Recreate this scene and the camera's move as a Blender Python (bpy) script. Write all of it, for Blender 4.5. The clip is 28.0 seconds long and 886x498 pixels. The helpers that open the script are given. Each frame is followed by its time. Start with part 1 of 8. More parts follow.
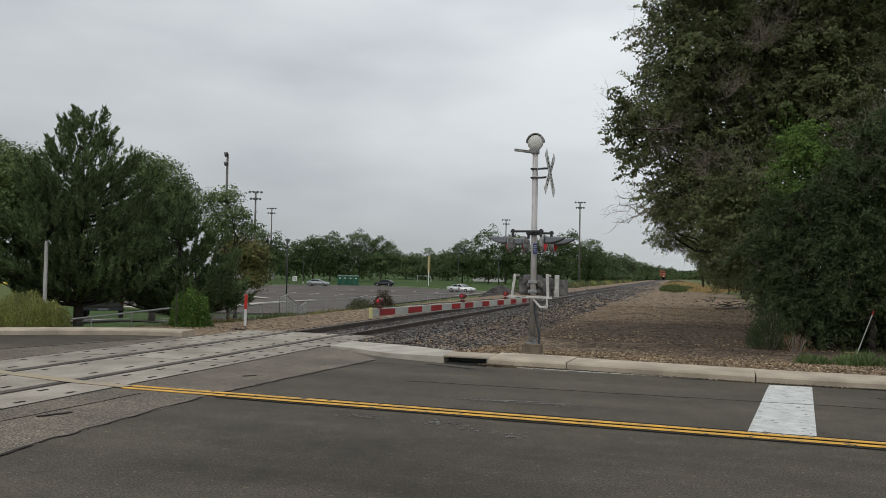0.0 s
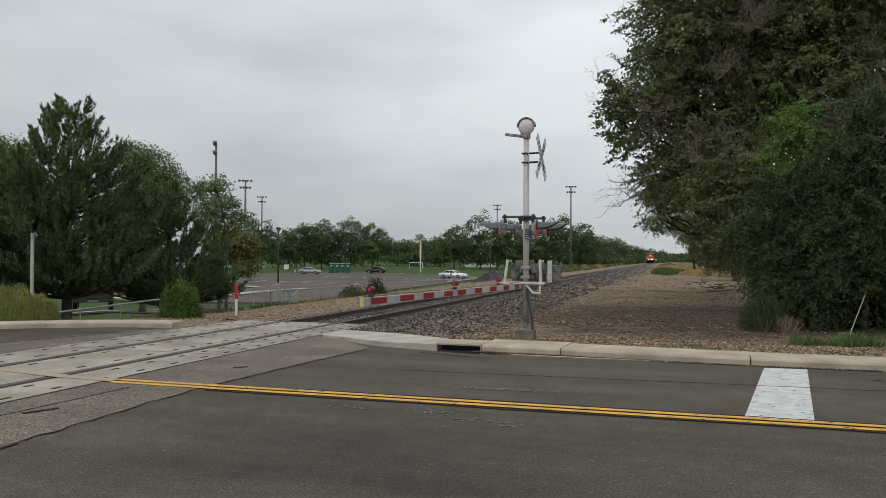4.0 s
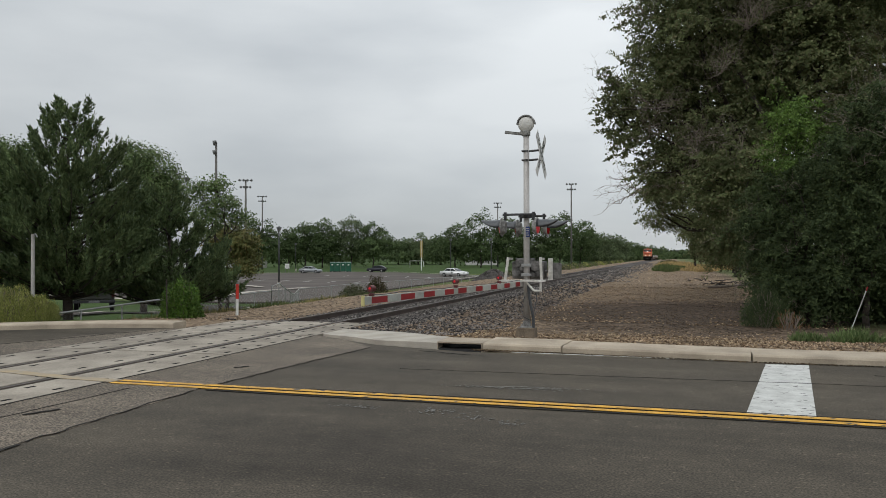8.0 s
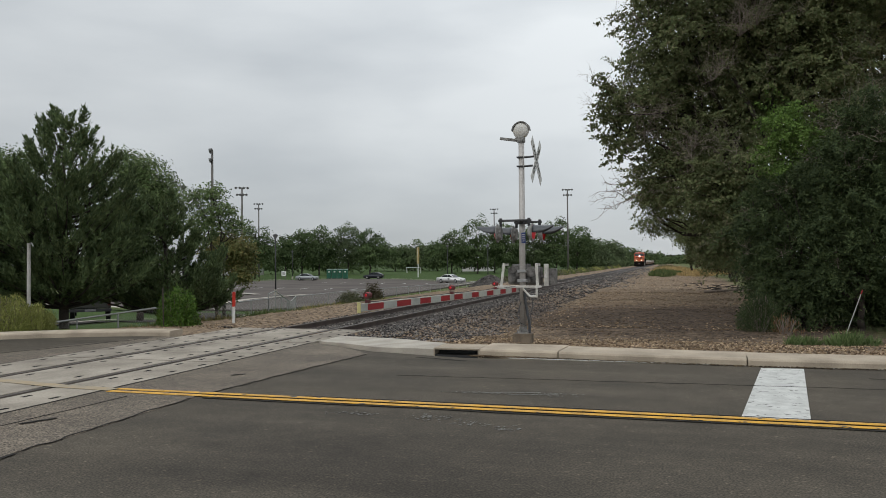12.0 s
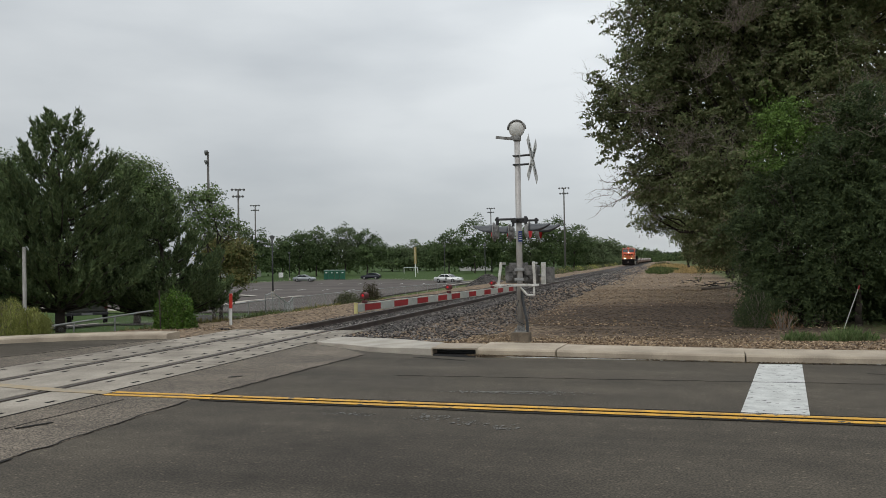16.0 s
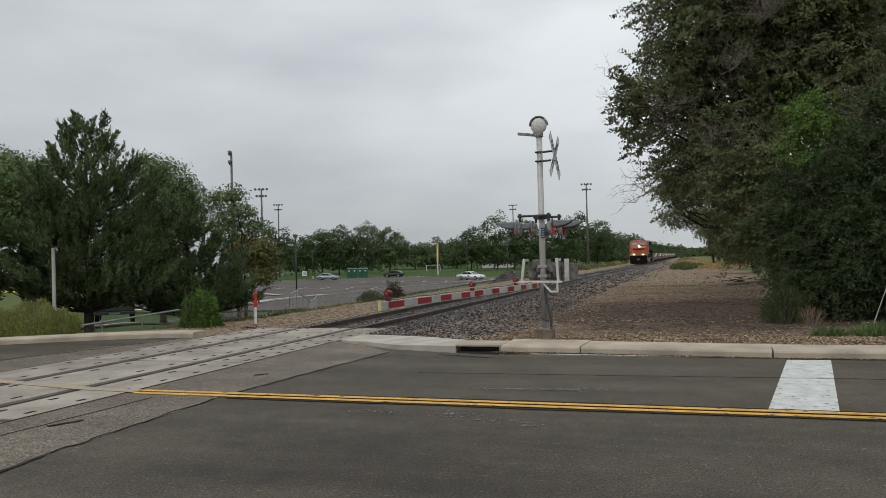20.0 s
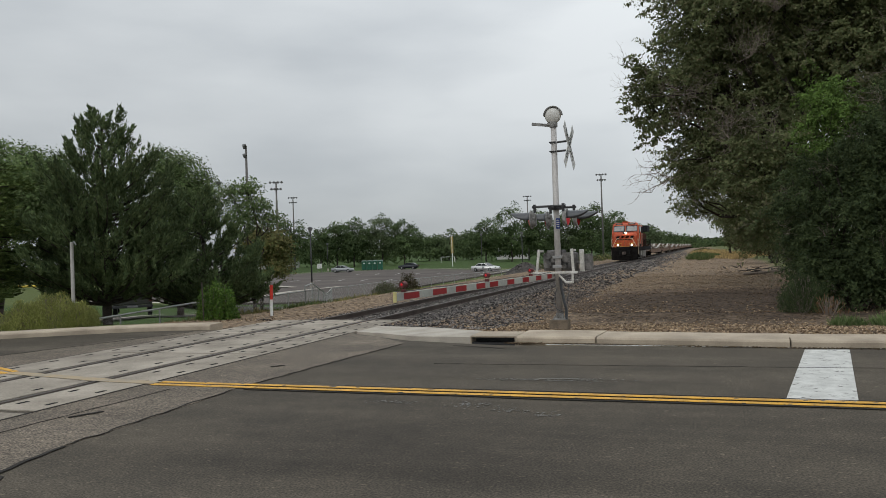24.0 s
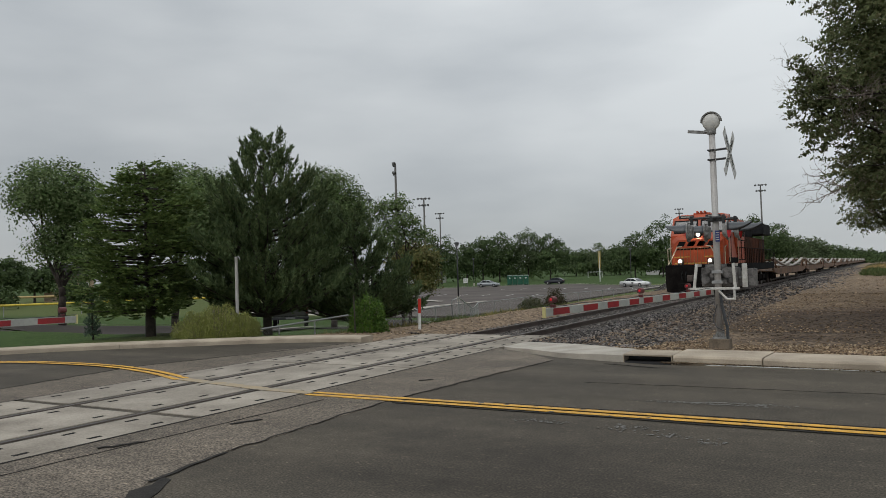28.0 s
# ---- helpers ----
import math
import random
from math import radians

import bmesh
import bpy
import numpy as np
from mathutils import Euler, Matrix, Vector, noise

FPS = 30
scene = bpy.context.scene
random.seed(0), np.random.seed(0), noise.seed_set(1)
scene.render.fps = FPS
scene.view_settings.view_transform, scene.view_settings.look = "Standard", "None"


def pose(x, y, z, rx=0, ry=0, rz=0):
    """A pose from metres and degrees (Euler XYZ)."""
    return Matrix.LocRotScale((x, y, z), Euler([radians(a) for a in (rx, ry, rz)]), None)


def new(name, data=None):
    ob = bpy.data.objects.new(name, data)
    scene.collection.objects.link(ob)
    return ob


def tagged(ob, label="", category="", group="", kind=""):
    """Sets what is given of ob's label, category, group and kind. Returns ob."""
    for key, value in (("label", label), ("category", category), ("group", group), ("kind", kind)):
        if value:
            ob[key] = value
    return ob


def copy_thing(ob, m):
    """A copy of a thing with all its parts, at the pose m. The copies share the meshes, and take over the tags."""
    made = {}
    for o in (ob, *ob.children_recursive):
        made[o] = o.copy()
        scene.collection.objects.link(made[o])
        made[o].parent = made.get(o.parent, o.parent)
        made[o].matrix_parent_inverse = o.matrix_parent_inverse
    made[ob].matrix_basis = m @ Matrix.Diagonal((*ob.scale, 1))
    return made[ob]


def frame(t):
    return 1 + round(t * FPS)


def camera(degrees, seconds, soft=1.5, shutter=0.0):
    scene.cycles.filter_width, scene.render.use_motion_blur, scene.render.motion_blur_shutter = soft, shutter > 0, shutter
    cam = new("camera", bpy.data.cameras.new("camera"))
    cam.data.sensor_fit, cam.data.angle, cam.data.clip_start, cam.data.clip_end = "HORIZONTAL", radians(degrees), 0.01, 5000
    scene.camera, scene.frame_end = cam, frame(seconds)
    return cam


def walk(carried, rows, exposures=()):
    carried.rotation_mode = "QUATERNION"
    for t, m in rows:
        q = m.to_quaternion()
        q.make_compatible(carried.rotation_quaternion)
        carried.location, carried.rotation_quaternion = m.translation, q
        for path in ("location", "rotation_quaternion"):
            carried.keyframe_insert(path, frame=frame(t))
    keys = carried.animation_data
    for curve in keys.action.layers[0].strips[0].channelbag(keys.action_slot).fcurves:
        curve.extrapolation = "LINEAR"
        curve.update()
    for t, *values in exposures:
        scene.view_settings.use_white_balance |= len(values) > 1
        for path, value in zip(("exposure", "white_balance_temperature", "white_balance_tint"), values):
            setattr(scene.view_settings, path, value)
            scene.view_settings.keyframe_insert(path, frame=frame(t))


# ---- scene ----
LENS = 60.5
cam = camera(LENS, 28.0, soft=0.65)
# the track runs along +Y at X = 0, the road along X; seconds, x, y, z, yaw, pitch, roll
PATH = [
    (0.0, 8.889, 2.512, 1.637, 17.397, 1.744, 1.153),
    (0.5, 8.861, 2.636, 1.637, 17.207, 1.513, 1.035),
    (1.0, 8.834, 2.672, 1.660, 16.985, 1.324, 0.948),
    (1.5, 8.844, 2.665, 1.651, 16.848, 1.105, 0.826),
    (2.0, 8.843, 2.661, 1.653, 16.858, 0.922, 0.662),
    (2.5, 8.849, 2.663, 1.655, 16.873, 0.847, 0.540),
    (3.0, 8.843, 2.664, 1.659, 16.861, 0.838, 0.655),
    (3.5, 8.843, 2.661, 1.653, 16.734, 0.703, 0.324),
    (5.5, 8.851, 2.638, 1.657, 16.811, 0.748, 0.367),
    (6.0, 8.846, 2.642, 1.658, 16.820, 0.778, 0.501),
    (6.5, 8.853, 2.653, 1.658, 16.896, 0.861, 0.616),
    (7.0, 8.842, 2.656, 1.664, 16.837, 0.814, 0.630),
    (7.5, 8.835, 2.681, 1.660, 16.778, 0.734, 0.227),
    (8.0, 8.846, 2.666, 1.656, 16.800, 0.572, -0.085),
    (8.5, 8.855, 2.683, 1.657, 16.796, 0.466, -0.327),
    (9.0, 8.862, 2.664, 1.653, 16.782, 0.500, -0.310),
    (9.5, 8.851, 2.676, 1.657, 16.808, 0.602, -0.298),
    (10.0, 8.855, 2.662, 1.657, 16.812, 0.704, -0.304),
    (10.5, 8.864, 2.663, 1.659, 16.729, 0.773, -0.544),
    (11.0, 8.855, 2.663, 1.656, 16.631, 0.839, -0.495),
    (11.5, 8.854, 2.669, 1.660, 16.620, 0.989, -0.480),
    (12.0, 8.871, 2.637, 1.656, 16.552, 1.051, -0.460),
    (12.5, 8.859, 2.652, 1.656, 16.538, 1.033, -0.451),
    (14.5, 8.863, 2.665, 1.660, 16.558, 1.118, -0.732),
    (15.0, 8.858, 2.663, 1.659, 16.406, 1.085, -0.740),
    (15.5, 8.863, 2.661, 1.664, 16.342, 1.054, -0.919),
    (16.0, 8.868, 2.668, 1.651, 16.333, 1.026, -1.065),
    (16.5, 8.866, 2.669, 1.657, 16.217, 0.871, -1.231),
    (17.0, 8.864, 2.673, 1.656, 16.209, 0.856, -1.163),
    (17.5, 8.864, 2.666, 1.652, 16.275, 0.903, -1.159),
    (18.0, 8.847, 2.670, 1.659, 16.412, 0.947, -1.279),
    (18.5, 8.860, 2.657, 1.651, 16.745, 1.013, -1.215),
    (19.0, 8.857, 2.651, 1.644, 17.452, 1.028, -1.706),
    (19.5, 8.861, 2.660, 1.648, 18.006, 0.964, -1.885),
    (20.0, 8.860, 2.657, 1.649, 18.014, 0.876, -1.534),
    (20.5, 8.863, 2.667, 1.650, 18.104, 0.864, -1.322),
    (21.0, 8.863, 2.684, 1.646, 18.173, 0.723, -1.543),
    (21.5, 8.869, 2.676, 1.646, 18.201, 0.620, -1.557),
    (23.5, 8.865, 2.648, 1.641, 18.766, 0.368, -1.754),
    (24.0, 8.857, 2.654, 1.639, 19.125, 0.289, -1.900),
    (24.5, 8.851, 2.662, 1.647, 19.260, 0.251, -1.848),
    (25.0, 8.848, 2.660, 1.642, 19.499, 0.363, -1.894),
    (25.5, 8.795, 2.657, 1.642, 21.326, 0.728, -1.486),
    (26.0, 8.763, 2.747, 1.643, 25.807, 0.858, -1.684),
    (26.5, 8.785, 2.762, 1.633, 28.42, 0.819, -2.160),
    (27.0, 8.785, 2.788, 1.630, 29.635, 0.819, -2.031),
    (27.5, 8.752, 2.862, 1.643, 29.63, 1.356, -1.804),
    (28.0, 8.728, 2.840, 1.629, 30.02, 1.761, -1.784),
]


def hold(x, y, z, yaw, pitch, roll):
    """An upright camera turned by yaw, tilted by pitch and leaned by roll."""
    return pose(x, y, z, 0, 0, yaw) @ pose(0, 0, 0, 90 + pitch, 0, 0) @ pose(0, 0, 0, 0, 0, roll)


walk(cam, [(t, hold(*row)) for t, *row in PATH], [(0.0, -0.08), (2.5, -0.04), (8.0, -0.01), (15.0, -0.01), (20.0, -0.06), (24.5, -0.06), (26.5, -0.18), (28.0, -0.18)])

# ---- light: an overcast sky ----
SUN_ELEVATION, SUN_TURN = 48.0, 200.0
world = bpy.data.worlds.new("overcast_sky")
scene.world = world
world.use_nodes = True


def build_sky():
    tree = world.node_tree
    tree.nodes.clear()
    n = tree.nodes.new
    out, back = n("ShaderNodeOutputWorld"), n("ShaderNodeBackground")
    sky = n("ShaderNodeTexSky")
    sky.sky_type, sky.sun_disc = "NISHITA", False
    sky.sun_elevation, sky.sun_rotation = radians(SUN_ELEVATION), radians(SUN_TURN)
    dim = n("ShaderNodeMixRGB")
    dim.blend_type = "MULTIPLY"
    dim.inputs["Fac"].default_value = 1.0
    dim.inputs["Color2"].default_value = (0.1, 0.1, 0.1, 1)
    coord, mapping = n("ShaderNodeTexCoord"), n("ShaderNodeMapping")
    mapping.inputs["Scale"].default_value = (1.0, 1.0, 3.2)
    big, small = n("ShaderNodeTexNoise"), n("ShaderNodeTexNoise")
    big.inputs["Scale"].default_value, big.inputs["Detail"].default_value = 1.7, 3.0
    small.inputs["Scale"].default_value, small.inputs["Detail"].default_value = 4.5, 5.0
    mix = n("ShaderNodeMath")
    mix.operation = "MULTIPLY_ADD"
    mix.inputs[1].default_value = 0.4
    ramp = n("ShaderNodeValToRGB")
    e = ramp.color_ramp.elements
    e[0].position, e[0].color = 0.5, (0.43, 0.462, 0.49, 1)
    e[1].position, e[1].color = 0.92, (0.66, 0.69, 0.705, 1)
    split, rise, gain = n("ShaderNodeSeparateXYZ"), n("ShaderNodeMapRange"), n("ShaderNodeMixRGB")
    rise.inputs["From Min"].default_value, rise.inputs["From Max"].default_value = 0.0, 1.0
    rise.inputs["To Min"].default_value, rise.inputs["To Max"].default_value = 0.92, 2.2
    gain.blend_type = "MULTIPLY"
    gain.inputs["Fac"].default_value = 1.0
    side, east = n("ShaderNodeMapRange"), n("ShaderNodeMath")
    side.inputs["From Min"].default_value, side.inputs["From Max"].default_value = -0.75, 0.1
    side.inputs["To Min"].default_value, side.inputs["To Max"].default_value = 0.84, 1.09
    east.operation = "MULTIPLY"
    blend = n("ShaderNodeMixRGB")
    blend.inputs["Fac"].default_value = 0.93
    L = tree.links.new
    L(coord.outputs["Generated"], mapping.inputs["Vector"])
    L(mapping.outputs["Vector"], big.inputs["Vector"])
    L(mapping.outputs["Vector"], small.inputs["Vector"])
    L(small.outputs["Fac"], mix.inputs[0])
    L(big.outputs["Fac"], mix.inputs[2])
    L(mix.outputs[0], ramp.inputs["Fac"])
    L(sky.outputs["Color"], dim.inputs["Color1"])
    L(dim.outputs["Color"], blend.inputs["Color1"])
    L(coord.outputs["Generated"], split.inputs["Vector"])
    L(split.outputs["Z"], rise.inputs["Value"])
    L(ramp.outputs["Color"], gain.inputs["Color1"])
    L(split.outputs["X"], side.inputs["Value"])
    L(rise.outputs["Result"], east.inputs[0])
    L(side.outputs["Result"], east.inputs[1])
    L(east.outputs[0], gain.inputs["Color2"])
    L(gain.outputs["Color"], blend.inputs["Color2"])
    L(blend.outputs["Color"], back.inputs["Color"])
    back.inputs["Strength"].default_value = 1.0
    L(back.outputs["Background"], out.inputs["Surface"])


build_sky()
sun = new("sun", bpy.data.lights.new("sun", "SUN"))
sun.data.energy, sun.data.angle, sun.data.color = 0.8, radians(25), (1.0, 0.97, 0.93)
sun.matrix_world = pose(0, 0, 60, 90 - SUN_ELEVATION, 0, 180 - SUN_TURN)

# ---- materials ----


def material(name, colour, rough=0.7, metal=0.0, dark=None, scale=3.0, grain=60.0, bump=0.15, spread=0.0, spec=0.5, emit=None):
    """A surface: two colours blended by a coarse and a fine noise, with fine relief; spread varies it from piece to piece."""
    m = bpy.data.materials.new(name)
    m.use_nodes = True
    t = m.node_tree
    n, L = t.nodes.new, t.links.new
    b = t.nodes["Principled BSDF"]
    b.inputs["Roughness"].default_value, b.inputs["Metallic"].default_value = rough, metal
    b.inputs["Specular IOR Level"].default_value = spec
    if emit:
        b.inputs["Emission Color"].default_value = (*emit[:3], 1)
        b.inputs["Emission Strength"].default_value = emit[3]
    dark = dark or tuple(c * 0.7 for c in colour)
    coord = n("ShaderNodeTexCoord")
    coarse, fine = n("ShaderNodeTexNoise"), n("ShaderNodeTexNoise")
    for tex, s, d in ((coarse, scale, 4.0), (fine, grain, 3.0)):
        tex.inputs["Scale"].default_value, tex.inputs["Detail"].default_value = s, d
        L(coord.outputs["Object"], tex.inputs["Vector"])
    add = n("ShaderNodeMath")
    add.operation = "MULTIPLY_ADD"
    add.inputs[1].default_value, add.inputs[2].default_value = 0.5, 0.0
    L(fine.outputs["Fac"], add.inputs[0])
    L(coarse.outputs["Fac"], add.inputs[2])
    ramp = n("ShaderNodeValToRGB")
    e = ramp.color_ramp.elements
    e[0].position, e[0].color = 0.52, (*dark, 1)
    e[1].position, e[1].color = 0.98, (*colour, 1)
    L(add.outputs[0], ramp.inputs["Fac"])
    last = ramp.outputs["Color"]
    if spread:
        info, hsv, span = n("ShaderNodeObjectInfo"), n("ShaderNodeHueSaturation"), n("ShaderNodeMapRange")
        span.inputs["To Min"].default_value, span.inputs["To Max"].default_value = 1 - spread, 1 + spread
        L(info.outputs["Random"], span.inputs["Value"])
        L(span.outputs["Result"], hsv.inputs["Value"])
        L(last, hsv.inputs["Color"])
        last = hsv.outputs["Color"]
    L(last, b.inputs["Base Color"])
    if bump:
        bp = n("ShaderNodeBump")
        bp.inputs["Strength"].default_value, bp.inputs["Distance"].default_value = bump, 0.02
        L(fine.outputs["Fac"], bp.inputs["Height"])
        L(bp.outputs["Normal"], b.inputs["Normal"])
    return m


def island_material(name, colours, rough=0.8, translucent=0.0, patch_scale=0.9):
    """A surface whose loose pieces (leaves, blades, stones) each take a tint of their own."""
    m = bpy.data.materials.new(name)
    m.use_nodes = True
    t = m.node_tree
    n, L = t.nodes.new, t.links.new
    b = t.nodes["Principled BSDF"]
    b.inputs["Roughness"].default_value = rough
    b.inputs["Specular IOR Level"].default_value = 0.25
    geo, ramp = n("ShaderNodeNewGeometry"), n("ShaderNodeValToRGB")
    e = ramp.color_ramp.elements
    e[0].color, e[1].color = (*colours[0], 1), (*colours[-1], 1)
    for i, c in enumerate(colours[1:-1]):
        e.new((i + 1) / (len(colours) - 1)).color = (*c, 1)
    L(geo.outputs["Random Per Island"], ramp.inputs["Fac"])
    coord, patchy, span, hsv = n("ShaderNodeTexCoord"), n("ShaderNodeTexNoise"), n("ShaderNodeMapRange"), n("ShaderNodeHueSaturation")
    patchy.inputs["Scale"].default_value, patchy.inputs["Detail"].default_value = patch_scale, 3.0
    span.inputs["From Min"].default_value, span.inputs["From Max"].default_value = 0.3, 0.7
    span.inputs["To Min"].default_value, span.inputs["To Max"].default_value = 0.7, 1.45
    L(coord.outputs["Object"], patchy.inputs["Vector"])
    L(patchy.outputs["Fac"], span.inputs["Value"])
    L(span.outputs["Result"], hsv.inputs["Value"])
    L(ramp.outputs["Color"], hsv.inputs["Color"])
    L(hsv.outputs["Color"], b.inputs["Base Color"])
    if translucent:
        tr, mx, out = n("ShaderNodeBsdfTranslucent"), n("ShaderNodeMixShader"), t.nodes["Material Output"]
        mx.inputs["Fac"].default_value = translucent
        L(hsv.outputs["Color"], tr.inputs["Color"])
        L(b.outputs["BSDF"], mx.inputs[1])
        L(tr.outputs["BSDF"], mx.inputs[2])
        L(mx.outputs["Shader"], out.inputs["Surface"])
    return m


M = {}
def road_material(name, low, high, grain, lane=0.22, stain=None):
    """Dark asphalt: speckled stones, blotches, and wheel tracks drawn out along the road."""
    m = bpy.data.materials.new(name)
    m.use_nodes = True
    t = m.node_tree
    n, L = t.nodes.new, t.links.new
    b = t.nodes["Principled BSDF"]
    b.inputs["Roughness"].default_value = 0.85
    b.inputs["Specular IOR Level"].default_value = 0.2
    coord = n("ShaderNodeTexCoord")

    def tex(scale, detail, stretch=(1, 1, 1)):
        mp, x = n("ShaderNodeMapping"), n("ShaderNodeTexNoise")
        mp.inputs["Scale"].default_value = stretch
        x.inputs["Scale"].default_value, x.inputs["Detail"].default_value = scale, detail
        L(coord.outputs["Object"], mp.inputs["Vector"])
        L(mp.outputs["Vector"], x.inputs["Vector"])
        return x.outputs["Fac"]

    def ramp(fac, lo, hi, c0, c1):
        r = n("ShaderNodeValToRGB")
        e = r.color_ramp.elements
        e[0].position, e[0].color, e[1].position, e[1].color = lo, (*c0, 1), hi, (*c1, 1)
        L(fac, r.inputs["Fac"])
        return r.outputs["Color"]

    def mul(a, c):
        x = n("ShaderNodeMixRGB")
        x.blend_type = "MULTIPLY"
        x.inputs["Fac"].default_value = 1.0
        L(a, x.inputs["Color1"])
        L(c, x.inputs["Color2"])
        return x.outputs["Color"]

    speck = ramp(tex(grain * 0.42, 6.0), 0.38, 0.64, low, high)
    mottle = ramp(tex(4.5, 5.0), 0.30, 0.72, (0.88, 0.88, 0.88), (1.13, 1.13, 1.12))
    chips = ramp(tex(24.0, 2.0, (0.6, 1.2, 1)), 0.63, 0.70, (1, 1, 1), (1.9, 1.85, 1.75))
    blotch = ramp(tex(0.9, 6.0), 0.3, 0.7, (0.78, 0.78, 0.78), (1.15, 1.13, 1.1))
    lanes = ramp(tex(1.0, 3.0, (0.06, 1.1, 1)), 0.32, 0.68, (1 - lane,) * 3, (1 + lane,) * 3)
    base = mul(mul(mul(speck, blotch), lanes), mul(mottle, chips))
    if stain:
        mp, ball, wob = n("ShaderNodeMapping"), n("ShaderNodeTexGradient"), n("ShaderNodeMath")
        ball.gradient_type = "SPHERICAL"
        mp.vector_type = "TEXTURE"
        mp.inputs["Location"].default_value, mp.inputs["Scale"].default_value = (*stain[:2], 0), (*stain[2:], 1)
        wob.operation = "MULTIPLY"
        L(coord.outputs["Object"], mp.inputs["Vector"])
        L(mp.outputs["Vector"], ball.inputs["Vector"])
        L(ball.outputs["Fac"], wob.inputs[0])
        L(tex(1.6, 4.0, (0.5, 1.6, 1)), wob.inputs[1])
        base = mul(base, ramp(wob.outputs[0], 0.02, 0.36, (1, 1, 1), (0.66, 0.66, 0.67)))
    L(base, b.inputs["Base Color"])
    bp = n("ShaderNodeBump")
    bp.inputs["Strength"].default_value, bp.inputs["Distance"].default_value = 0.22, 0.006
    L(tex(grain, 2.0), bp.inputs["Height"])
    L(bp.outputs["Normal"], b.inputs["Normal"])
    return m


M["asphalt_new"] = road_material("asphalt_new", (0.042, 0.036, 0.0285), (0.102, 0.0875, 0.068), 130, stain=(6.3, 8.5, 2.6, 1.7))
M["tar"] = material("tar", (0.040, 0.036, 0.032), 0.85, dark=(0.018, 0.017, 0.015), scale=6, bump=0.3, spec=0.15)
M["scrape"] = material("scrape", (0.24, 0.23, 0.21), 0.9, dark=(0.12, 0.115, 0.105), scale=6, grain=40)
M["asphalt_old"] = road_material("asphalt_old", (0.050, 0.042, 0.034), (0.225, 0.190, 0.153), 120, 0.14)
M["asphalt_lot"] = material("asphalt_lot", (0.128, 0.112, 0.102), 1.0, dark=(0.078, 0.068, 0.062), scale=0.15, grain=12, bump=0.2, spec=0.08)
M["asphalt_drive"] = material("asphalt_drive", (0.070, 0.062, 0.057), 1.0, dark=(0.042, 0.037, 0.034), scale=0.3, grain=14, bump=0.2, spec=0.08)
M["concrete"] = material("concrete", (0.46, 0.42, 0.355), 0.9, dark=(0.29, 0.262, 0.222), scale=1.6, grain=70, bump=0.25, spread=0.06)
M["kerb_concrete"] = material("kerb_concrete", (0.47, 0.395, 0.30), 0.9, dark=(0.26, 0.215, 0.162), scale=1.5, grain=60, bump=0.3, spread=0.08)
M["panel_concrete"] = material("panel_concrete", (0.37, 0.33, 0.275), 0.95, dark=(0.178, 0.155, 0.126), scale=1.1, grain=42, bump=0.25, spread=0.12, spec=0.25)


def worn_paint(name, colour, dark, bare, wear, stretch=(1, 1, 1)):
    """Road paint with chips where the asphalt shows through."""
    m = material(name, colour, 0.7, dark=dark, scale=5, grain=45)
    t = m.node_tree
    n, L = t.nodes.new, t.links.new
    b = t.nodes["Principled BSDF"]
    old = b.inputs["Base Color"].links[0].from_socket
    coord, mp, x, r, mx = n("ShaderNodeTexCoord"), n("ShaderNodeMapping"), n("ShaderNodeTexNoise"), n("ShaderNodeValToRGB"), n("ShaderNodeMixRGB")
    mp.inputs["Scale"].default_value = stretch
    x.inputs["Scale"].default_value, x.inputs["Detail"].default_value = 9.0, 5.0
    L(coord.outputs["Object"], mp.inputs["Vector"])
    L(mp.outputs["Vector"], x.inputs["Vector"])
    e = r.color_ramp.elements
    e[0].position, e[1].position = wear, wear + 0.03
    L(x.outputs["Fac"], r.inputs["Fac"])
    L(r.outputs["Color"], mx.inputs["Fac"])
    L(old, mx.inputs["Color1"])
    mx.inputs["Color2"].default_value = (*bare, 1)
    L(mx.outputs["Color"], b.inputs["Base Color"])
    return m


M["yellow_paint"] = worn_paint("yellow_paint", (0.70, 0.37, 0.035), (0.36, 0.20, 0.04), (0.08, 0.065, 0.045), 0.63)
M["bar_paint"] = worn_paint("bar_paint", (0.58, 0.58, 0.55), (0.38, 0.38, 0.36), (0.06, 0.055, 0.05), 0.62, (0.8, 1.6, 1))
M["damp_concrete"] = material("damp_concrete", (0.23, 0.18, 0.13), 0.95, dark=(0.09, 0.07, 0.05), scale=4, grain=50, bump=0.4)
M["white_paint"] = material("white_paint", (0.60, 0.60, 0.57), 0.7, dark=(0.36, 0.36, 0.34), scale=3, grain=40)
M["yellow_faded"] = material("yellow_faded", (0.36, 0.27, 0.155), 0.9, dark=(0.26, 0.23, 0.18), scale=3, grain=22)
M["rail_steel"] = material("rail_steel", (0.13, 0.10, 0.085), 0.6, 0.3, dark=(0.06, 0.045, 0.04), scale=2, grain=30)
M["rail_head"] = material("rail_head", (0.11, 0.09, 0.078), 0.55, 0.4, dark=(0.05, 0.042, 0.036), scale=3, grain=40, bump=0.05)
M["rubber"] = material("rubber", (0.022, 0.021, 0.02), 0.9, dark=(0.011, 0.011, 0.011), spec=0.1)
M["timber"] = material("timber", (0.07, 0.055, 0.045), 0.95, dark=(0.03, 0.025, 0.02), scale=3, grain=30, spread=0.2)
M["straw_pipe"] = material("straw_pipe", (0.5, 0.36, 0.16), 0.8)
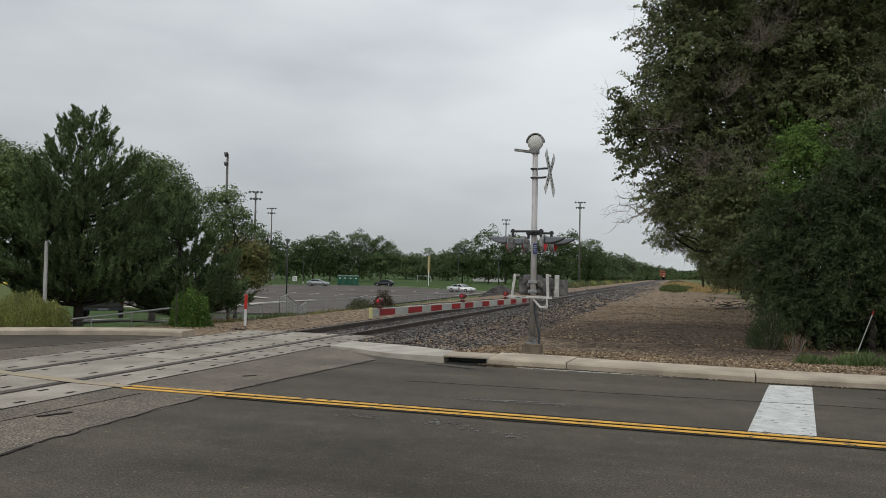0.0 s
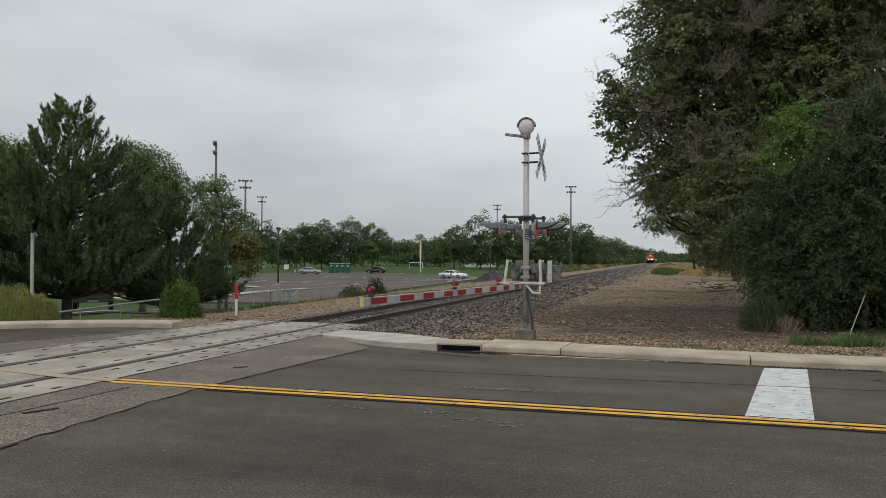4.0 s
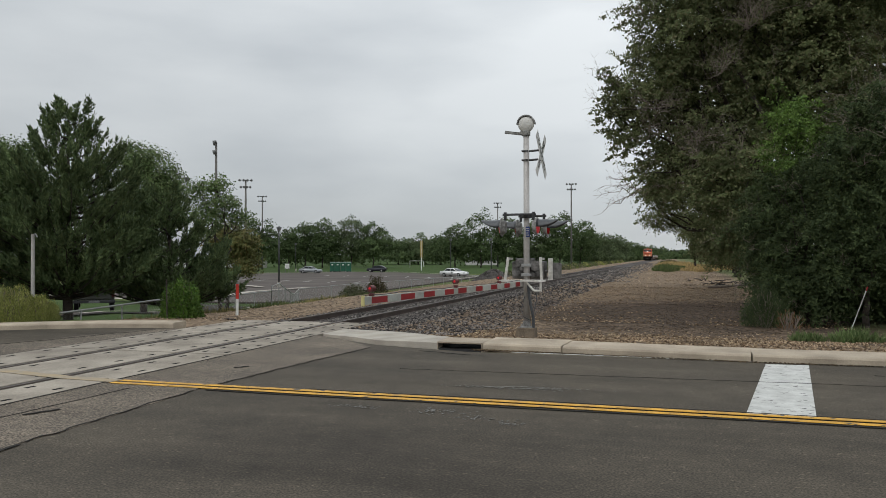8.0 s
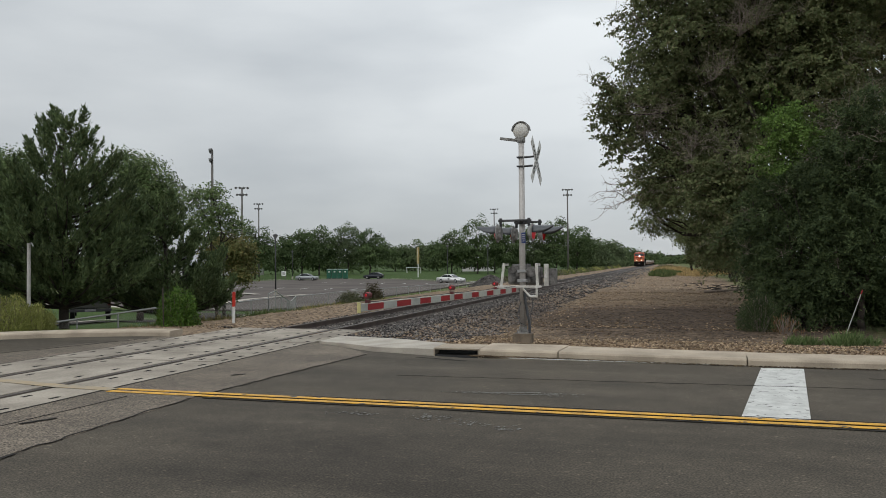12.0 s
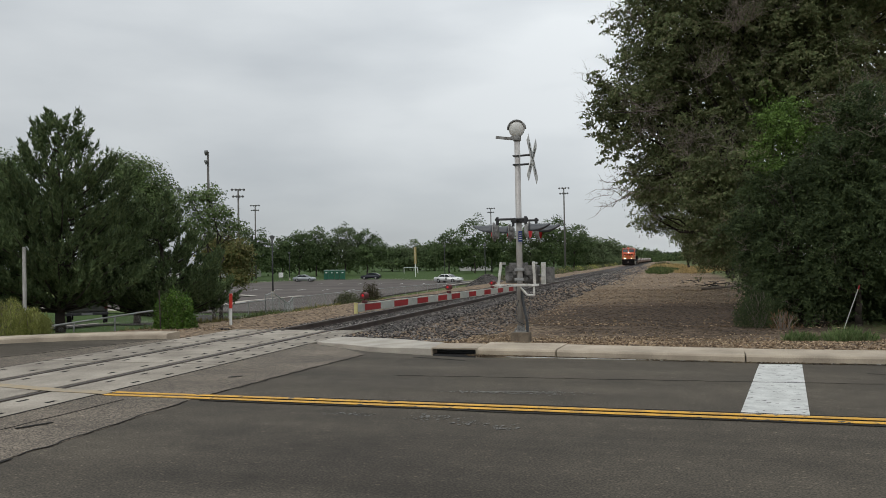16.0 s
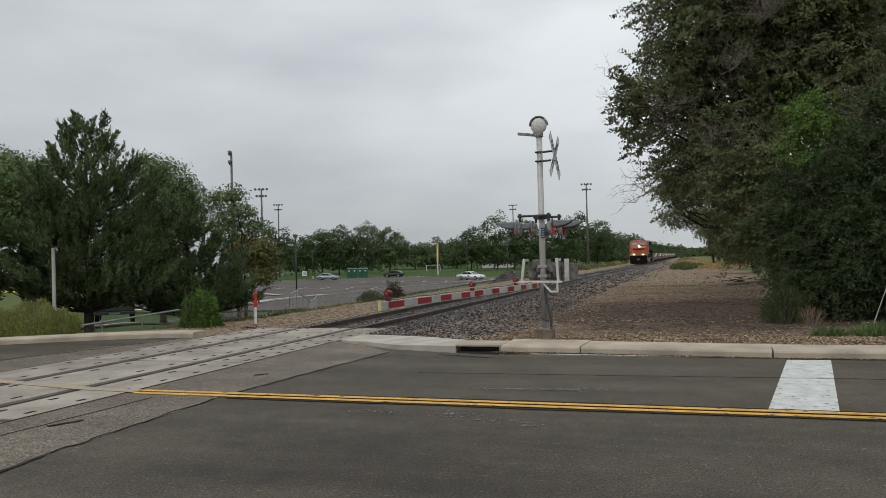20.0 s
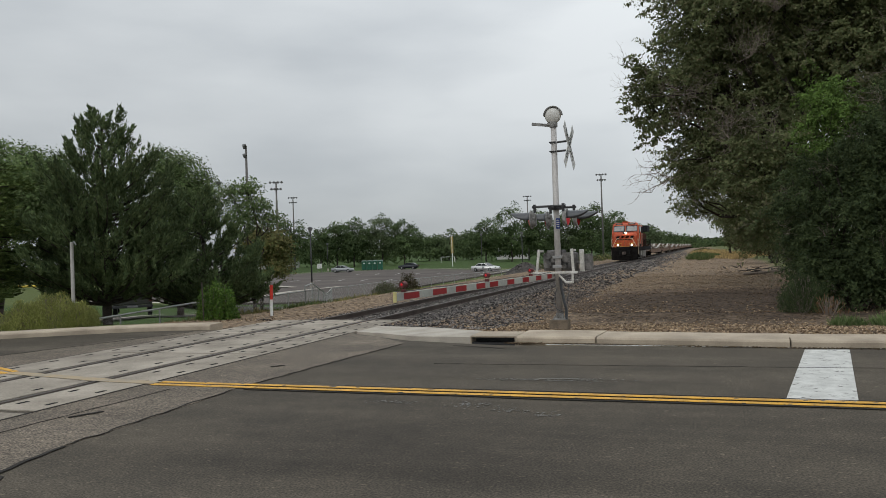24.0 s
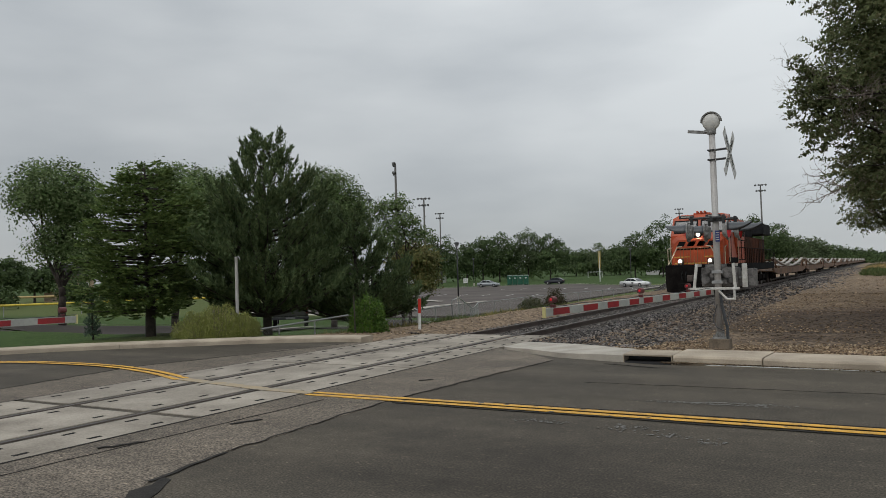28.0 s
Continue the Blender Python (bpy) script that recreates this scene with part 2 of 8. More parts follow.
M["galvanised"] = material("galvanised", (0.36, 0.36, 0.35), 0.5, 0.5, dark=(0.26, 0.26, 0.255), scale=6, grain=40, bump=0.05)
M["pole_paint"] = material("pole_paint", (0.50, 0.48, 0.46), 0.55, 0.2, dark=(0.33, 0.31, 0.29), scale=3, grain=30, bump=0.05)
M["black"] = material("black", (0.028, 0.028, 0.03), 0.55, dark=(0.016, 0.016, 0.017), bump=0.05)
M["orange"] = material("orange", (0.50, 0.072, 0.013), 0.5, dark=(0.30, 0.045, 0.012), scale=1.2, grain=20, bump=0.03)
M["red"] = material("red", (0.30, 0.014, 0.018), 0.5, dark=(0.20, 0.01, 0.013), scale=3, grain=20, bump=0.03)
M["white"] = material("white", (0.58, 0.57, 0.53), 0.5, dark=(0.44, 0.43, 0.40), scale=3, grain=20, bump=0.03)
M["bark"] = material("bark", (0.06, 0.047, 0.037), 1.0, dark=(0.024, 0.019, 0.015), scale=5, grain=25, bump=0.8)


# ---- mesh helpers ----


def part(name, bm, mat, parent=None, label="", smooth=False):
    """Links a bmesh as one mesh object under a thing or a part."""
    me = bpy.data.meshes.new(name)
    bm.normal_update()
    bm.to_mesh(me)
    bm.free()
    if smooth:
        for p in me.polygons:
            p.use_smooth = True
    for one in mat if isinstance(mat, (list, tuple)) else (mat,):
        me.materials.append(one)
    ob = new(name, me)
    if parent:
        ob.parent = parent
    if label:
        ob["label"] = label
    return ob


def thing(name, m, label, category, group="", kind=""):
    ob = new(name)
    ob.matrix_basis = m
    return tagged(ob, label, category, group, kind)


def box(bm, x0, x1, y0, y1, z0, z1, bevel=0.0, m=None, mat=0):
    made = bmesh.ops.create_cube(bm, size=1.0)["verts"]
    t = Matrix.Translation(((x0 + x1) / 2, (y0 + y1) / 2, (z0 + z1) / 2)) @ Matrix.Diagonal((abs(x1 - x0), abs(y1 - y0), abs(z1 - z0), 1))
    bmesh.ops.transform(bm, matrix=(m or Matrix()) @ t, verts=made)
    faces = {f for v in made for f in v.link_faces}
    for f in faces:
        f.material_index = mat
    if bevel:
        edges = list({e for v in made for e in v.link_edges})
        bmesh.ops.bevel(bm, geom=edges, offset=bevel, segments=2, affect="EDGES", profile=0.7)
    return bm


def tube(bm, a, b, r0, r1=None, sides=10, mat=0):
    """A round bar from a to b."""
    a, b = Vector(a), Vector(b)
    d = b - a
    m = Matrix.Translation((a + b) / 2) @ d.to_track_quat("Z", "Y").to_matrix().to_4x4()
    made = bmesh.ops.create_cone(bm, cap_ends=True, segments=sides, radius1=r0, radius2=r0 if r1 is None else r1, depth=d.length, matrix=m)["verts"]
    for f in {f for v in made for f in v.link_faces}:
        f.material_index = mat
    return bm


def pipe(bm, points, r, sides=8):
    for a, b in zip(points, points[1:]):
        tube(bm, a, b, r, sides=sides)
    return bm


def extrude_outline(bm, outline, depth, m=None, mat=0):
    """A flat outline in (x, z), given depth along y, about y = 0."""
    m = m or Matrix()
    front = [bm.verts.new(m @ Vector((x, -depth / 2, z))) for x, z in outline]
    back = [bm.verts.new(m @ Vector((x, depth / 2, z))) for x, z in outline]
    faces = [bm.faces.new(front), bm.faces.new(back[::-1])]
    k = len(outline)
    for i in range(k):
        faces.append(bm.faces.new((front[i], back[i], back[(i + 1) % k], front[(i + 1) % k])))
    for f in faces:
        f.material_index = mat
    bmesh.ops.recalc_face_normals(bm, faces=faces)
    return bm


def fresh():
    return bmesh.new()

# ---- ground, road, crossing ----


def smooth01(t):
    t = min(1.0, max(0.0, t))
    return t * t * (3 - 2 * t)


def ground_z(x, y):
    """Height of the land: level at the road, falling away to the car park on the west side."""
    z = -1.75 * smooth01((-x - 5.2) / 9) * smooth01((y - 17) / 30)
    z = min(z, -0.75 * smooth01((-x - 4.6) / 3.5) * smooth01((y - 18.6) / 3.5) * smooth01((x + 30) / 10))
    if x > 2.4:
        z -= 0.28 * smooth01((y - 17.5) / 5) * smooth01((x - 2.4) / 2.2)
    elif x > -2.4:
        z -= 0.30 * smooth01((y - 20.2) / 0.3)
    else:
        z -= 0.20 * smooth01((y - 20.2) / 2) * (1 - smooth01((-x - 2.4) / 1.5)) + 0.1 * smooth01((y - 20) / 4)
    if y > 17 and abs(x) > 3 and not (x < -14 and y > 36):
        z += 0.05 * noise.noise(Vector((x * 0.35, y * 0.35, 0))) + 0.02 * noise.noise(Vector((x * 1.7, y * 1.7, 3)))
    return z


def cover(x, y):
    """How far grass covers the soil, 0 to 1."""
    n = noise.noise(Vector((x * 0.3, y * 0.3, 7))) * 0.25
    if x < 0:
        edge = -6.8 - 0.02 * (y - 20) if y > 20.5 else -5.5
        return smooth01((edge - x) / 1.6 + 0.5 + n)
    if y < 16:
        return 0.0
    return max(smooth01((x - 12.2) / 3 + n) * 0.7, smooth01((y - 105) / 25 + n) * smooth01((x - 9) / 3) * 0.6)


def lawn(x, y):
    """How far the cover is mown green field."""
    return max(smooth01((y - 140) / 20) * smooth01((-x - 12) / 6), smooth01((-x - 9) / 3) * smooth01((60 - y) / 10) * 0.75)


def ground_material():
    m = bpy.data.materials.new("land")
    m.use_nodes = True
    t = m.node_tree
    n, L = t.nodes.new, t.links.new
    b = t.nodes["Principled BSDF"]
    b.inputs["Roughness"].default_value, b.inputs["Specular IOR Level"].default_value = 1.0, 0.15
    coord = n("ShaderNodeTexCoord")

    def tex(scale, detail=5.0):
        x = n("ShaderNodeTexNoise")
        x.inputs["Scale"].default_value, x.inputs["Detail"].default_value = scale, detail
        L(coord.outputs["Object"], x.inputs["Vector"])
        return x.outputs["Fac"]

    def ramp(fac, lo, hi, c0, c1):
        r = n("ShaderNodeValToRGB")
        e = r.color_ramp.elements
        e[0].position, e[0].color, e[1].position, e[1].color = lo, (*c0, 1), hi, (*c1, 1)
        L(fac, r.inputs["Fac"])
        return r.outputs["Color"]

    def mix(fac, c0, c1):
        x = n("ShaderNodeMixRGB")
        L(fac, x.inputs["Fac"])
        L(c0, x.inputs["Color1"])
        L(c1, x.inputs["Color2"])
        return x.outputs["Color"]

    def mask(name, scale, spread):
        a, s, r = n("ShaderNodeAttribute"), n("ShaderNodeMath"), n("ShaderNodeMapRange")
        a.attribute_name = name
        s.operation = "ADD"
        L(a.outputs["Fac"], s.inputs[0])
        L(tex(scale, 8.0), s.inputs[1])
        r.inputs["From Min"].default_value, r.inputs["From Max"].default_value = 1.0 - spread, 1.0 + spread
        L(s.outputs[0], r.inputs["Value"])
        return r.outputs["Result"]

    fine, coarse = tex(7.0, 8.0), tex(0.9, 4.0)
    soil = mix(coarse, ramp(fine, 0.40, 0.62, (0.075, 0.054, 0.038), (0.235, 0.172, 0.115)), ramp(fine, 0.38, 0.64, (0.105, 0.075, 0.052), (0.36, 0.27, 0.185)))
    # darker soil tone where the mask is high
    dark_soil = mix(mask("dark_soil", 0.8, 0.25), soil, ramp(fine, 0.38, 0.66, (0.030, 0.022, 0.017), (0.125, 0.092, 0.067)))
    rough = mix(coarse, ramp(fine, 0.3, 0.7, (0.05, 0.065, 0.02), (0.13, 0.135, 0.05)), ramp(fine, 0.3, 0.7, (0.05, 0.075, 0.022), (0.10, 0.13, 0.04)))
    green = mix(tex(0.12), ramp(fine, 0.3, 0.7, (0.027, 0.052, 0.013), (0.050, 0.085, 0.021)), ramp(fine, 0.3, 0.7, (0.033, 0.058, 0.015), (0.060, 0.094, 0.025)))
    grass = mix(mask("lawn", 0.5, 0.2), rough, green)
    L(mix(mask("cover", 1.3, 0.2), dark_soil, grass), b.inputs["Base Color"])
    bp = n("ShaderNodeBump")
    bp.inputs["Strength"].default_value, bp.inputs["Distance"].default_value = 0.7, 0.06
    L(tex(14.0, 8.0), bp.inputs["Height"])
    L(bp.outputs["Normal"], b.inputs["Normal"])
    return m


def axis(stops):
    """Grid lines: (from, to, step) one after another."""
    out = []
    for a, b, step in stops:
        k = max(1, round((b - a) / step))
        out += [a + (b - a) * i / k for i in range(k)]
    return out + [stops[-1][1]]


def build_ground():
    xs = axis([(-2500, -400, 350), (-400, -80, 20), (-80, -30, 3), (-30, -12, 0.8), (-12, 16, 0.35), (16, 30, 1), (30, 90, 10), (90, 400, 50), (400, 2500, 350)])
    ys = axis([(-2500, -200, 300), (-200, -20, 30), (-20, 16, 2), (16, 34, 0.4), (34, 70, 1.2), (70, 220, 5), (220, 600, 20), (600, 3600, 300)])
    verts, values = [], {"cover": [], "lawn": [], "dark_soil": []}
    for y in ys:
        for x in xs:
            verts.append((x, y, ground_z(x, y) - (0.06 if y < 18.5 and x > -14 or y < 12 else 0.0)))
            values["cover"].append(cover(x, y))
            values["lawn"].append(lawn(x, y))
            # soil darkens in an oval about (8.7, 29) and east of x = 11
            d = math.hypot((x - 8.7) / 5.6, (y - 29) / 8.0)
            values["dark_soil"].append(max(0.0, 1.12 - d * 0.62) + 0.35 * smooth01((x - 11) / 3))
    k = len(xs)
    faces = [(j * k + i, j * k + i + 1, (j + 1) * k + i + 1, (j + 1) * k + i) for j in range(len(ys) - 1) for i in range(k - 1)]
    me = bpy.data.meshes.new("ground")
    me.from_pydata(verts, [], faces)
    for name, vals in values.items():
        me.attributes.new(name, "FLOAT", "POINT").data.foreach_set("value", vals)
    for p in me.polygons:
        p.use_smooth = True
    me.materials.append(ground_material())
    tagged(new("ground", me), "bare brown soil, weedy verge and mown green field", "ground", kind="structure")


build_ground()


def sheet(name, outline, z, mat, label, thick=0.05, category="road"):
    """A flat slab with a given outline, its top at z."""
    bm = fresh()
    top = [bm.verts.new((x, y, z)) for x, y in outline]
    low = [bm.verts.new((x, y, z - thick)) for x, y in outline]
    bm.faces.new(top)
    for i in range(len(top)):
        j = (i + 1) % len(top)
        bm.faces.new((top[i], low[i], low[j], top[j]))
    bmesh.ops.recalc_face_normals(bm, faces=bm.faces)
    return tagged(part(name, bm, mat), label, category, kind="structure")


def curve_points(pts, per=6):
    """A smooth line through the given points."""
    out, n = [], len(pts)
    for i in range(n - 1):
        p0, p1, p2, p3 = (Vector(pts[max(0, min(n - 1, k))]) for k in (i - 1, i, i + 1, i + 2))
        for s in range(per):
            t = s / per
            out.append(0.5 * (2 * p1 + (p2 - p0) * t + (2 * p0 - 5 * p1 + 4 * p2 - p3) * t * t + (3 * p1 - p0 - 3 * p2 + p3) * t ** 3))
    return out + [Vector(pts[-1])]


LEFT_EDGE = [(-1.9, 17.75), (-3.2, 17.6), (-4.5, 17.05), (-6.0, 16.05), (-8.6, 14.1), (-10.5, 11.6), (-12.2, 8.4), (-13.6, 4.5), (-14.6, 0.0), (-15.2, -6.0)]
left_curve = curve_points(LEFT_EDGE)
sheet("road", [(90, 4.4), (90, 15.3), (5.4, 15.45), (3.5, 16.0), (1.4, 17.4), (-1.9, 17.75)] + [(p.x, p.y) for p in left_curve] + [(-7, -6), (-6, 1.5), (-4.4, 3.7), (-2, 5.2), (1, 4.4)], 0.0, M["asphalt_new"], "dark grey asphalt road with worn tyre tracks")


def ragged(pts, amount, seed):
    """A line broken into short uneven steps."""
    r, out = random.Random(seed), []
    for p, q in zip(pts, pts[1:]):
        k = max(1, int(math.dist(p, q) / 0.16))
        for i in range(k):
            t = i / k
            out.append((p[0] + (q[0] - p[0]) * t + r.uniform(-amount, amount), p[1] + (q[1] - p[1]) * t))
    return out + [pts[-1]]


EAST_EDGE = [(4.1, 2.0), (4.0, 5.2), (3.78, 6.6), (3.47, 7.0), (3.31, 8.0), (3.27, 9.2), (3.14, 10.9), (3.32, 13.4), (3.56, 15.6)]
WEST_EDGE = [(-2.4, 17.5), (-3.0, 16.0), (-3.75, 12.5), (-3.45, 9.7), (-3.4, -4)]
sheet("asphalt_apron", [(1.68, -1), (3.6, -1)] + ragged(EAST_EDGE, 0.03, 3) + [(2.5, 16.7), (1.68, 17.2)], 0.006, M["asphalt_old"], "coarse pale worn asphalt strip beside the tracks", 0.02)
sheet("asphalt_apron", [(-1.98, -4), (-1.98, 17.7)] + ragged(WEST_EDGE, 0.04, 4), 0.006, M["asphalt_old"], "coarse pale worn asphalt strip beside the tracks", 0.02)

# crossing panels: concrete slabs with dark lifting slots
PANEL_JOINTS = [-5.2, -0.44, 4.33, 9.1, 13.87, 17.0, 20.2]


def crossing_panel(x0, x1, y0, y1, rows):
    bm = fresh()
    box(bm, x0, x1, y0 + 0.012, y1 - 0.012, -0.2, 0.012, 0.008)
    for x in rows:
        for k in range(6):
            y = y0 + (y1 - y0) * (0.08 + 0.168 * k)
            tilt = pose(x, y, 0, 0, 0, 0)
            box(bm, -0.028, 0.028, -0.075, 0.075, -0.01, 0.0155, m=tilt, mat=1)
    return bm


crossing = thing("level_crossing", pose(0, 0, 0), "pale concrete crossing panels with dark lifting slots set between steel rails", "crossing", kind="structure")
for y0, y1 in zip(PANEL_JOINTS, PANEL_JOINTS[1:]):
    for x0, x1, rows in ((-1.95, -0.885, (-1.72, -1.1)), (-0.645, 0.645, (-0.45, 0.45)), (0.885, 1.66, (1.06, 1.5))):
        gap = 0.12 if abs(y0 - 9.1) < 0.01 else 0.04
        part("concrete_panel", crossing_panel(x0, x1, y0 + gap, y1, rows), [M["panel_concrete"], M["rubber"]], crossing)
# black filler set high: its colour stands for the deep gap's shade and dirt
bm = fresh()
for x0, x1 in ((-0.90, -0.63), (0.63, 0.90)):
    box(bm, x0, x1, -5.6, 20.2, -0.2, -0.014)
part("flangeway_filler", bm, M["rubber"], crossing, "black rubber filler standing for shade and dirt in the rail gaps")
bm = fresh()
box(bm, -1.97, 1.67, -5.6, 20.18, -0.4, -0.12)
part("joint_bed", bm, M["asphalt_new"], crossing)


def rail(x, y0, y1):
    bm = fresh()
    outline = [(-0.07, -0.17), (0.07, -0.17), (0.07, -0.155), (0.012, -0.14), (0.012, -0.045), (0.036, -0.035), (0.036, -0.004), (0.03, 0.002), (-0.03, 0.002), (-0.036, -0.004), (-0.036, -0.035), (-0.012, -0.045), (-0.012, -0.14), (-0.07, -0.155)]
    extrude_outline(bm, outline, y1 - y0, pose(x, (y0 + y1) / 2, 0.012))
    for f in bm.faces:
        if f.normal.z > 0.5 and f.calc_center_median().z > 0.0:
            f.material_index = 1
    return bm


track = thing("railway_track", pose(0, 0, 0), "rusty steel rails on dark timber sleepers in grey ballast", "railway track", kind="structure")
for x in (-0.753, 0.753):
    part("rail", rail(x, -30, 900), [M["rail_steel"], M["rail_head"]], track)


def kerb_piece(name, line, width, height, mat, parent):
    """A kerb length swept along a line, its kept side to the left of the way; the front edge is rounded."""
    bm = fresh()
    profile = [(0.0, -0.1), (0.0, height * 0.7), (0.02, height * 0.93), (0.05, height), (width, height + 0.005), (width, -0.1)]
    rings = []
    for i, p in enumerate(line):
        a, b = line[max(0, i - 1)], line[min(len(line) - 1, i + 1)]
        d = (b - a).normalized()
        side = Vector((-d.y, d.x))
        rings.append([bm.verts.new((p.x + side.x * u, p.y + side.y * u, z)) for u, z in profile])
    k = len(profile)
    for r0, r1 in zip(rings, rings[1:]):
        for i in range(k - 1):
            bm.faces.new((r0[i], r1[i], r1[i + 1], r0[i + 1]))
    bm.faces.new(rings[0])
    bm.faces.new(rings[-1][::-1])
    bmesh.ops.recalc_face_normals(bm, faces=bm.faces)
    return part(name, bm, mat, parent)


pavement = thing("pavement", pose(0, 0, 0), "weathered tan concrete kerb and footway beside the road", "kerb", kind="structure")
stops = [5.62, 7.03, 10.03, 13.03, 16.03, 19.03, 22.03, 25.0, 28.0, 31.0]
for a, b in zip(stops, stops[1:]):
    y = lambda x: 15.75 - 0.34 * smooth01((x - 5.6) / 5)
    pts = [Vector((b - 0.012 - (b - a - 0.024) * i / 4, 0)) for i in range(5)]
    pts = [Vector((p.x, y(p.x))) for p in pts][::-1]
    kerb_piece("kerb_stone", pts, 0.80 + 0.2 * smooth01((8 - a) / 3), 0.125, M["kerb_concrete"], pavement)
left_kerb = thing("pavement", pose(0, 0, 0), "tan concrete kerb curving round the road bend", "kerb", kind="structure")
dense = curve_points(LEFT_EDGE, 12)
dense = dense[4:]
length, piece = 0.0, [dense[0]]
for p, q in zip(dense, dense[1:]):
    length += (q - p).length
    piece.append(q)
    if length > 2.9:
        kerb_piece("kerb_stone", [v for v in piece[::-1]], 0.55, 0.13, M["kerb_concrete"], left_kerb)
        length, piece = 0.0, [q + (q - p) * 0.05]

# storm drain with its wing of pale concrete
drain = thing("storm_drain", pose(5.2, 15.75, 0), "kerb inlet with a dark slot under a concrete lid", "drain", kind="structure")
bm = fresh()
box(bm, -0.42, 0.42, 0.0, 0.75, 0.098, 0.128, 0.008)
part("lid", bm, M["kerb_concrete"], drain)
bm = fresh()
box(bm, -0.42, 0.42, 0.30, 0.75, -0.15, 0.098)
box(bm, -0.42, 0.42, 0.02, 0.30, -0.15, 0.004)
part("throat", bm, M["black"], drain, "dark opening")
bm = fresh()
box(bm, -0.42, -0.40, 0.0, 0.3, -0.1, 0.098)
box(bm, 0.40, 0.42, 0.0, 0.3, -0.1, 0.098)
part("cheek", bm, M["kerb_concrete"], drain)


def wing():
    """The pale ramp that falls from the drain to the crossing panels."""
    bm = fresh()
    front = curve_points([(4.78, 15.75), (4.2, 15.95), (3.5, 16.25), (2.6, 16.95), (1.7, 17.45)], 5)
    back = curve_points([(4.78, 16.55), (4.3, 16.9), (3.6, 17.6), (2.7, 18.2), (1.7, 18.6)], 5)
    rings = []
    for i, (p, q) in enumerate(zip(front, back)):
        h = 0.115 * (1 - smooth01(i / (len(front) - 1))) + 0.014
        d = (q - p).normalized()
        rings.append([bm.verts.new(v) for v in ((p.x, p.y, -0.08), (p.x, p.y, h * 0.8), (p.x + d.x * 0.05, p.y + d.y * 0.05, h), (q.x, q.y, h + 0.004), (q.x, q.y, -0.1))])
    for r0, r1 in zip(rings, rings[1:]):
        for i in range(4):
            bm.faces.new((r0[i], r1[i], r1[i + 1], r0[i + 1]))
    bm.faces.new(rings[0])
    bm.faces.new(rings[-1][::-1])
    bmesh.ops.recalc_face_normals(bm, faces=bm.faces)
    return bm


ramp = part("ramp", wing(), M["concrete"], drain, "pale concrete ramp")
ramp.matrix_basis = pose(-5.2, -15.75, 0)


def stripe(name, line, width, z, mat, label):
    bm = fresh()
    rings = []
    for i, p in enumerate(line):
        a, b = line[max(0, i - 1)], line[min(len(line) - 1, i + 1)]
        d = (b - a).normalized()
        s = Vector((-d.y, d.x)) * width / 2
        rings.append([bm.verts.new((p.x + s.x, p.y + s.y, z)), bm.verts.new((p.x - s.x, p.y - s.y, z))])
    for r0, r1 in zip(rings, rings[1:]):
        bm.faces.new((r0[0], r1[0], r1[1], r0[1]))
    bmesh.ops.recalc_face_normals(bm, faces=bm.faces)
    ob = part(name, bm, mat)
    sol = ob.modifiers.new("thick", "SOLIDIFY")
    sol.thickness, sol.offset = 0.004, 1
    return tagged(ob, label, "road marking", kind="structure")


for off in (-0.09, 0.09):
    stripe("centre_line", [Vector((x, 11.06 + off - 0.0 * x)) for x in (60, 40, 20, 12, 10, 8, 6, 4, 2.6, 1.8)], 0.10, 0.011, M["yellow_paint"], "double yellow line worn along the road")
    stripe("centre_line", curve_points([(-1.3, 11.5 + off), (-2.6, 12.0 + off), (-4.3, 12.38 + off), (-6.1, 12.4 + off), (-7.7, 12.1 + off), (-10, 11.0 + off), (-12, 8.8 + off)]), 0.10, 0.018, M["yellow_paint"], "double yellow line bending with the road")
stripe("centre_line", [Vector((1.8, 11.06)), Vector((0.9, 11.12)), Vector((-1.3, 11.5))], 0.2, 0.0165, M["yellow_faded"], "faded yellow line across the crossing")
sheet("stop_bar", [(9.58, 11.22), (10.25, 11.22), (10.81, 15.25), (10.2, 15.2)], 0.008, M["bar_paint"], "worn white stop bar across one lane", 0.006, "road marking")
stripe("gutter_seam", [Vector((x, 15.52 - 0.025 * (x - 7))) for x in (6.2, 9, 12, 15, 20, 30)], 0.045, 0.006, M["white_paint"], "pale gutter seam along the kerb")

# tar seams, cracks and scrapes in the asphalt


def wander(a, b, steps, amount, seed):
    r = random.Random(seed)
    a, b = Vector(a), Vector(b)
    d = (b - a).normalized()
    s = Vector((-d.y, d.x))
    return [a.lerp(b, i / steps) + s * (r.uniform(-amount, amount) if 0 < i < steps else 0) for i in range(steps + 1)]


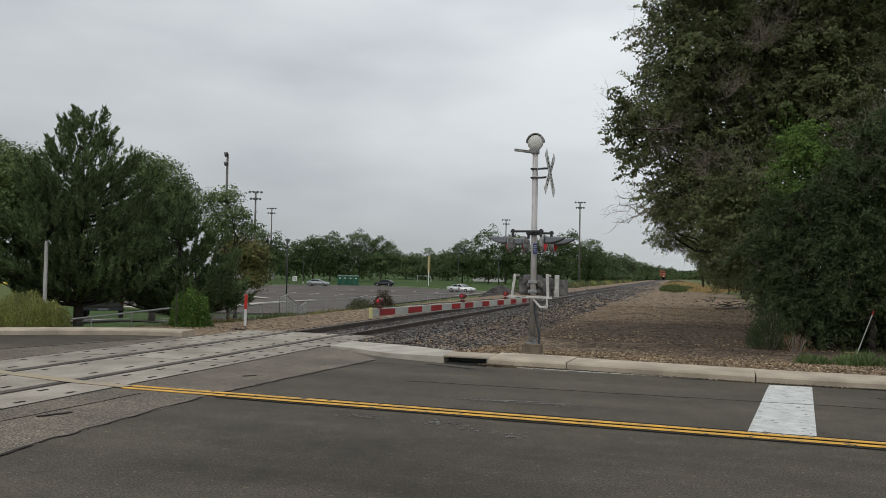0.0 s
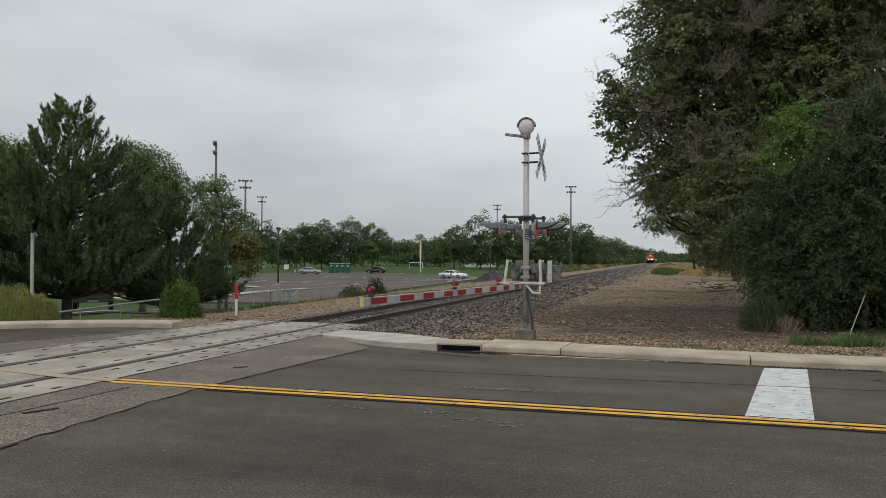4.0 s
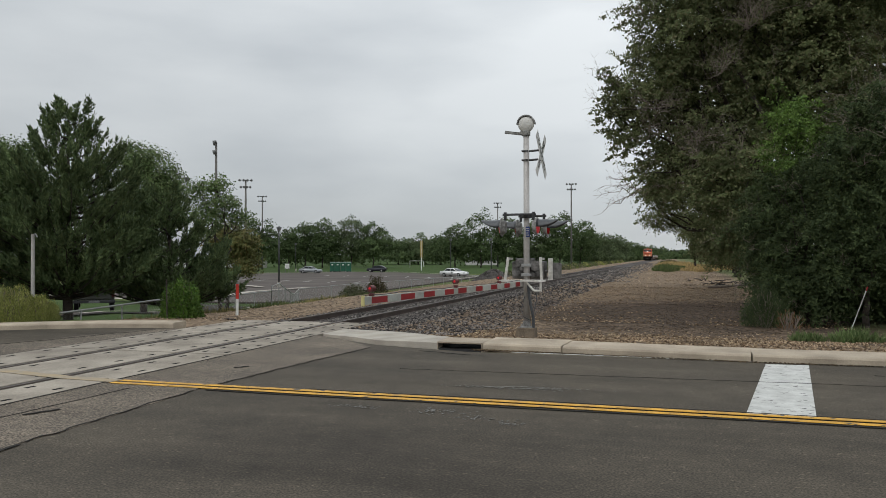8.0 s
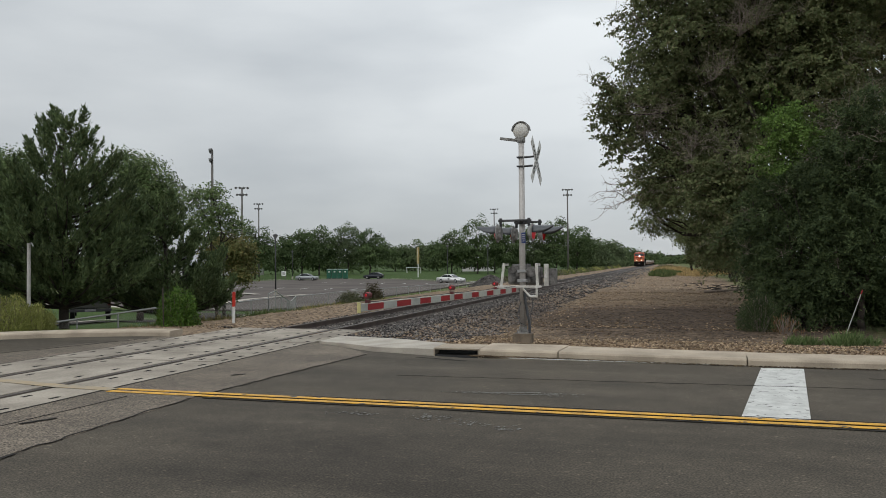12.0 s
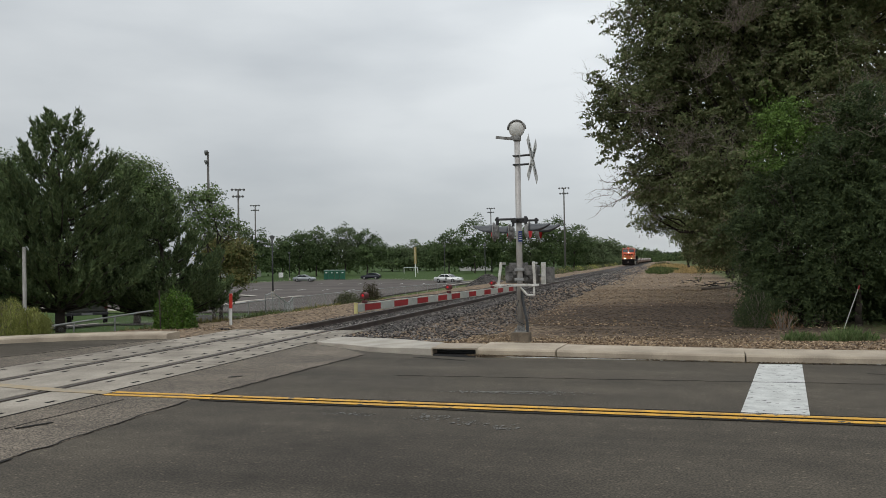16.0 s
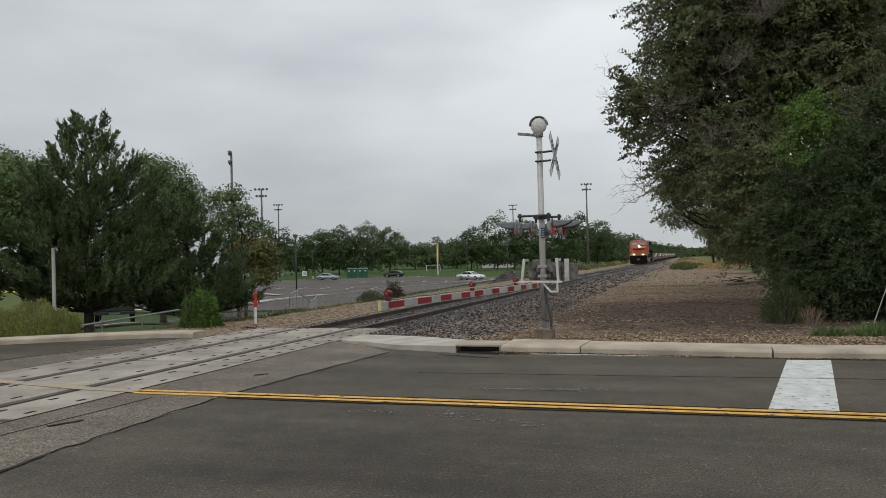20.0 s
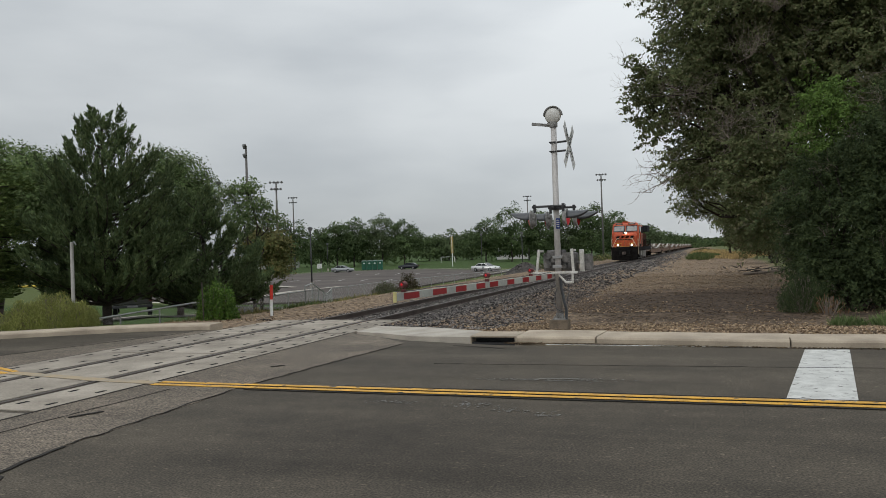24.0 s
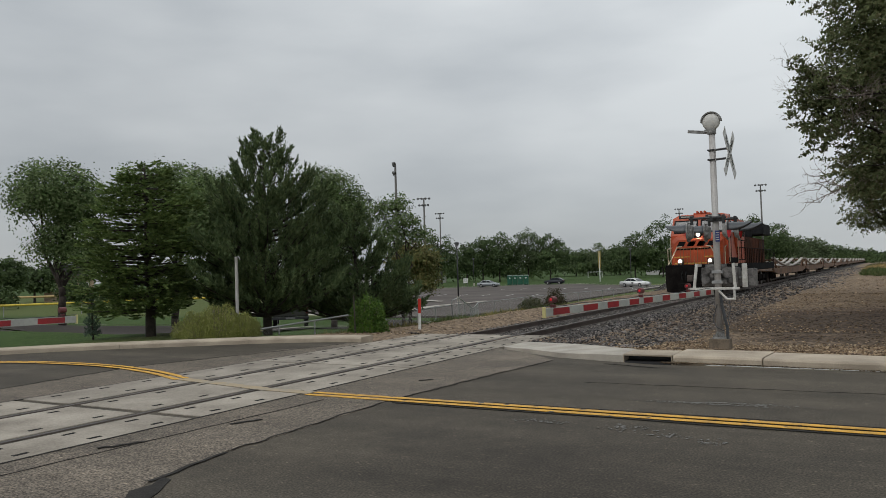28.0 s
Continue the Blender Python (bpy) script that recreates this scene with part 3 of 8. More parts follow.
SEAMS = (
    ((60, 10.84), (3.3, 10.86), 60, 0.03, 0.05), ((60, 11.30), (4.5, 11.27), 60, 0.02, 0.02),
    ((3.31, 8.1), (3.16, 10.8), 24, 0.03, 0.022), ((3.16, 10.9), (3.58, 15.5), 30, 0.03, 0.02), ((3.33, 8.0), (3.5, 7.0), 10, 0.02, 0.05),
    ((1.675, -1), (1.675, 17.1), 60, 0.004, 0.035), ((-1.965, -4), (-1.965, 17.6), 60, 0.004, 0.035),
    ((2.1, 6.2), (2.3, 10.7), 14, 0.015, 0.016), ((5.0, 13.2), (12, 13.5), 40, 0.02, 0.008),
    ((-3.4, 9.6), (-3.78, 12.5), 12, 0.04, 0.04), ((-3.78, 12.5), (-2.4, 17.3), 16, 0.04, 0.04),
    ((4.6, 15.3), (5.6, 15.0), 8, 0.03, 0.03), ((11.5, 14.4), (15, 14.0), 12, 0.05, 0.014),
)
for k, (a, b, steps, amount, width) in enumerate(SEAMS):
    stripe("tar_seam", wander(a, b, steps, amount, k), width, 0.0075, M["tar"], "dark tar seam in the asphalt")
sheet("tar_patch", ragged([(3.50, 7.15), (3.62, 6.75), (3.80, 6.45), (3.98, 5.6), (4.05, 4.6), (4.35, 4.6), (4.22, 5.7), (4.02, 6.55), (3.80, 6.85), (3.62, 7.12)], 0.045, 8), 0.009, M["tar"], "dark tar patch along the worn strip", 0.01, "road wear")
for k, (a, b, width) in enumerate((((6.55, 12.05), (7.3, 12.2), 0.02), ((6.9, 12.0), (7.5, 12.1), 0.012))):
    stripe("scrape", wander(a, b, 8, 0.03, 90 + k), width, 0.0075, M["scrape"], "pale scrape on the asphalt")
for k, (a, b) in enumerate((((2.35, 9.0), (2.5, 9.35)), ((2.6, 12.6), (2.75, 12.75)), ((2.0, 7.6), (2.2, 8.0)))):
    stripe("tar_seam", wander(a, b, 6, 0.03, 50 + k), 0.05, 0.0135, M["tar"], "dark tar mark on the worn strip")

# ---- plants ----
rng = np.random.default_rng(7)
M["elm_leaf"] = island_material("elm_leaf", [(0.084, 0.106, 0.047), (0.116, 0.137, 0.060), (0.148, 0.168, 0.073), (0.178, 0.166, 0.092)], translucent=0.45, patch_scale=0.7)
M["elm_olive"] = island_material("elm_olive", [(0.14, 0.148, 0.070), (0.19, 0.194, 0.092), (0.235, 0.23, 0.112), (0.28, 0.24, 0.142)], translucent=0.45, patch_scale=0.6)
M["bright_leaf"] = island_material("bright_leaf", [(0.055, 0.095, 0.02), (0.085, 0.145, 0.03), (0.13, 0.20, 0.045)], translucent=0.25)
M["cotton_leaf"] = island_material("cotton_leaf", [(0.058, 0.094, 0.030), (0.098, 0.142, 0.050), (0.165, 0.205, 0.090)], translucent=0.25)
M["pine_needle"] = island_material("pine_needle", [(0.047, 0.074, 0.030), (0.076, 0.110, 0.044), (0.120, 0.152, 0.062)])
M["fir_needle"] = island_material("fir_needle", [(0.064, 0.104, 0.030), (0.110, 0.160, 0.046), (0.175, 0.22, 0.070)])
M["spruce_needle"] = island_material("spruce_needle", [(0.05, 0.08, 0.058), (0.085, 0.125, 0.09), (0.14, 0.18, 0.14)])
M["brown_leaf"] = island_material("brown_leaf", [(0.035, 0.03, 0.016), (0.06, 0.045, 0.022), (0.05, 0.055, 0.02)], translucent=0.2)
M["thicket_leaf"] = island_material("thicket_leaf", [(0.037, 0.056, 0.025), (0.056, 0.080, 0.032), (0.088, 0.115, 0.045)], translucent=0.4, patch_scale=1.8)
M["far_leaf"] = island_material("far_leaf", [(0.050, 0.078, 0.030), (0.066, 0.098, 0.036), (0.088, 0.122, 0.046)], translucent=0.3, patch_scale=0.25)
M["far_pale"] = island_material("far_pale", [(0.065, 0.09, 0.042), (0.088, 0.118, 0.054), (0.115, 0.145, 0.07)], translucent=0.3, patch_scale=0.25)
M["locust_leaf"] = island_material("locust_leaf", [(0.075, 0.09, 0.028), (0.12, 0.125, 0.042), (0.165, 0.135, 0.05)], translucent=0.2)
M["dry_grass"] = island_material("dry_grass", [(0.10, 0.11, 0.03), (0.19, 0.18, 0.065), (0.30, 0.24, 0.11)], translucent=0.2)
M["weed"] = island_material("weed", [(0.04, 0.065, 0.02), (0.07, 0.10, 0.03), (0.13, 0.13, 0.055)], translucent=0.2)
M["straw"] = island_material("straw", [(0.20, 0.15, 0.06), (0.32, 0.23, 0.10), (0.42, 0.30, 0.14)])
M["twig"] = material("twig", (0.25, 0.205, 0.17), 1.0, dark=(0.13, 0.105, 0.085))


def flakes(name, centres, length, width, mat, parent, up=0.3, aim=None, label="", face=None):
    """One mesh of many small pointed leaves at the given places; aim: a direction for each (needles, blades); face: the way each leaf's upper side looks."""
    c = np.asarray(centres, dtype=np.float64)
    n = len(c)
    if aim is None:
        d = rng.normal(size=(n, 3))
        d[:, 2] -= up
    else:
        d = np.asarray(aim, dtype=np.float64)
    d /= np.linalg.norm(d, axis=1)[:, None]
    if face is not None:
        d -= face * (d * face).sum(axis=1)[:, None]
        d /= np.linalg.norm(d, axis=1)[:, None] + 1e-9
    s = np.cross(d, rng.normal(size=(n, 3)) if face is None else face)
    s /= np.linalg.norm(s, axis=1)[:, None] + 1e-9
    ln = (length * rng.uniform(0.6, 1.3, n))[:, None]
    wd = (width * rng.uniform(0.6, 1.3, n))[:, None]
    v = np.stack([c, c + d * ln * 0.5 + s * wd * 0.5, c + d * ln, c + d * ln * 0.5 - s * wd * 0.5], 1).reshape(-1, 3)
    me = bpy.data.meshes.new(name)
    me.vertices.add(4 * n)
    me.vertices.foreach_set("co", v.ravel())
    me.loops.add(4 * n)
    me.loops.foreach_set("vertex_index", np.arange(4 * n))
    me.polygons.add(n)
    me.polygons.foreach_set("loop_start", np.arange(n) * 4)
    me.update(calc_edges=True)
    me.materials.append(mat)
    ob = new(name, me)
    if parent:
        ob.parent = parent
    if label:
        ob["label"] = label
    return ob


def limb(bm, a, b, r0, r1, bend=0.12, steps=4):
    """A crooked tapering limb; gives back its points."""
    a, b = Vector(a), Vector(b)
    pts = [a]
    for i in range(1, steps + 1):
        t = i / steps
        p = a.lerp(b, t)
        if i < steps:
            p = p + Vector(rng.normal(size=3)) * (b - a).length * bend * 0.5
        pts.append(p)
    for i in range(steps):
        ra, rb = r0 + (r1 - r0) * i / steps, r0 + (r1 - r0) * (i + 1) / steps
        if isinstance(bm, list):
            bm.append((*pts[i], *pts[i + 1], ra, rb))
        else:
            tube(bm, pts[i], pts[i + 1], ra, rb, 7)
    return pts


def sticks(name, segments, mat, parent, label=""):
    """One mesh of many thin tapering four-sided sticks: (start, end, two radii) each."""
    g = np.array(segments, dtype=np.float64)
    a, b, ra, rb = g[:, 0:3], g[:, 3:6], g[:, 6:7], g[:, 7:8]
    n = len(g)
    d = b - a
    d /= np.linalg.norm(d, axis=1)[:, None] + 1e-9
    u = np.cross(d, np.where(abs(d[:, 2:3]) < 0.9, [[0, 0, 1.0]], [[1.0, 0, 0]]))
    u /= np.linalg.norm(u, axis=1)[:, None] + 1e-9
    w = np.cross(d, u)
    ring = [u, w, -u, -w]
    v = np.stack([a + q * ra for q in ring] + [b + q * rb for q in ring], 1).reshape(-1, 3)
    quads = np.array([(0, 1, 5, 4), (1, 2, 6, 5), (2, 3, 7, 6), (3, 0, 4, 7)])
    f = (quads[None] + 8 * np.arange(n)[:, None, None]).reshape(-1)
    me = bpy.data.meshes.new(name)
    me.vertices.add(8 * n)
    me.vertices.foreach_set("co", v.ravel())
    me.loops.add(16 * n)
    me.loops.foreach_set("vertex_index", f)
    me.polygons.add(4 * n)
    me.polygons.foreach_set("loop_start", np.arange(4 * n) * 4)
    me.update(calc_edges=True)
    me.materials.append(mat)
    ob = new(name, me)
    ob.parent = parent
    if label:
        ob["label"] = label
    return ob


def dry_twigs(dry, p, way, count, size):
    """Bare crooked twigs with side shoots, grown from p along way."""
    for _ in range(count):
        go = (way + Vector([float(v) for v in rng.normal(size=3)]) * 0.45).normalized()
        pts = limb(dry, p, p + go * size * float(rng.uniform(0.6, 1.3)), 0.006 * size + 0.002, 0.003, 0.20, 4)
        for q in pts[1:]:
            for _ in range(2):
                e = (go + Vector([float(v) for v in rng.normal(size=3)]) * 0.6).normalized()
                limb(dry, q, q + e * size * float(rng.uniform(0.2, 0.5)), 0.004, 0.002, 0.18, 2)


def broadleaf(m, lobes, mat, leaves, leaf, label, trunk=0.3, height=None, lean=(0, 0), group="", cluster=0.55, name="tree", per=22, bare=0, shell=0.55, twig=1.0, spray=0.0, droop=0.3, tumble=0.6, slim=0.8):
    """A tree at m: lobes are ellipsoids (x, y, z, rx, ry, rz) of the crown in its own space."""
    tree = thing(name, m, label, "tree", group)
    bm = fresh()
    fork = height or min(l[2] - l[5] * 0.7 for l in lobes)
    fork = max(0.6, fork)
    small = []
    limb(bm, (0, 0, -0.2), (lean[0], lean[1], fork), trunk, trunk * 0.75, 0.05)
    for lx, ly, lz, rx, ry, rz in lobes:
        end = (lx, ly, lz + rz * 0.2)
        pts = limb(bm, (lean[0], lean[1], fork - 0.1), end, trunk * 0.5, trunk * 0.1)
        for _ in range(5):
            q = pts[2] + (Vector(end) - pts[2]) * float(rng.uniform(0, 1))
            e = Vector((lx, ly, lz)) + Vector([float(v) for v in rng.uniform(-0.85, 0.85, 3)]) * 1.0 * Vector((1, 1, 1)).length / 1.732 * min(rx, rz)
            limb(small, q, e, trunk * 0.16, trunk * 0.04, steps=3)
    part("trunk", bm, M["bark"], tree, smooth=True)
    sticks("branch", small, M["bark"], tree)["kind"] = "stuff"
    size = np.array([l[3] * l[4] * l[5] for l in lobes]) ** (2 / 3)
    share = size / size.sum()
    cen, face = [], []
    up = np.array([0, 0, 1.0])
    for l, w in zip(lobes, share):
        k = max(3, int(leaves * w / per))
        d = rng.normal(size=(k, 3))
        d /= np.linalg.norm(d, axis=1)[:, None]
        rad = rng.uniform(shell, 1.0, k) ** 0.7 * (1 + 0.16 * np.sin(d[:, 0] * 7 + l[0]) * np.cos(d[:, 2] * 6 + l[1]))
        c = d * rad[:, None] * np.array(l[3:6]) + np.array(l[0:3])
        # each clump is a low dome of leaves that look up and outward
        flat = np.clip(rng.normal(size=(k, per, 3)), -1.7, 1.7) * rng.uniform(0.6, 1.25, (k, 1, 1))
        reach = flat * cluster * np.array([1.0, 1.0, 0.40])
        reach[:, :, 2] -= 0.30 * cluster * (flat[:, :, :2] ** 2).sum(axis=2)
        turn = d[:, None, :] * 0.75 + up * 0.55 + flat * np.array([0.28, 0.28, 0.1]) + rng.normal(size=(k, per, 3)) * tumble
        if spray:
            # leaves strung along a twig that grows outward and hangs at its tip
            way = d * np.array([1.0, 1.0, 0.6]) + rng.normal(size=(k, 3)) * 0.45
            way /= np.linalg.norm(way, axis=1)[:, None]
            u = rng.uniform(-0.35, 1.0, (k, per, 1))
            fan = np.clip(rng.normal(size=(k, per, 3)), -1.8, 1.8) * np.array([0.13, 0.13, 0.05]) * spray * (1.15 - u)
            ln = spray * rng.uniform(0.6, 1.5, (k, 1, 1))
            strung = way[:, None, :] * u * ln + fan - np.array([0, 0, droop]) * ln * np.clip(u, 0, 1) ** 2
            inner = (rng.uniform(0, 1, k) < 0.42)[:, None, None]
            reach = np.where(inner, reach, strung)
            c = np.where(inner[:, :, 0], np.array(l[0:3]) + (c - np.array(l[0:3])) * 0.86, c)
        cen.append((c[:, None, :] + reach).reshape(-1, 3))
        face.append(turn.reshape(-1, 3))
    cen, face = np.concatenate(cen), np.concatenate(face)
    face /= np.linalg.norm(face, axis=1)[:, None]
    flakes("crown", cen, leaf * 1.4, leaf * slim, mat, tree, 0.5, face=face)
    if bare:
        dry = []
        for _ in range(bare):
            l = lobes[int(rng.integers(len(lobes)))]
            d = Vector(rng.normal(size=3)).normalized()
            d.y = -abs(d.y)
            p = Vector(l[:3]) + Vector((d.x * l[3], d.y * l[4], d.z * l[5])) * 0.9
            dry_twigs(dry, p, Vector((d.x * 0.5, d.y * 0.8, 0.55)), 3, 0.9 * twig)
        sticks("dead_twig", dry, M["twig"], tree, "bare grey dead twigs")["kind"] = "stuff"
    return tree


def pine(m, lobes, needles, label, trunk=0.2, mat=None, name="pine_tree", brush=0.42, group="", flat=0.0, gap=0.30, low=0.0, swell=1.0, tall=1.0):
    """A conifer: whorls of boughs that reach to the lobes' outline and carry brushes of needles, upright or (flat) in level pads."""
    tree = thing(name, m, label, "tree", group)
    bm = fresh()
    lobes = [(x, y, z * tall, rx, ry, rz * tall) for x, y, z, rx, ry, rz in lobes]
    top = max(l[2] + l[5] for l in lobes)
    foot = max(low, min(l[2] - l[5] for l in lobes))
    stem = [l for l in lobes if abs(l[2] + l[5] - top) < 1e-6][0]
    limb(bm, (0, 0, -0.3), (stem[0], stem[1], top - 0.1 * (top > 2)), trunk, 0.02, 0.01, 6)
    up = np.array([0, 0, 1.0])
    size = brush / 0.42

    def spread(z):
        lo, hi = -0.12 * size, 0.12 * size
        for lx, _, lz, rx, _, rz in lobes:
            q = 1 - ((z - lz) / rz) ** 2
            if q > 0:
                lo, hi = min(lo, lx - rx * q ** 0.5), max(hi, lx + rx * q ** 0.5)
        mid = stem[0] * z / top
        return swell * max(0.1 * size, mid - lo), swell * max(0.1 * size, hi - mid), mid

    base, axis_of, boughs = [], [], []
    z = foot + 0.1 * size
    while z < top:
        left, right, mid = spread(z)
        wide = (left + right) / 2
        count = int(5 + (5.6 if not flat else 7.5) * wide / max(size, 0.5))
        start = float(rng.uniform(0, 6.283))
        for k in range(count):
            phi = start + 6.283 * k / count + float(rng.normal()) * 0.25
            a, b = math.cos(phi), math.sin(phi)
            far = math.hypot(a * (right if a > 0 else left), b * wide) * float(rng.uniform(0.45, 1.02)) ** 0.7
            tip = np.array([mid + a * far, b * far, z + float(rng.normal()) * 0.10 * size])
            rise = far * (0.04 if flat else 0.22 + 0.55 * z / top)
            root = np.array([stem[0] * z / top, stem[1] * z / top, max(0.14 * top, tip[2] - rise)])
            bend = root + (tip - root) * np.array([0.62, 0.62, 0.25 if not flat else 0.75])
            t = np.linspace(0, 1, 5)[:, None]
            line = (1 - t) ** 2 * root + 2 * t * (1 - t) * bend + t * t * tip
            thick = (0.012 + 0.014 * far) * min(1.0, size)
            for i in range(4):
                boughs.append((*line[i], *line[i + 1], thick * (1 - 0.22 * i), thick * (1 - 0.22 * (i + 1))))
            n = max(4, int(far / (0.085 * size)))
            u = np.concatenate([[1.0, 0.96], rng.uniform(0.22, 1.0, n) ** 0.75])[:, None]
            p = (1 - u) ** 2 * root + 2 * u * (1 - u) * bend + u * u * tip
            tang = (tip - bend) / (np.linalg.norm(tip - bend) + 1e-6)
            side = np.array([-b, a, 0.0])
            off = rng.normal(size=(len(u), 1)) * (0.10 * size + 0.13 * far * (1.15 - u))
            p = p + side * off + up * rng.normal(size=(len(u), 1)) * 0.05 * size
            if flat:
                w = tang * 0.9 + side * np.sign(off) * 0.55 + up * 0.12 + rng.normal(size=(len(u), 3)) * 0.2
            else:
                w = tang * 0.45 + np.array([a, b, 0]) * 0.22 + up * 0.85 + rng.normal(size=(len(u), 3)) * 0.2
            base.append(p)
            axis_of.append(w / np.linalg.norm(w, axis=1)[:, None])
        z += gap * size * float(rng.uniform(0.8, 1.2))
    base, axis_of = np.concatenate(base), np.concatenate(axis_of)
    k = len(base)
    u = rng.uniform(0, 1, (k, needles, 1))
    ln = brush * rng.uniform(0.5, 1.1, (k, 1, 1)) * (0.75 if flat else 0.72)
    out = rng.normal(size=(k, needles, 3))
    out -= axis_of[:, None, :] * (out * axis_of[:, None, :]).sum(axis=2, keepdims=True)
    out /= np.linalg.norm(out, axis=2, keepdims=True)
    if flat:
        out[:, :, 2] = out[:, :, 2] * 0.35 + 0.15
    where = base[:, None, :] + axis_of[:, None, :] * u * ln
    way = axis_of[:, None, :] * (0.75 + 0.45 * u) + out * (0.9 - 0.45 * u)
    part("trunk", bm, M["bark"], tree, smooth=True)
    sticks("bough", boughs, M["bark"], tree)["kind"] = "stuff"
    flakes("crown", where.reshape(-1, 3), 0.115 * size, (0.034 if flat else 0.030) * size, mat or M["pine_needle"], tree, aim=way.reshape(-1, 3))
    return tree


def tuft_patch(name, spots, height, blade, mat, label, category, kind="", spread=0.12, m=None, lean=0.45, per=30):
    """A patch of upright blades or stems round the given spots."""
    cen, way, tall = [], [], []
    for x, y, z, s in spots:
        tall.append(np.full(per, height * (1.25 * s - 0.25) * (0.75 + 0.5 * float(rng.uniform(0, 1)))))
        o = rng.normal(size=(per, 3)) * spread * s
        o[:, 2] = 0
        cen.append(np.array([x, y, z]) + o)
        d = rng.normal(size=(per, 3)) * lean
        d[:, 2] = 1
        way.append(d)
    ob = flakes(name, np.concatenate(cen), np.concatenate(tall), blade, mat, None, aim=np.concatenate(way))
    if m is not None:
        ob.matrix_basis = m
    return tagged(ob, label, category, kind=kind)

# elms and thicket along the east side of the line
broadleaf(pose(13.62, 36.30, -0.28, 0, 0, -8.1), [(-5.2, -0.40, 12.6, 1.7, 1.7, 1.7), (-4.4, -0.3, 14.4, 1.9, 1.9, 1.6), (-5.32, -0.42, 9.22, 2.4, 2.4, 2.4), (-6.57, -0.64, 7.49, 1.26, 1.26, 1.62), (-3.69, -0.2, 11.27, 2.91, 2.91, 2.91), (-1.34, -0.03, 11.37, 3.54, 3.54, 3.29), (0.75, -0.0, 9.03, 3.29, 3.29, 3.29), (-2.5, -0.09, 7.33, 3.16, 3.16, 2.66), (-4.91, -0.36, 5.65, 1.57, 1.57, 1.52), (-1.29, -0.02, 14.92, 4.81, 4.81, 3.04), (1.83, -0.04, 13.66, 3.79, 3.79, 3.29), (-1.53, 1.96, 3.95, 2.41, 2.41, 2.41), (-1.86, -4.06, 3.32, 1.56, 1.56, 1.47), (-2.73, -4.12, 4.72, 1.25, 1.25, 1.25), (-1.26, -4.03, 5.27, 1.56, 1.56, 1.34), (-1.05, -3.02, 1.75, 0.92, 0.92, 0.92), (-7.08, -0.75, 9.08, 0.76, 0.76, 1.06)],
          M["elm_leaf"], 195000, 0.110, "tall elm with dense dull green crown and dead twigs", 0.30, 3.6, bare=70, shell=0.3, cluster=0.36, per=60, spray=0.62, droop=0.1, group="elms along the railway", name="elm_tree")
broadleaf(pose(16.20, 39.92, -0.28, 0, 0, -11.2), [(-0.7, -0.01, 13.38, 3.67, 3.67, 3.67), (1.47, -0.02, 11.28, 3.67, 3.67, 3.67), (0.78, -0.01, 8.14, 3.11, 3.11, 2.83), (-1.89, -0.05, 11.49, 2.54, 2.54, 2.83), (2.55, -0.08, 13.06, 3.67, 3.67, 3.96), (2.02, -0.05, 5.81, 3.11, 3.11, 3.39)],
          M["elm_olive"], 75000, 0.125, "tall olive-brown elm behind the sapling thicket", 0.4, 4.0, bare=40, shell=0.3, cluster=0.36, per=60, spray=0.62, droop=0.1, group="elms along the railway", name="elm_tree")
broadleaf(pose(15.55, 46.12, -0.28, 0, 0, -8.8), [(-6.22, -0.45, 11.11, 2.03, 2.03, 2.29), (-4.5, -0.23, 8.49, 2.29, 2.29, 2.29), (-5.16, -0.3, 13.38, 2.29, 2.29, 1.83), (-2.18, -0.05, 10.78, 2.62, 2.62, 2.62), (-6.42, -0.48, 7.98, 1.44, 1.44, 1.31), (-2.56, -0.07, 14.18, 2.95, 2.95, 2.29), (-3.53, -0.14, 5.97, 2.29, 2.29, 1.64), (0.2, 0.0, 13.83, 2.95, 2.95, 2.62)],
          M["elm_leaf"], 42000, 0.17, "dense dark elm standing among its neighbours", 0.25, 3.6, shell=0.1, cluster=0.5, per=40, group="elms along the railway", name="elm_tree")
broadleaf(pose(14.31, 52.34, -0.28, 0, 0, -6.3), [(-6.28, -0.4, 4.47, 1.19, 1.19, 0.97), (-4.66, -0.22, 6.1, 2.16, 2.16, 1.56), (-2.54, -0.07, 3.4, 1.71, 1.71, 2.23), (-6.54, -0.44, 6.34, 1.41, 1.41, 1.34), (-1.52, -0.03, 6.51, 2.98, 2.98, 2.6)],
          M["elm_leaf"], 50000, 0.095, "elm with low hanging dark green boughs", 0.35, 2.4, bare=12, shell=0.3, cluster=0.34, per=60, spray=0.6, droop=0.5, group="elms along the railway", name="elm_tree")
broadleaf(pose(14.64, 77.41, -0.28, 0, 0, -4.4), [(-3.28, -0.07, 5.22, 1.45, 1.45, 1.34), (-2.0, -0.03, 3.61, 1.56, 1.56, 1.9), (-4.64, -0.14, 5.68, 1.45, 1.45, 0.89), (-0.42, -0.0, 4.11, 2.23, 2.23, 2.79)],
          M["elm_leaf"], 24000, 0.13, "farther elm whose boughs hang over the track side", 0.35, 2.2, shell=0.2, group="elms along the railway", name="elm_tree")
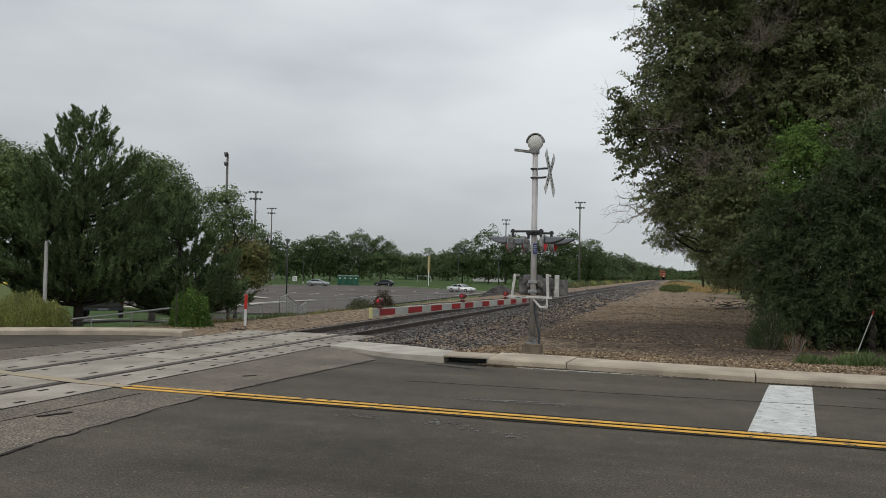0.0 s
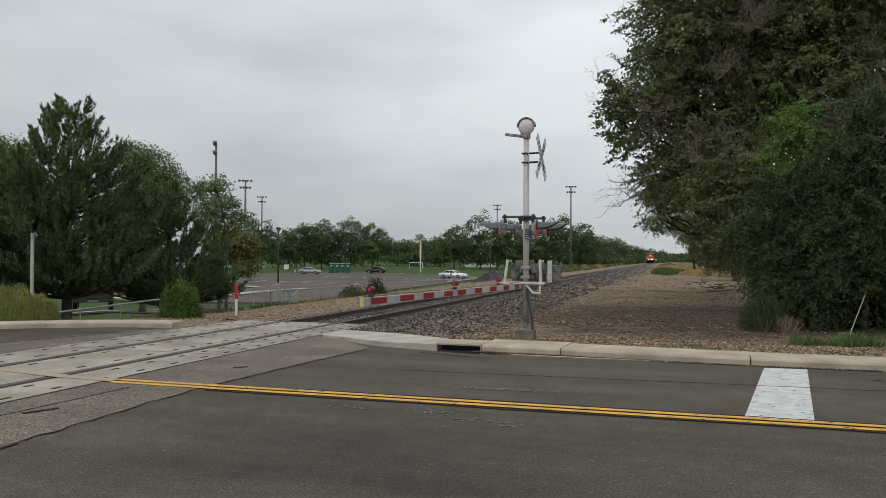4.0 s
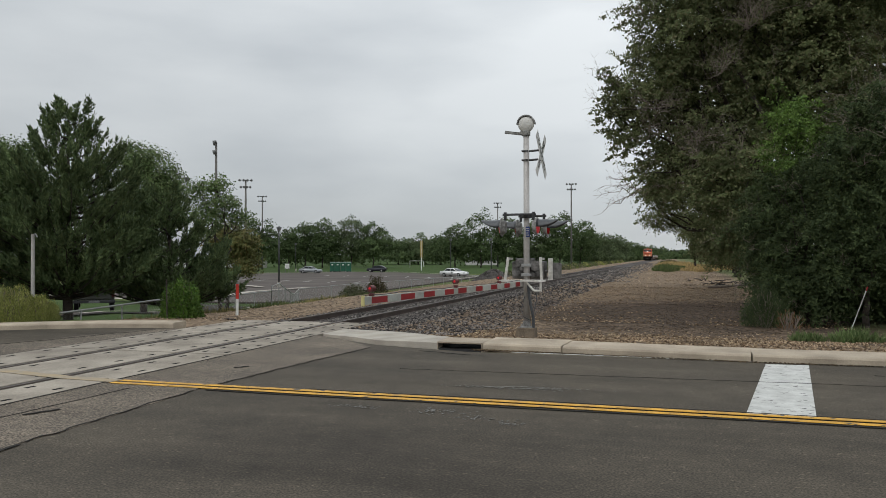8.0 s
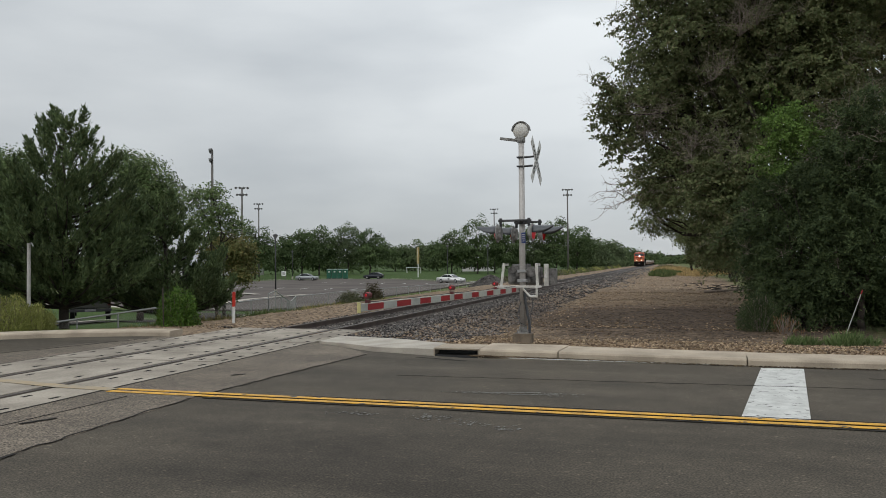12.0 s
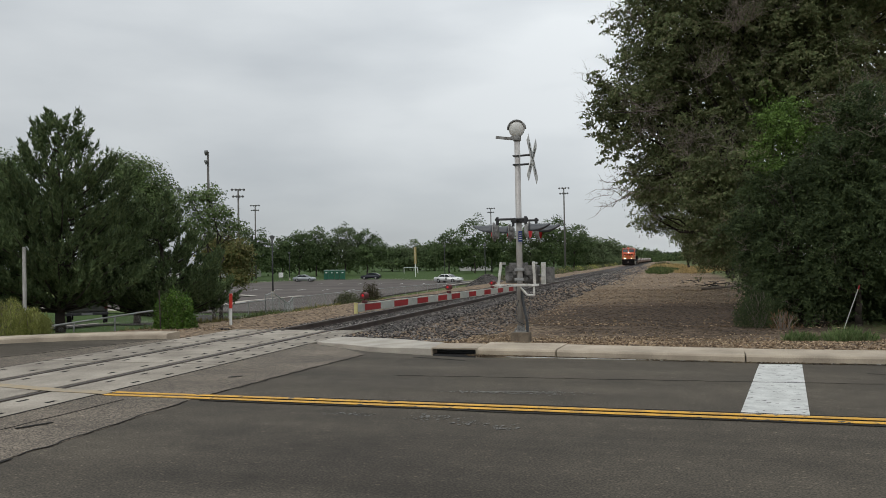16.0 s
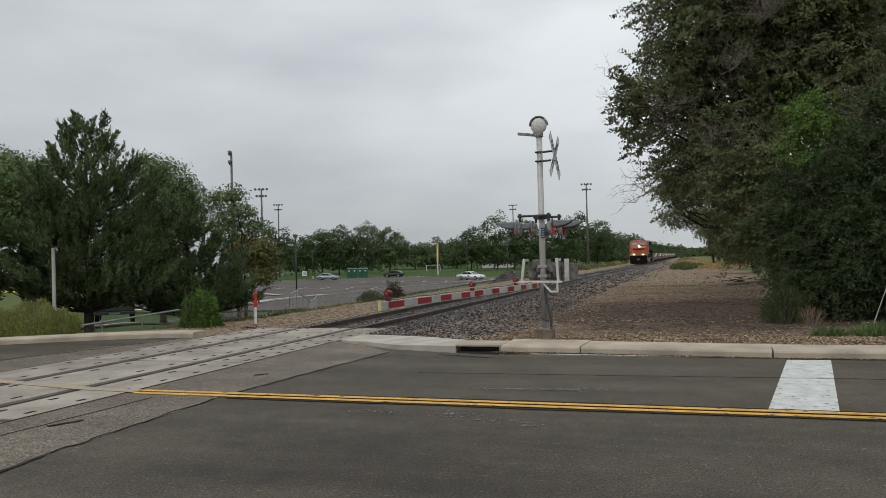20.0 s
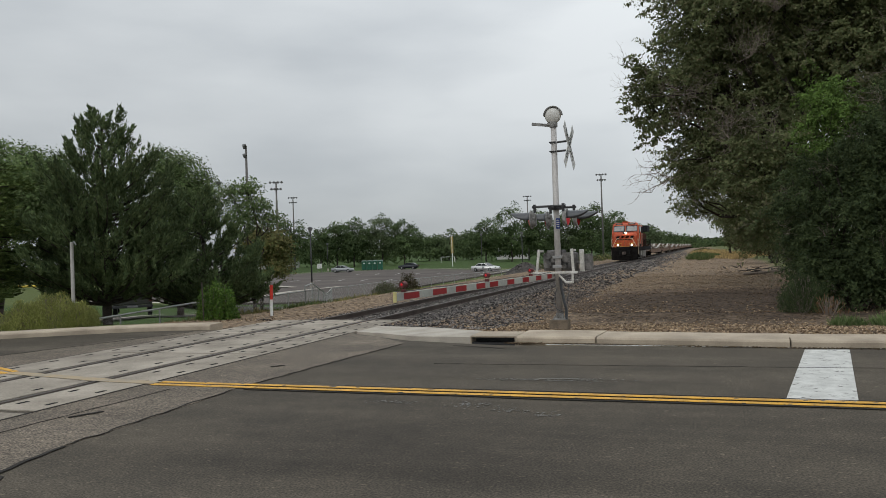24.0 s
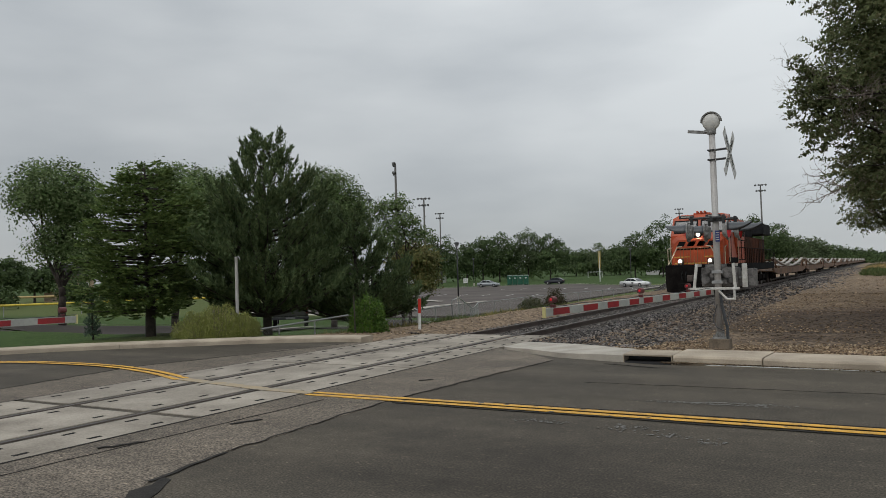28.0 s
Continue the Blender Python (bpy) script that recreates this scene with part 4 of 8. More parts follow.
broadleaf(pose(15.69, 97.39, -0.28, 0, 0, -4.1), [(-1.79, -0.02, 4.39, 1.41, 1.41, 2.4), (-0.06, -0.0, 4.03, 2.12, 2.12, 2.83), (-2.58, -0.04, 2.4, 0.99, 0.99, 1.13), (-0.83, -0.0, 1.72, 1.55, 1.55, 1.13), (1.27, -0.01, 2.36, 2.12, 2.12, 2.4)],
          M["brown_leaf"], 16000, 0.16, "brownish half-dead young elm among green ones", 0.14, 1.2, bare=6, shell=0.2, cluster=0.4, per=40, spray=0.8, droop=0.4, group="elms along the railway", name="elm_tree")
broadleaf(pose(12.18, 122.59, -0.28, 0, 0, -1.6), [(-0.16, -0.0, 5.09, 1.07, 1.07, 2.68), (1.28, -0.0, 4.64, 1.25, 1.25, 3.04), (-1.52, -0.01, 5.97, 0.89, 0.89, 1.43), (0.29, -0.0, 2.54, 0.89, 0.89, 1.25)],
          M["elm_leaf"], 9000, 0.2, "far elm with boughs hanging over the track side", 0.2, 2.0, shell=0.2, cluster=0.5, per=40, spray=1.0, droop=0.6, group="elms along the railway", name="elm_tree")
broadleaf(pose(12.45, 25.96, -0.28, 0, 0, -8.8), [(-0.34, 1.0, 3.87, 0.95, 0.95, 0.73), (-1.07, -0.02, 3.17, 0.6, 0.6, 0.53), (-0.69, -0.01, 2.19, 0.77, 0.77, 0.67), (0.24, -0.0, 2.81, 0.98, 0.98, 0.81), (-0.87, -0.01, 1.31, 0.63, 0.63, 0.53), (-0.07, -0.0, 1.47, 0.97, 0.97, 0.7), (-1.19, -0.03, 2.28, 0.35, 0.35, 0.42), (0.28, 0.0, 0.76, 0.79, 0.79, 0.46), (-0.66, -0.01, 0.59, 0.6, 0.6, 0.46), (-1.45, -0.04, 2.86, 0.32, 0.32, 0.35), (-0.02, 0.01, 4.41, 0.42, 0.42, 0.35), (-0.81, -0.01, 3.89, 0.35, 0.35, 0.32), (0.49, 1.0, 4.4, 0.55, 0.55, 0.44), (-1.29, -0.04, 3.75, 0.25, 0.25, 0.28)],
          M["thicket_leaf"], 66000, 0.074, "dense feathery sapling thicket over bare soil", 0.10, 0.9, group="sapling thicket", name="sapling", shell=0.25, per=80, cluster=0.3, spray=0.6, droop=0.45, slim=0.5, bare=10, twig=0.6)
broadleaf(pose(13.84, 25.60, -0.28, 0, 0, -12.3), [(-0.53, -0.0, 4.58, 0.87, 0.87, 0.87), (0.15, 0.0, 5.15, 0.87, 0.87, 0.8), (-0.9, -0.01, 3.66, 0.8, 0.8, 0.7), (-0.14, -0.0, 3.47, 1.05, 1.05, 0.87), (-0.43, -0.0, 2.4, 1.14, 1.14, 0.8), (0.38, 0.0, 2.54, 1.05, 1.05, 0.87), (-0.71, -0.01, 1.63, 0.94, 0.94, 0.63), (0.3, 0.0, 1.62, 1.05, 1.05, 0.59), (0.73, -0.01, 3.58, 0.87, 0.87, 1.05), (-0.77, -0.02, 5.03, 0.31, 0.31, 0.38), (-0.24, -0.0, 5.88, 0.45, 0.45, 0.52), (0.37, -0.0, 6.2, 0.42, 0.42, 0.52), (-1.09, -0.02, 4.46, 0.28, 0.28, 0.38)],
          M["thicket_leaf"], 75000, 0.074, "tall feathery dark green sapling beside leaning stake", 0.10, 0.9, group="sapling thicket", name="sapling", shell=0.25, per=80, cluster=0.3, spray=0.6, droop=0.45, slim=0.5, bare=16, twig=0.7)
broadleaf(pose(15.71, 26.16, -0.28, 0, 0, -16.3), [(-0.6, -0.01, 4.73, 1.46, 1.46, 1.46), (-0.5, -0.01, 3.01, 1.46, 1.46, 1.46), (0.0, 0.0, 1.46, 1.46, 1.46, 0.84), (0.54, -0.01, 3.88, 1.64, 1.64, 2.0), (1.13, -0.02, 2.2, 1.64, 1.64, 1.46)],
          M["thicket_leaf"], 36000, 0.102, "feathery dark green sapling at thicket edge", 0.10, 0.9, group="sapling thicket", name="sapling", shell=0.25, per=80, cluster=0.3, spray=0.6, droop=0.45, slim=0.5)
broadleaf(pose(13.13, 28.28, -0.28, 0, 0, -9.5), [(0.61, 0.0, 0.91, 1.35, 1.35, 0.97), (1.51, -0.04, 0.75, 1.35, 1.35, 0.89), (2.37, -0.1, 0.93, 1.55, 1.55, 1.16)],
          M["thicket_leaf"], 16000, 0.102, "shaded undergrowth deep in the thicket", 0.10, 0.9, group="sapling thicket", name="sapling", shell=0.25, per=80, cluster=0.3, spray=0.6, droop=0.45, slim=0.5)
broadleaf(pose(12.18, 26.61, -0.28, 0, 0, -7.9), [(-0.03, -0.0, 6.23, 0.61, 0.61, 0.47), (0.21, -0.0, 5.79, 0.79, 0.79, 0.43), (-0.17, -0.0, 5.33, 0.65, 0.65, 0.43), (0.51, -0.01, 5.2, 0.65, 0.65, 0.47), (0.05, -0.0, 4.74, 0.79, 0.79, 0.4)],
          M["bright_leaf"], 9000, 0.06, "young elm with fresh bright green leaves", 0.035, 2.0, name="sapling", shell=0.2, per=60, cluster=0.2, spray=0.55, droop=0.15)

# conifers and broadleaves beyond the bend
pine(pose(-8.03, 20.73, -0.49, 0, 0, 43.0), [(0.0, 0.0, 5.92, 0.3, 0.3, 0.45), (0.46, -0.01, 5.95, 0.18, 0.18, 0.31), (-0.38, 0.0, 5.74, 0.18, 0.18, 0.31), (-0.69, -0.01, 5.5, 0.19, 0.19, 0.31), (-0.05, 0.01, 5.06, 0.67, 0.67, 0.51), (0.78, -0.02, 5.32, 0.3, 0.3, 0.34), (1.22, -0.03, 5.23, 0.24, 0.24, 0.31), (1.53, -0.05, 5.19, 0.18, 0.18, 0.31), (-1.13, -0.02, 4.85, 0.21, 0.21, 0.34), (-1.43, -0.03, 4.62, 0.15, 0.15, 0.34), (1.19, -0.03, 4.42, 0.63, 0.63, 0.51), (-1.07, -0.02, 4.0, 0.51, 0.51, 0.48), (-0.04, -0.0, 3.9, 1.2, 1.2, 0.51), (1.53, -0.05, 3.74, 0.6, 0.6, 0.43), (-1.34, -0.03, 3.04, 0.75, 0.75, 0.48), (-0.07, -0.0, 2.83, 1.35, 1.35, 0.57), (1.52, -0.05, 2.88, 0.9, 0.9, 0.51), (-1.53, -0.05, 2.08, 0.82, 0.82, 0.43), (-0.09, 0.0, 1.86, 1.2, 1.2, 0.43), (1.4, -0.04, 1.89, 0.9, 0.9, 0.45), (-0.79, -0.01, 1.39, 0.9, 0.9, 0.31), (0.76, -0.02, 1.26, 0.75, 0.75, 0.28)], 29, "broad dark green pine with upright candle tips", trunk=0.16, brush=0.5, low=1.3, swell=1.18, tall=1.025)
pine(pose(-7.26, 24.60, -0.64, 0, 0, 36.3), [(-0.74, -0.01, 3.92, 0.36, 0.36, 0.47), (-0.24, 0.01, 4.03, 0.26, 0.26, 0.41), (0.04, 0.01, 3.5, 0.59, 0.59, 0.5), (0.58, -0.0, 2.85, 0.66, 0.66, 0.47), (1.0, -0.02, 2.19, 0.63, 0.63, 0.41), (1.49, -0.04, 1.58, 0.56, 0.56, 0.38), (-0.37, 0.0, 2.68, 0.92, 0.92, 0.63), (-0.99, -0.01, 1.9, 0.86, 0.86, 0.63), (0.19, 0.01, 1.66, 0.99, 0.99, 0.56), (1.17, -0.03, 1.13, 0.82, 0.82, 0.28), (-0.42, -0.0, 1.05, 0.99, 0.99, 0.34), (-1.58, -0.04, 1.52, 0.49, 0.49, 0.47)], 29, "dark green pine with drooping lower boughs", trunk=0.14, brush=0.48, low=1.05, swell=1.28, tall=1.03)
pine(pose(-10.45, 18.28, -0.01, 0, 0, 51.0), [(-0.1, -0.0, 5.11, 0.26, 0.26, 0.18), (-0.42, -0.01, 4.93, 0.37, 0.37, 0.15), (0.28, -0.0, 4.87, 0.4, 0.4, 0.15), (-0.11, 0.0, 4.66, 0.66, 0.66, 0.16), (-0.68, -0.01, 4.43, 0.62, 0.62, 0.16), (0.56, -0.01, 4.36, 0.62, 0.62, 0.16), (-0.25, 0.0, 4.11, 1.02, 1.02, 0.16), (-1.03, -0.02, 3.87, 0.62, 0.62, 0.15), (0.84, -0.01, 3.8, 0.66, 0.66, 0.15), (-0.09, 0.0, 3.56, 1.1, 1.1, 0.16), (-1.2, -0.03, 3.3, 0.73, 0.73, 0.15), (0.87, -0.01, 3.21, 0.81, 0.81, 0.15), (-0.5, -0.0, 3.02, 1.1, 1.1, 0.16), (-1.36, -0.03, 2.69, 0.66, 0.66, 0.15), (0.53, -0.01, 2.7, 1.02, 1.02, 0.16), (1.26, -0.03, 2.51, 0.44, 0.44, 0.15), (-0.83, -0.01, 2.35, 1.06, 1.06, 0.16), (0.36, -0.0, 2.15, 0.91, 0.91, 0.15), (1.09, -0.02, 1.99, 0.48, 0.48, 0.15), (-1.37, -0.04, 1.96, 0.66, 0.66, 0.15), (-0.53, -0.0, 1.7, 1.13, 1.13, 0.16), (0.67, -0.01, 1.56, 0.84, 0.84, 0.15), (-1.23, -0.03, 1.35, 0.73, 0.73, 0.15), (-0.14, 0.0, 1.17, 1.1, 1.1, 0.15), (0.91, -0.01, 1.06, 0.62, 0.62, 0.13), (-1.38, -0.04, 0.91, 0.55, 0.55, 0.11), (-0.7, -0.01, 0.74, 0.62, 0.62, 0.11)], 22, "bushy mid-green fir with layered boughs", trunk=0.17, mat=M["fir_needle"], name="fir_tree", flat=0.85, brush=0.40, swell=1.12, gap=0.26)
pine(pose(-11.91, 17.36, -0.00, 0, 0, 55.0), [(-0.02, -0.0, 0.14, 0.26, 0.26, 0.19), (-0.01, 0.0, 0.39, 0.24, 0.24, 0.26), (-0.01, 0.0, 0.68, 0.17, 0.17, 0.26), (-0.01, 0.0, 0.93, 0.07, 0.07, 0.19)], 18, "small young spruce on mown grass", trunk=0.03, name="spruce", brush=0.11, mat=M["spruce_needle"])
broadleaf(pose(-28.92, 27.55, -0.50, 0, 0, 56.6), [(-0.33, -0.0, 7.32, 2.0, 2.0, 1.5), (-1.25, -0.02, 6.75, 1.1, 1.1, 0.85), (0.87, -0.01, 6.74, 1.5, 1.5, 1.4), (0.55, -0.0, 5.0, 1.35, 1.35, 1.3), (-0.35, -0.01, 4.5, 0.95, 0.95, 0.8), (1.0, -0.01, 3.7, 1.1, 1.1, 0.9)],
          M["cotton_leaf"], 26000, 0.12, "airy grey-green cottonwood with open crown", 0.22, 2.0, group="cottonwoods", name="cottonwood", cluster=0.5, shell=0.45, per=60)
broadleaf(pose(-26.28, 32.71, -0.94, 0, 0, 49.5), [(0.72, 0.0, 8.15, 1.88, 1.88, 1.3), (-1.09, -0.01, 8.61, 1.54, 1.54, 0.86), (1.95, -0.04, 7.33, 1.37, 1.37, 1.37), (0.37, -0.0, 5.7, 2.4, 2.4, 1.71)],
          M["cotton_leaf"], 22000, 0.12, "grey-green cottonwood behind the conifers", 0.22, 2.0, group="cottonwoods", name="cottonwood", cluster=0.5, shell=0.45, per=60)
broadleaf(pose(-21.05, 40.50, -1.54, 0, 0, 38.3), [(0.51, -0.0, 8.6, 1.25, 1.25, 1.14), (-0.53, -0.0, 9.15, 1.25, 1.25, 1.0), (1.36, -0.03, 7.33, 1.07, 1.07, 1.07), (0.1, -0.0, 6.3, 2.14, 2.14, 1.79)],
          M["cotton_leaf"], 20000, 0.12, "grey-green cottonwood behind the pines", 0.22, 2.0, group="cottonwoods", name="cottonwood", cluster=0.5, shell=0.45, per=60)
broadleaf(pose(-12.02, 34.68, -0.94, 0, 0, 33.1), [(-1.02, -0.01, 5.89, 0.62, 0.62, 0.45), (-0.3, -0.01, 6.24, 0.62, 0.62, 0.4), (0.24, -0.0, 5.38, 0.73, 0.73, 0.4), (0.78, -0.01, 4.65, 0.68, 0.68, 0.4), (-0.63, -0.01, 4.83, 0.85, 0.85, 0.57)],
          M["cotton_leaf"], 5000, 0.1, "thin feathery honey locust", 0.1, 2.5, name="locust_tree", cluster=0.28, shell=0.3)
broadleaf(pose(-15.01, 39.89, -1.50, 0, 0, 32.7), [(-0.27, -0.0, 4.26, 0.98, 0.98, 0.92), (0.7, -0.01, 4.06, 0.98, 0.98, 1.05), (0.99, -0.02, 2.91, 0.79, 0.79, 0.72)],
          M["locust_leaf"], 9000, 0.12, "olive-brown small tree turning autumn colour", 0.12, 1.6, name="small_tree", cluster=0.3, shell=0.3)
broadleaf(pose(-21.59, 31.55, -0.84, 0, 0, 46.5), [(-0.24, 0.01, 6.87, 1.87, 1.87, 1.56), (-0.93, -0.0, 5.77, 1.56, 1.56, 1.87), (0.23, 0.0, 5.26, 1.25, 1.25, 1.56)],
          M["cotton_leaf"], 15000, 0.12, "grey-green cottonwood behind the pines", 0.22, 2.0, group="cottonwoods", name="cottonwood", cluster=0.5, shell=0.45, per=60)

# far woods round the park
broadleaf(pose(-87.38, 166.45, -1.75, 0, 0, 30.4), [(0.04, 0.0, 10.09, 3.36, 3.36, 3.05), (-2.16, -0.01, 8.12, 2.8, 2.8, 3.05), (2.41, -0.02, 8.11, 2.8, 2.8, 2.85), (0.03, 0.01, 6.34, 4.66, 4.66, 2.44)],
          M["far_leaf"], 5500, 0.38, "park tree with rounded dark green crown", 0.25, group="park trees", name="park_tree", cluster=0.84, shell=0.55, per=50)
broadleaf(pose(-97.76, 200.76, -1.75, 0, 0, 28.3), [(0.05, 0.01, 9.37, 2.41, 2.41, 2.76), (-1.57, 0.0, 7.58, 2.01, 2.01, 2.76), (1.77, 0.0, 7.56, 2.01, 2.01, 2.58), (0.04, 0.0, 5.95, 3.35, 3.35, 2.21)],
          M["far_leaf"], 5500, 0.45, "park tree with rounded dark green crown", 0.25, group="park trees", name="park_tree", cluster=0.99, shell=0.55, per=50)
broadleaf(pose(-95.76, 207.46, -1.75, 0, 0, 27.1), [(0.06, 0.0, 10.67, 3.08, 3.08, 3.34), (-2.02, -0.01, 8.49, 2.57, 2.57, 3.34), (2.29, -0.01, 8.47, 2.57, 2.57, 3.11), (0.04, -0.0, 6.51, 4.28, 4.28, 2.67)],
          M["far_leaf"], 5500, 0.46, "park tree with rounded dark green crown", 0.25, group="park trees", name="park_tree", cluster=1.01, shell=0.55, per=50)
broadleaf(pose(-93.91, 215.08, -1.75, 0, 0, 25.8), [(0.07, 0.0, 11.69, 3.48, 3.48, 3.79), (-2.29, -0.01, 9.21, 2.9, 2.9, 3.79), (2.59, -0.01, 9.19, 2.9, 2.9, 3.54), (0.04, 0.0, 6.95, 4.83, 4.83, 3.03)],
          M["far_leaf"], 5500, 0.47, "park tree with rounded dark green crown", 0.25, group="park trees", name="park_tree", cluster=1.04, shell=0.55, per=50)
broadleaf(pose(-87.72, 222.34, -1.75, 0, 0, 23.7), [(0.08, -0.0, 12.55, 3.6, 3.6, 4.18), (-2.4, -0.01, 9.8, 3.0, 3.0, 4.18), (2.72, -0.02, 9.77, 3.0, 3.0, 3.9), (0.05, -0.0, 7.3, 5.0, 5.0, 3.34)],
          M["far_pale"], 5500, 0.47, "park tree with rounded dark green crown", 0.25, group="park trees", name="park_tree", cluster=1.05, shell=0.55, per=50)
broadleaf(pose(-80.48, 223.23, -1.75, 0, 0, 22.0), [(0.09, -0.0, 11.22, 3.82, 3.82, 3.61), (-2.56, -0.02, 8.83, 3.19, 3.19, 3.61), (2.92, -0.02, 8.8, 3.19, 3.19, 3.37), (0.05, -0.0, 6.66, 5.31, 5.31, 2.89)],
          M["far_leaf"], 5500, 0.47, "park tree with rounded dark green crown", 0.25, group="park trees", name="park_tree", cluster=1.04, shell=0.55, per=50)
broadleaf(pose(-104.78, 312.45, -1.75, 0, 0, 20.1), [(0.09, -0.0, 9.03, 5.3, 5.3, 2.8), (-3.59, -0.03, 7.19, 4.42, 4.42, 2.8), (4.04, -0.02, 7.13, 4.42, 4.42, 2.61), (0.06, -0.0, 5.49, 7.36, 7.36, 2.24), (0.06, -0.0, 4.37, 8.84, 8.84, 2.05)],
          M["far_leaf"], 5500, 0.66, "park tree with rounded dark green crown", 0.3, group="park trees", name="park_tree", cluster=1.45, shell=0.55, per=50)
broadleaf(pose(-98.30, 320.03, -1.75, 0, 0, 18.7), [(0.11, 0.01, 10.44, 5.92, 5.92, 3.44), (-4.01, -0.03, 8.18, 4.93, 4.93, 3.44), (4.53, -0.03, 8.12, 4.93, 4.93, 3.21), (0.08, 0.01, 6.09, 8.22, 8.22, 2.75), (0.06, -0.0, 4.72, 9.87, 9.87, 2.52)],
          M["far_pale"], 5500, 0.66, "park tree with rounded dark green crown", 0.3, group="park trees", name="park_tree", cluster=1.46, shell=0.55, per=50)
broadleaf(pose(-84.45, 308.73, -1.75, 0, 0, 17.0), [(0.11, -0.0, 9.89, 3.86, 3.86, 3.21), (-2.58, -0.02, 7.77, 3.21, 3.21, 3.21), (2.98, -0.02, 7.72, 3.21, 3.21, 3.0), (0.08, -0.0, 5.82, 5.36, 5.36, 2.57), (0.07, -0.0, 4.53, 6.43, 6.43, 2.36)],
          M["far_leaf"], 5500, 0.64, "park tree with rounded dark green crown", 0.3, group="park trees", name="park_tree", cluster=1.40, shell=0.55, per=50)
broadleaf(pose(-59.58, 243.08, -1.75, 0, 0, 15.9), [(0.11, -0.0, 10.65, 3.35, 3.35, 3.46), (-2.23, -0.01, 8.36, 2.79, 2.79, 3.46), (2.61, -0.01, 8.32, 2.79, 2.79, 3.23), (0.07, 0.0, 6.27, 4.65, 4.65, 2.77)],
          M["far_leaf"], 5500, 0.50, "park tree with rounded dark green crown", 0.25, group="park trees", name="park_tree", cluster=1.10, shell=0.55, per=50)
broadleaf(pose(-49.09, 235.53, -1.75, 0, 0, 14.0), [(0.15, 0.01, 13.54, 5.14, 5.14, 4.71), (-3.45, -0.03, 10.43, 4.28, 4.28, 4.71), (3.96, -0.03, 10.36, 4.28, 4.28, 4.4), (0.09, -0.0, 7.57, 7.14, 7.14, 3.77)],
          M["far_leaf"], 5500, 0.47, "park tree with rounded dark green crown", 0.25, group="park trees", name="park_tree", cluster=1.05, shell=0.55, per=50)
broadleaf(pose(-42.35, 242.22, -1.75, 0, 0, 12.1), [(0.15, -0.0, 12.64, 3.94, 3.94, 4.37), (-2.6, -0.01, 9.76, 3.28, 3.28, 4.37), (3.05, -0.02, 9.7, 3.28, 3.28, 4.08), (0.1, -0.0, 7.11, 5.47, 5.47, 3.5)],
          M["far_leaf"], 5500, 0.48, "park tree with rounded dark green crown", 0.25, group="park trees", name="park_tree", cluster=1.07, shell=0.55, per=50)
broadleaf(pose(-34.30, 253.95, -1.75, 0, 0, 9.7), [(0.16, 0.0, 12.63, 4.51, 4.51, 4.44), (-2.95, -0.01, 9.73, 3.76, 3.76, 4.44), (3.46, -0.02, 9.66, 3.76, 3.76, 4.14), (0.1, 0.0, 7.05, 6.26, 6.26, 3.55)],
          M["far_pale"], 5500, 0.51, "park tree with rounded dark green crown", 0.25, group="park trees", name="park_tree", cluster=1.11, shell=0.55, per=50)
broadleaf(pose(-26.24, 250.16, -1.75, 0, 0, 8.1), [(0.18, -0.01, 13.65, 4.02, 4.02, 4.91), (-2.59, -0.02, 10.44, 3.35, 3.35, 4.91), (3.09, -0.02, 10.37, 3.35, 3.35, 4.58), (0.11, -0.01, 7.49, 5.58, 5.58, 3.93)],
          M["far_leaf"], 5500, 0.50, "park tree with rounded dark green crown", 0.25, group="park trees", name="park_tree", cluster=1.10, shell=0.55, per=50)
broadleaf(pose(-20.96, 262.93, -1.75, 0, 0, 6.5), [(0.17, 0.0, 12.29, 3.86, 3.86, 4.39), (-2.47, -0.01, 9.44, 3.22, 3.22, 4.39), (2.94, -0.01, 9.37, 3.22, 3.22, 4.09), (0.11, -0.0, 6.81, 5.36, 5.36, 3.51)],
          M["far_leaf"], 5500, 0.52, "park tree with rounded dark green crown", 0.3, group="park trees", name="park_tree", cluster=1.15, shell=0.55, per=50)
broadleaf(pose(-18.35, 291.35, -1.75, 0, 0, 5.4), [(0.16, 0.0, 10.04, 3.11, 3.11, 3.49), (-1.94, 0.0, 7.77, 2.59, 2.59, 3.49), (2.38, -0.0, 7.73, 2.59, 2.59, 3.26), (0.11, 0.01, 5.69, 4.31, 4.31, 2.8), (0.1, 0.0, 4.32, 5.18, 5.18, 2.56)],
          M["far_pale"], 5500, 0.58, "park tree with rounded dark green crown", 0.3, group="park trees", name="park_tree", cluster=1.27, shell=0.55, per=50)
broadleaf(pose(-15.80, 341.74, -1.75, 0, 0, 4.2), [(0.18, -0.0, 9.7, 4.55, 4.55, 3.49), (-2.87, -0.01, 7.46, 3.79, 3.79, 3.49), (3.4, -0.02, 7.39, 3.79, 3.79, 3.26), (0.13, 0.0, 5.38, 6.32, 6.32, 2.79), (0.11, 0.0, 4.02, 7.59, 7.59, 2.56)],
          M["far_pale"], 5500, 0.67, "park tree with rounded dark green crown", 0.3, group="park trees", name="park_tree", cluster=1.49, shell=0.55, per=50)
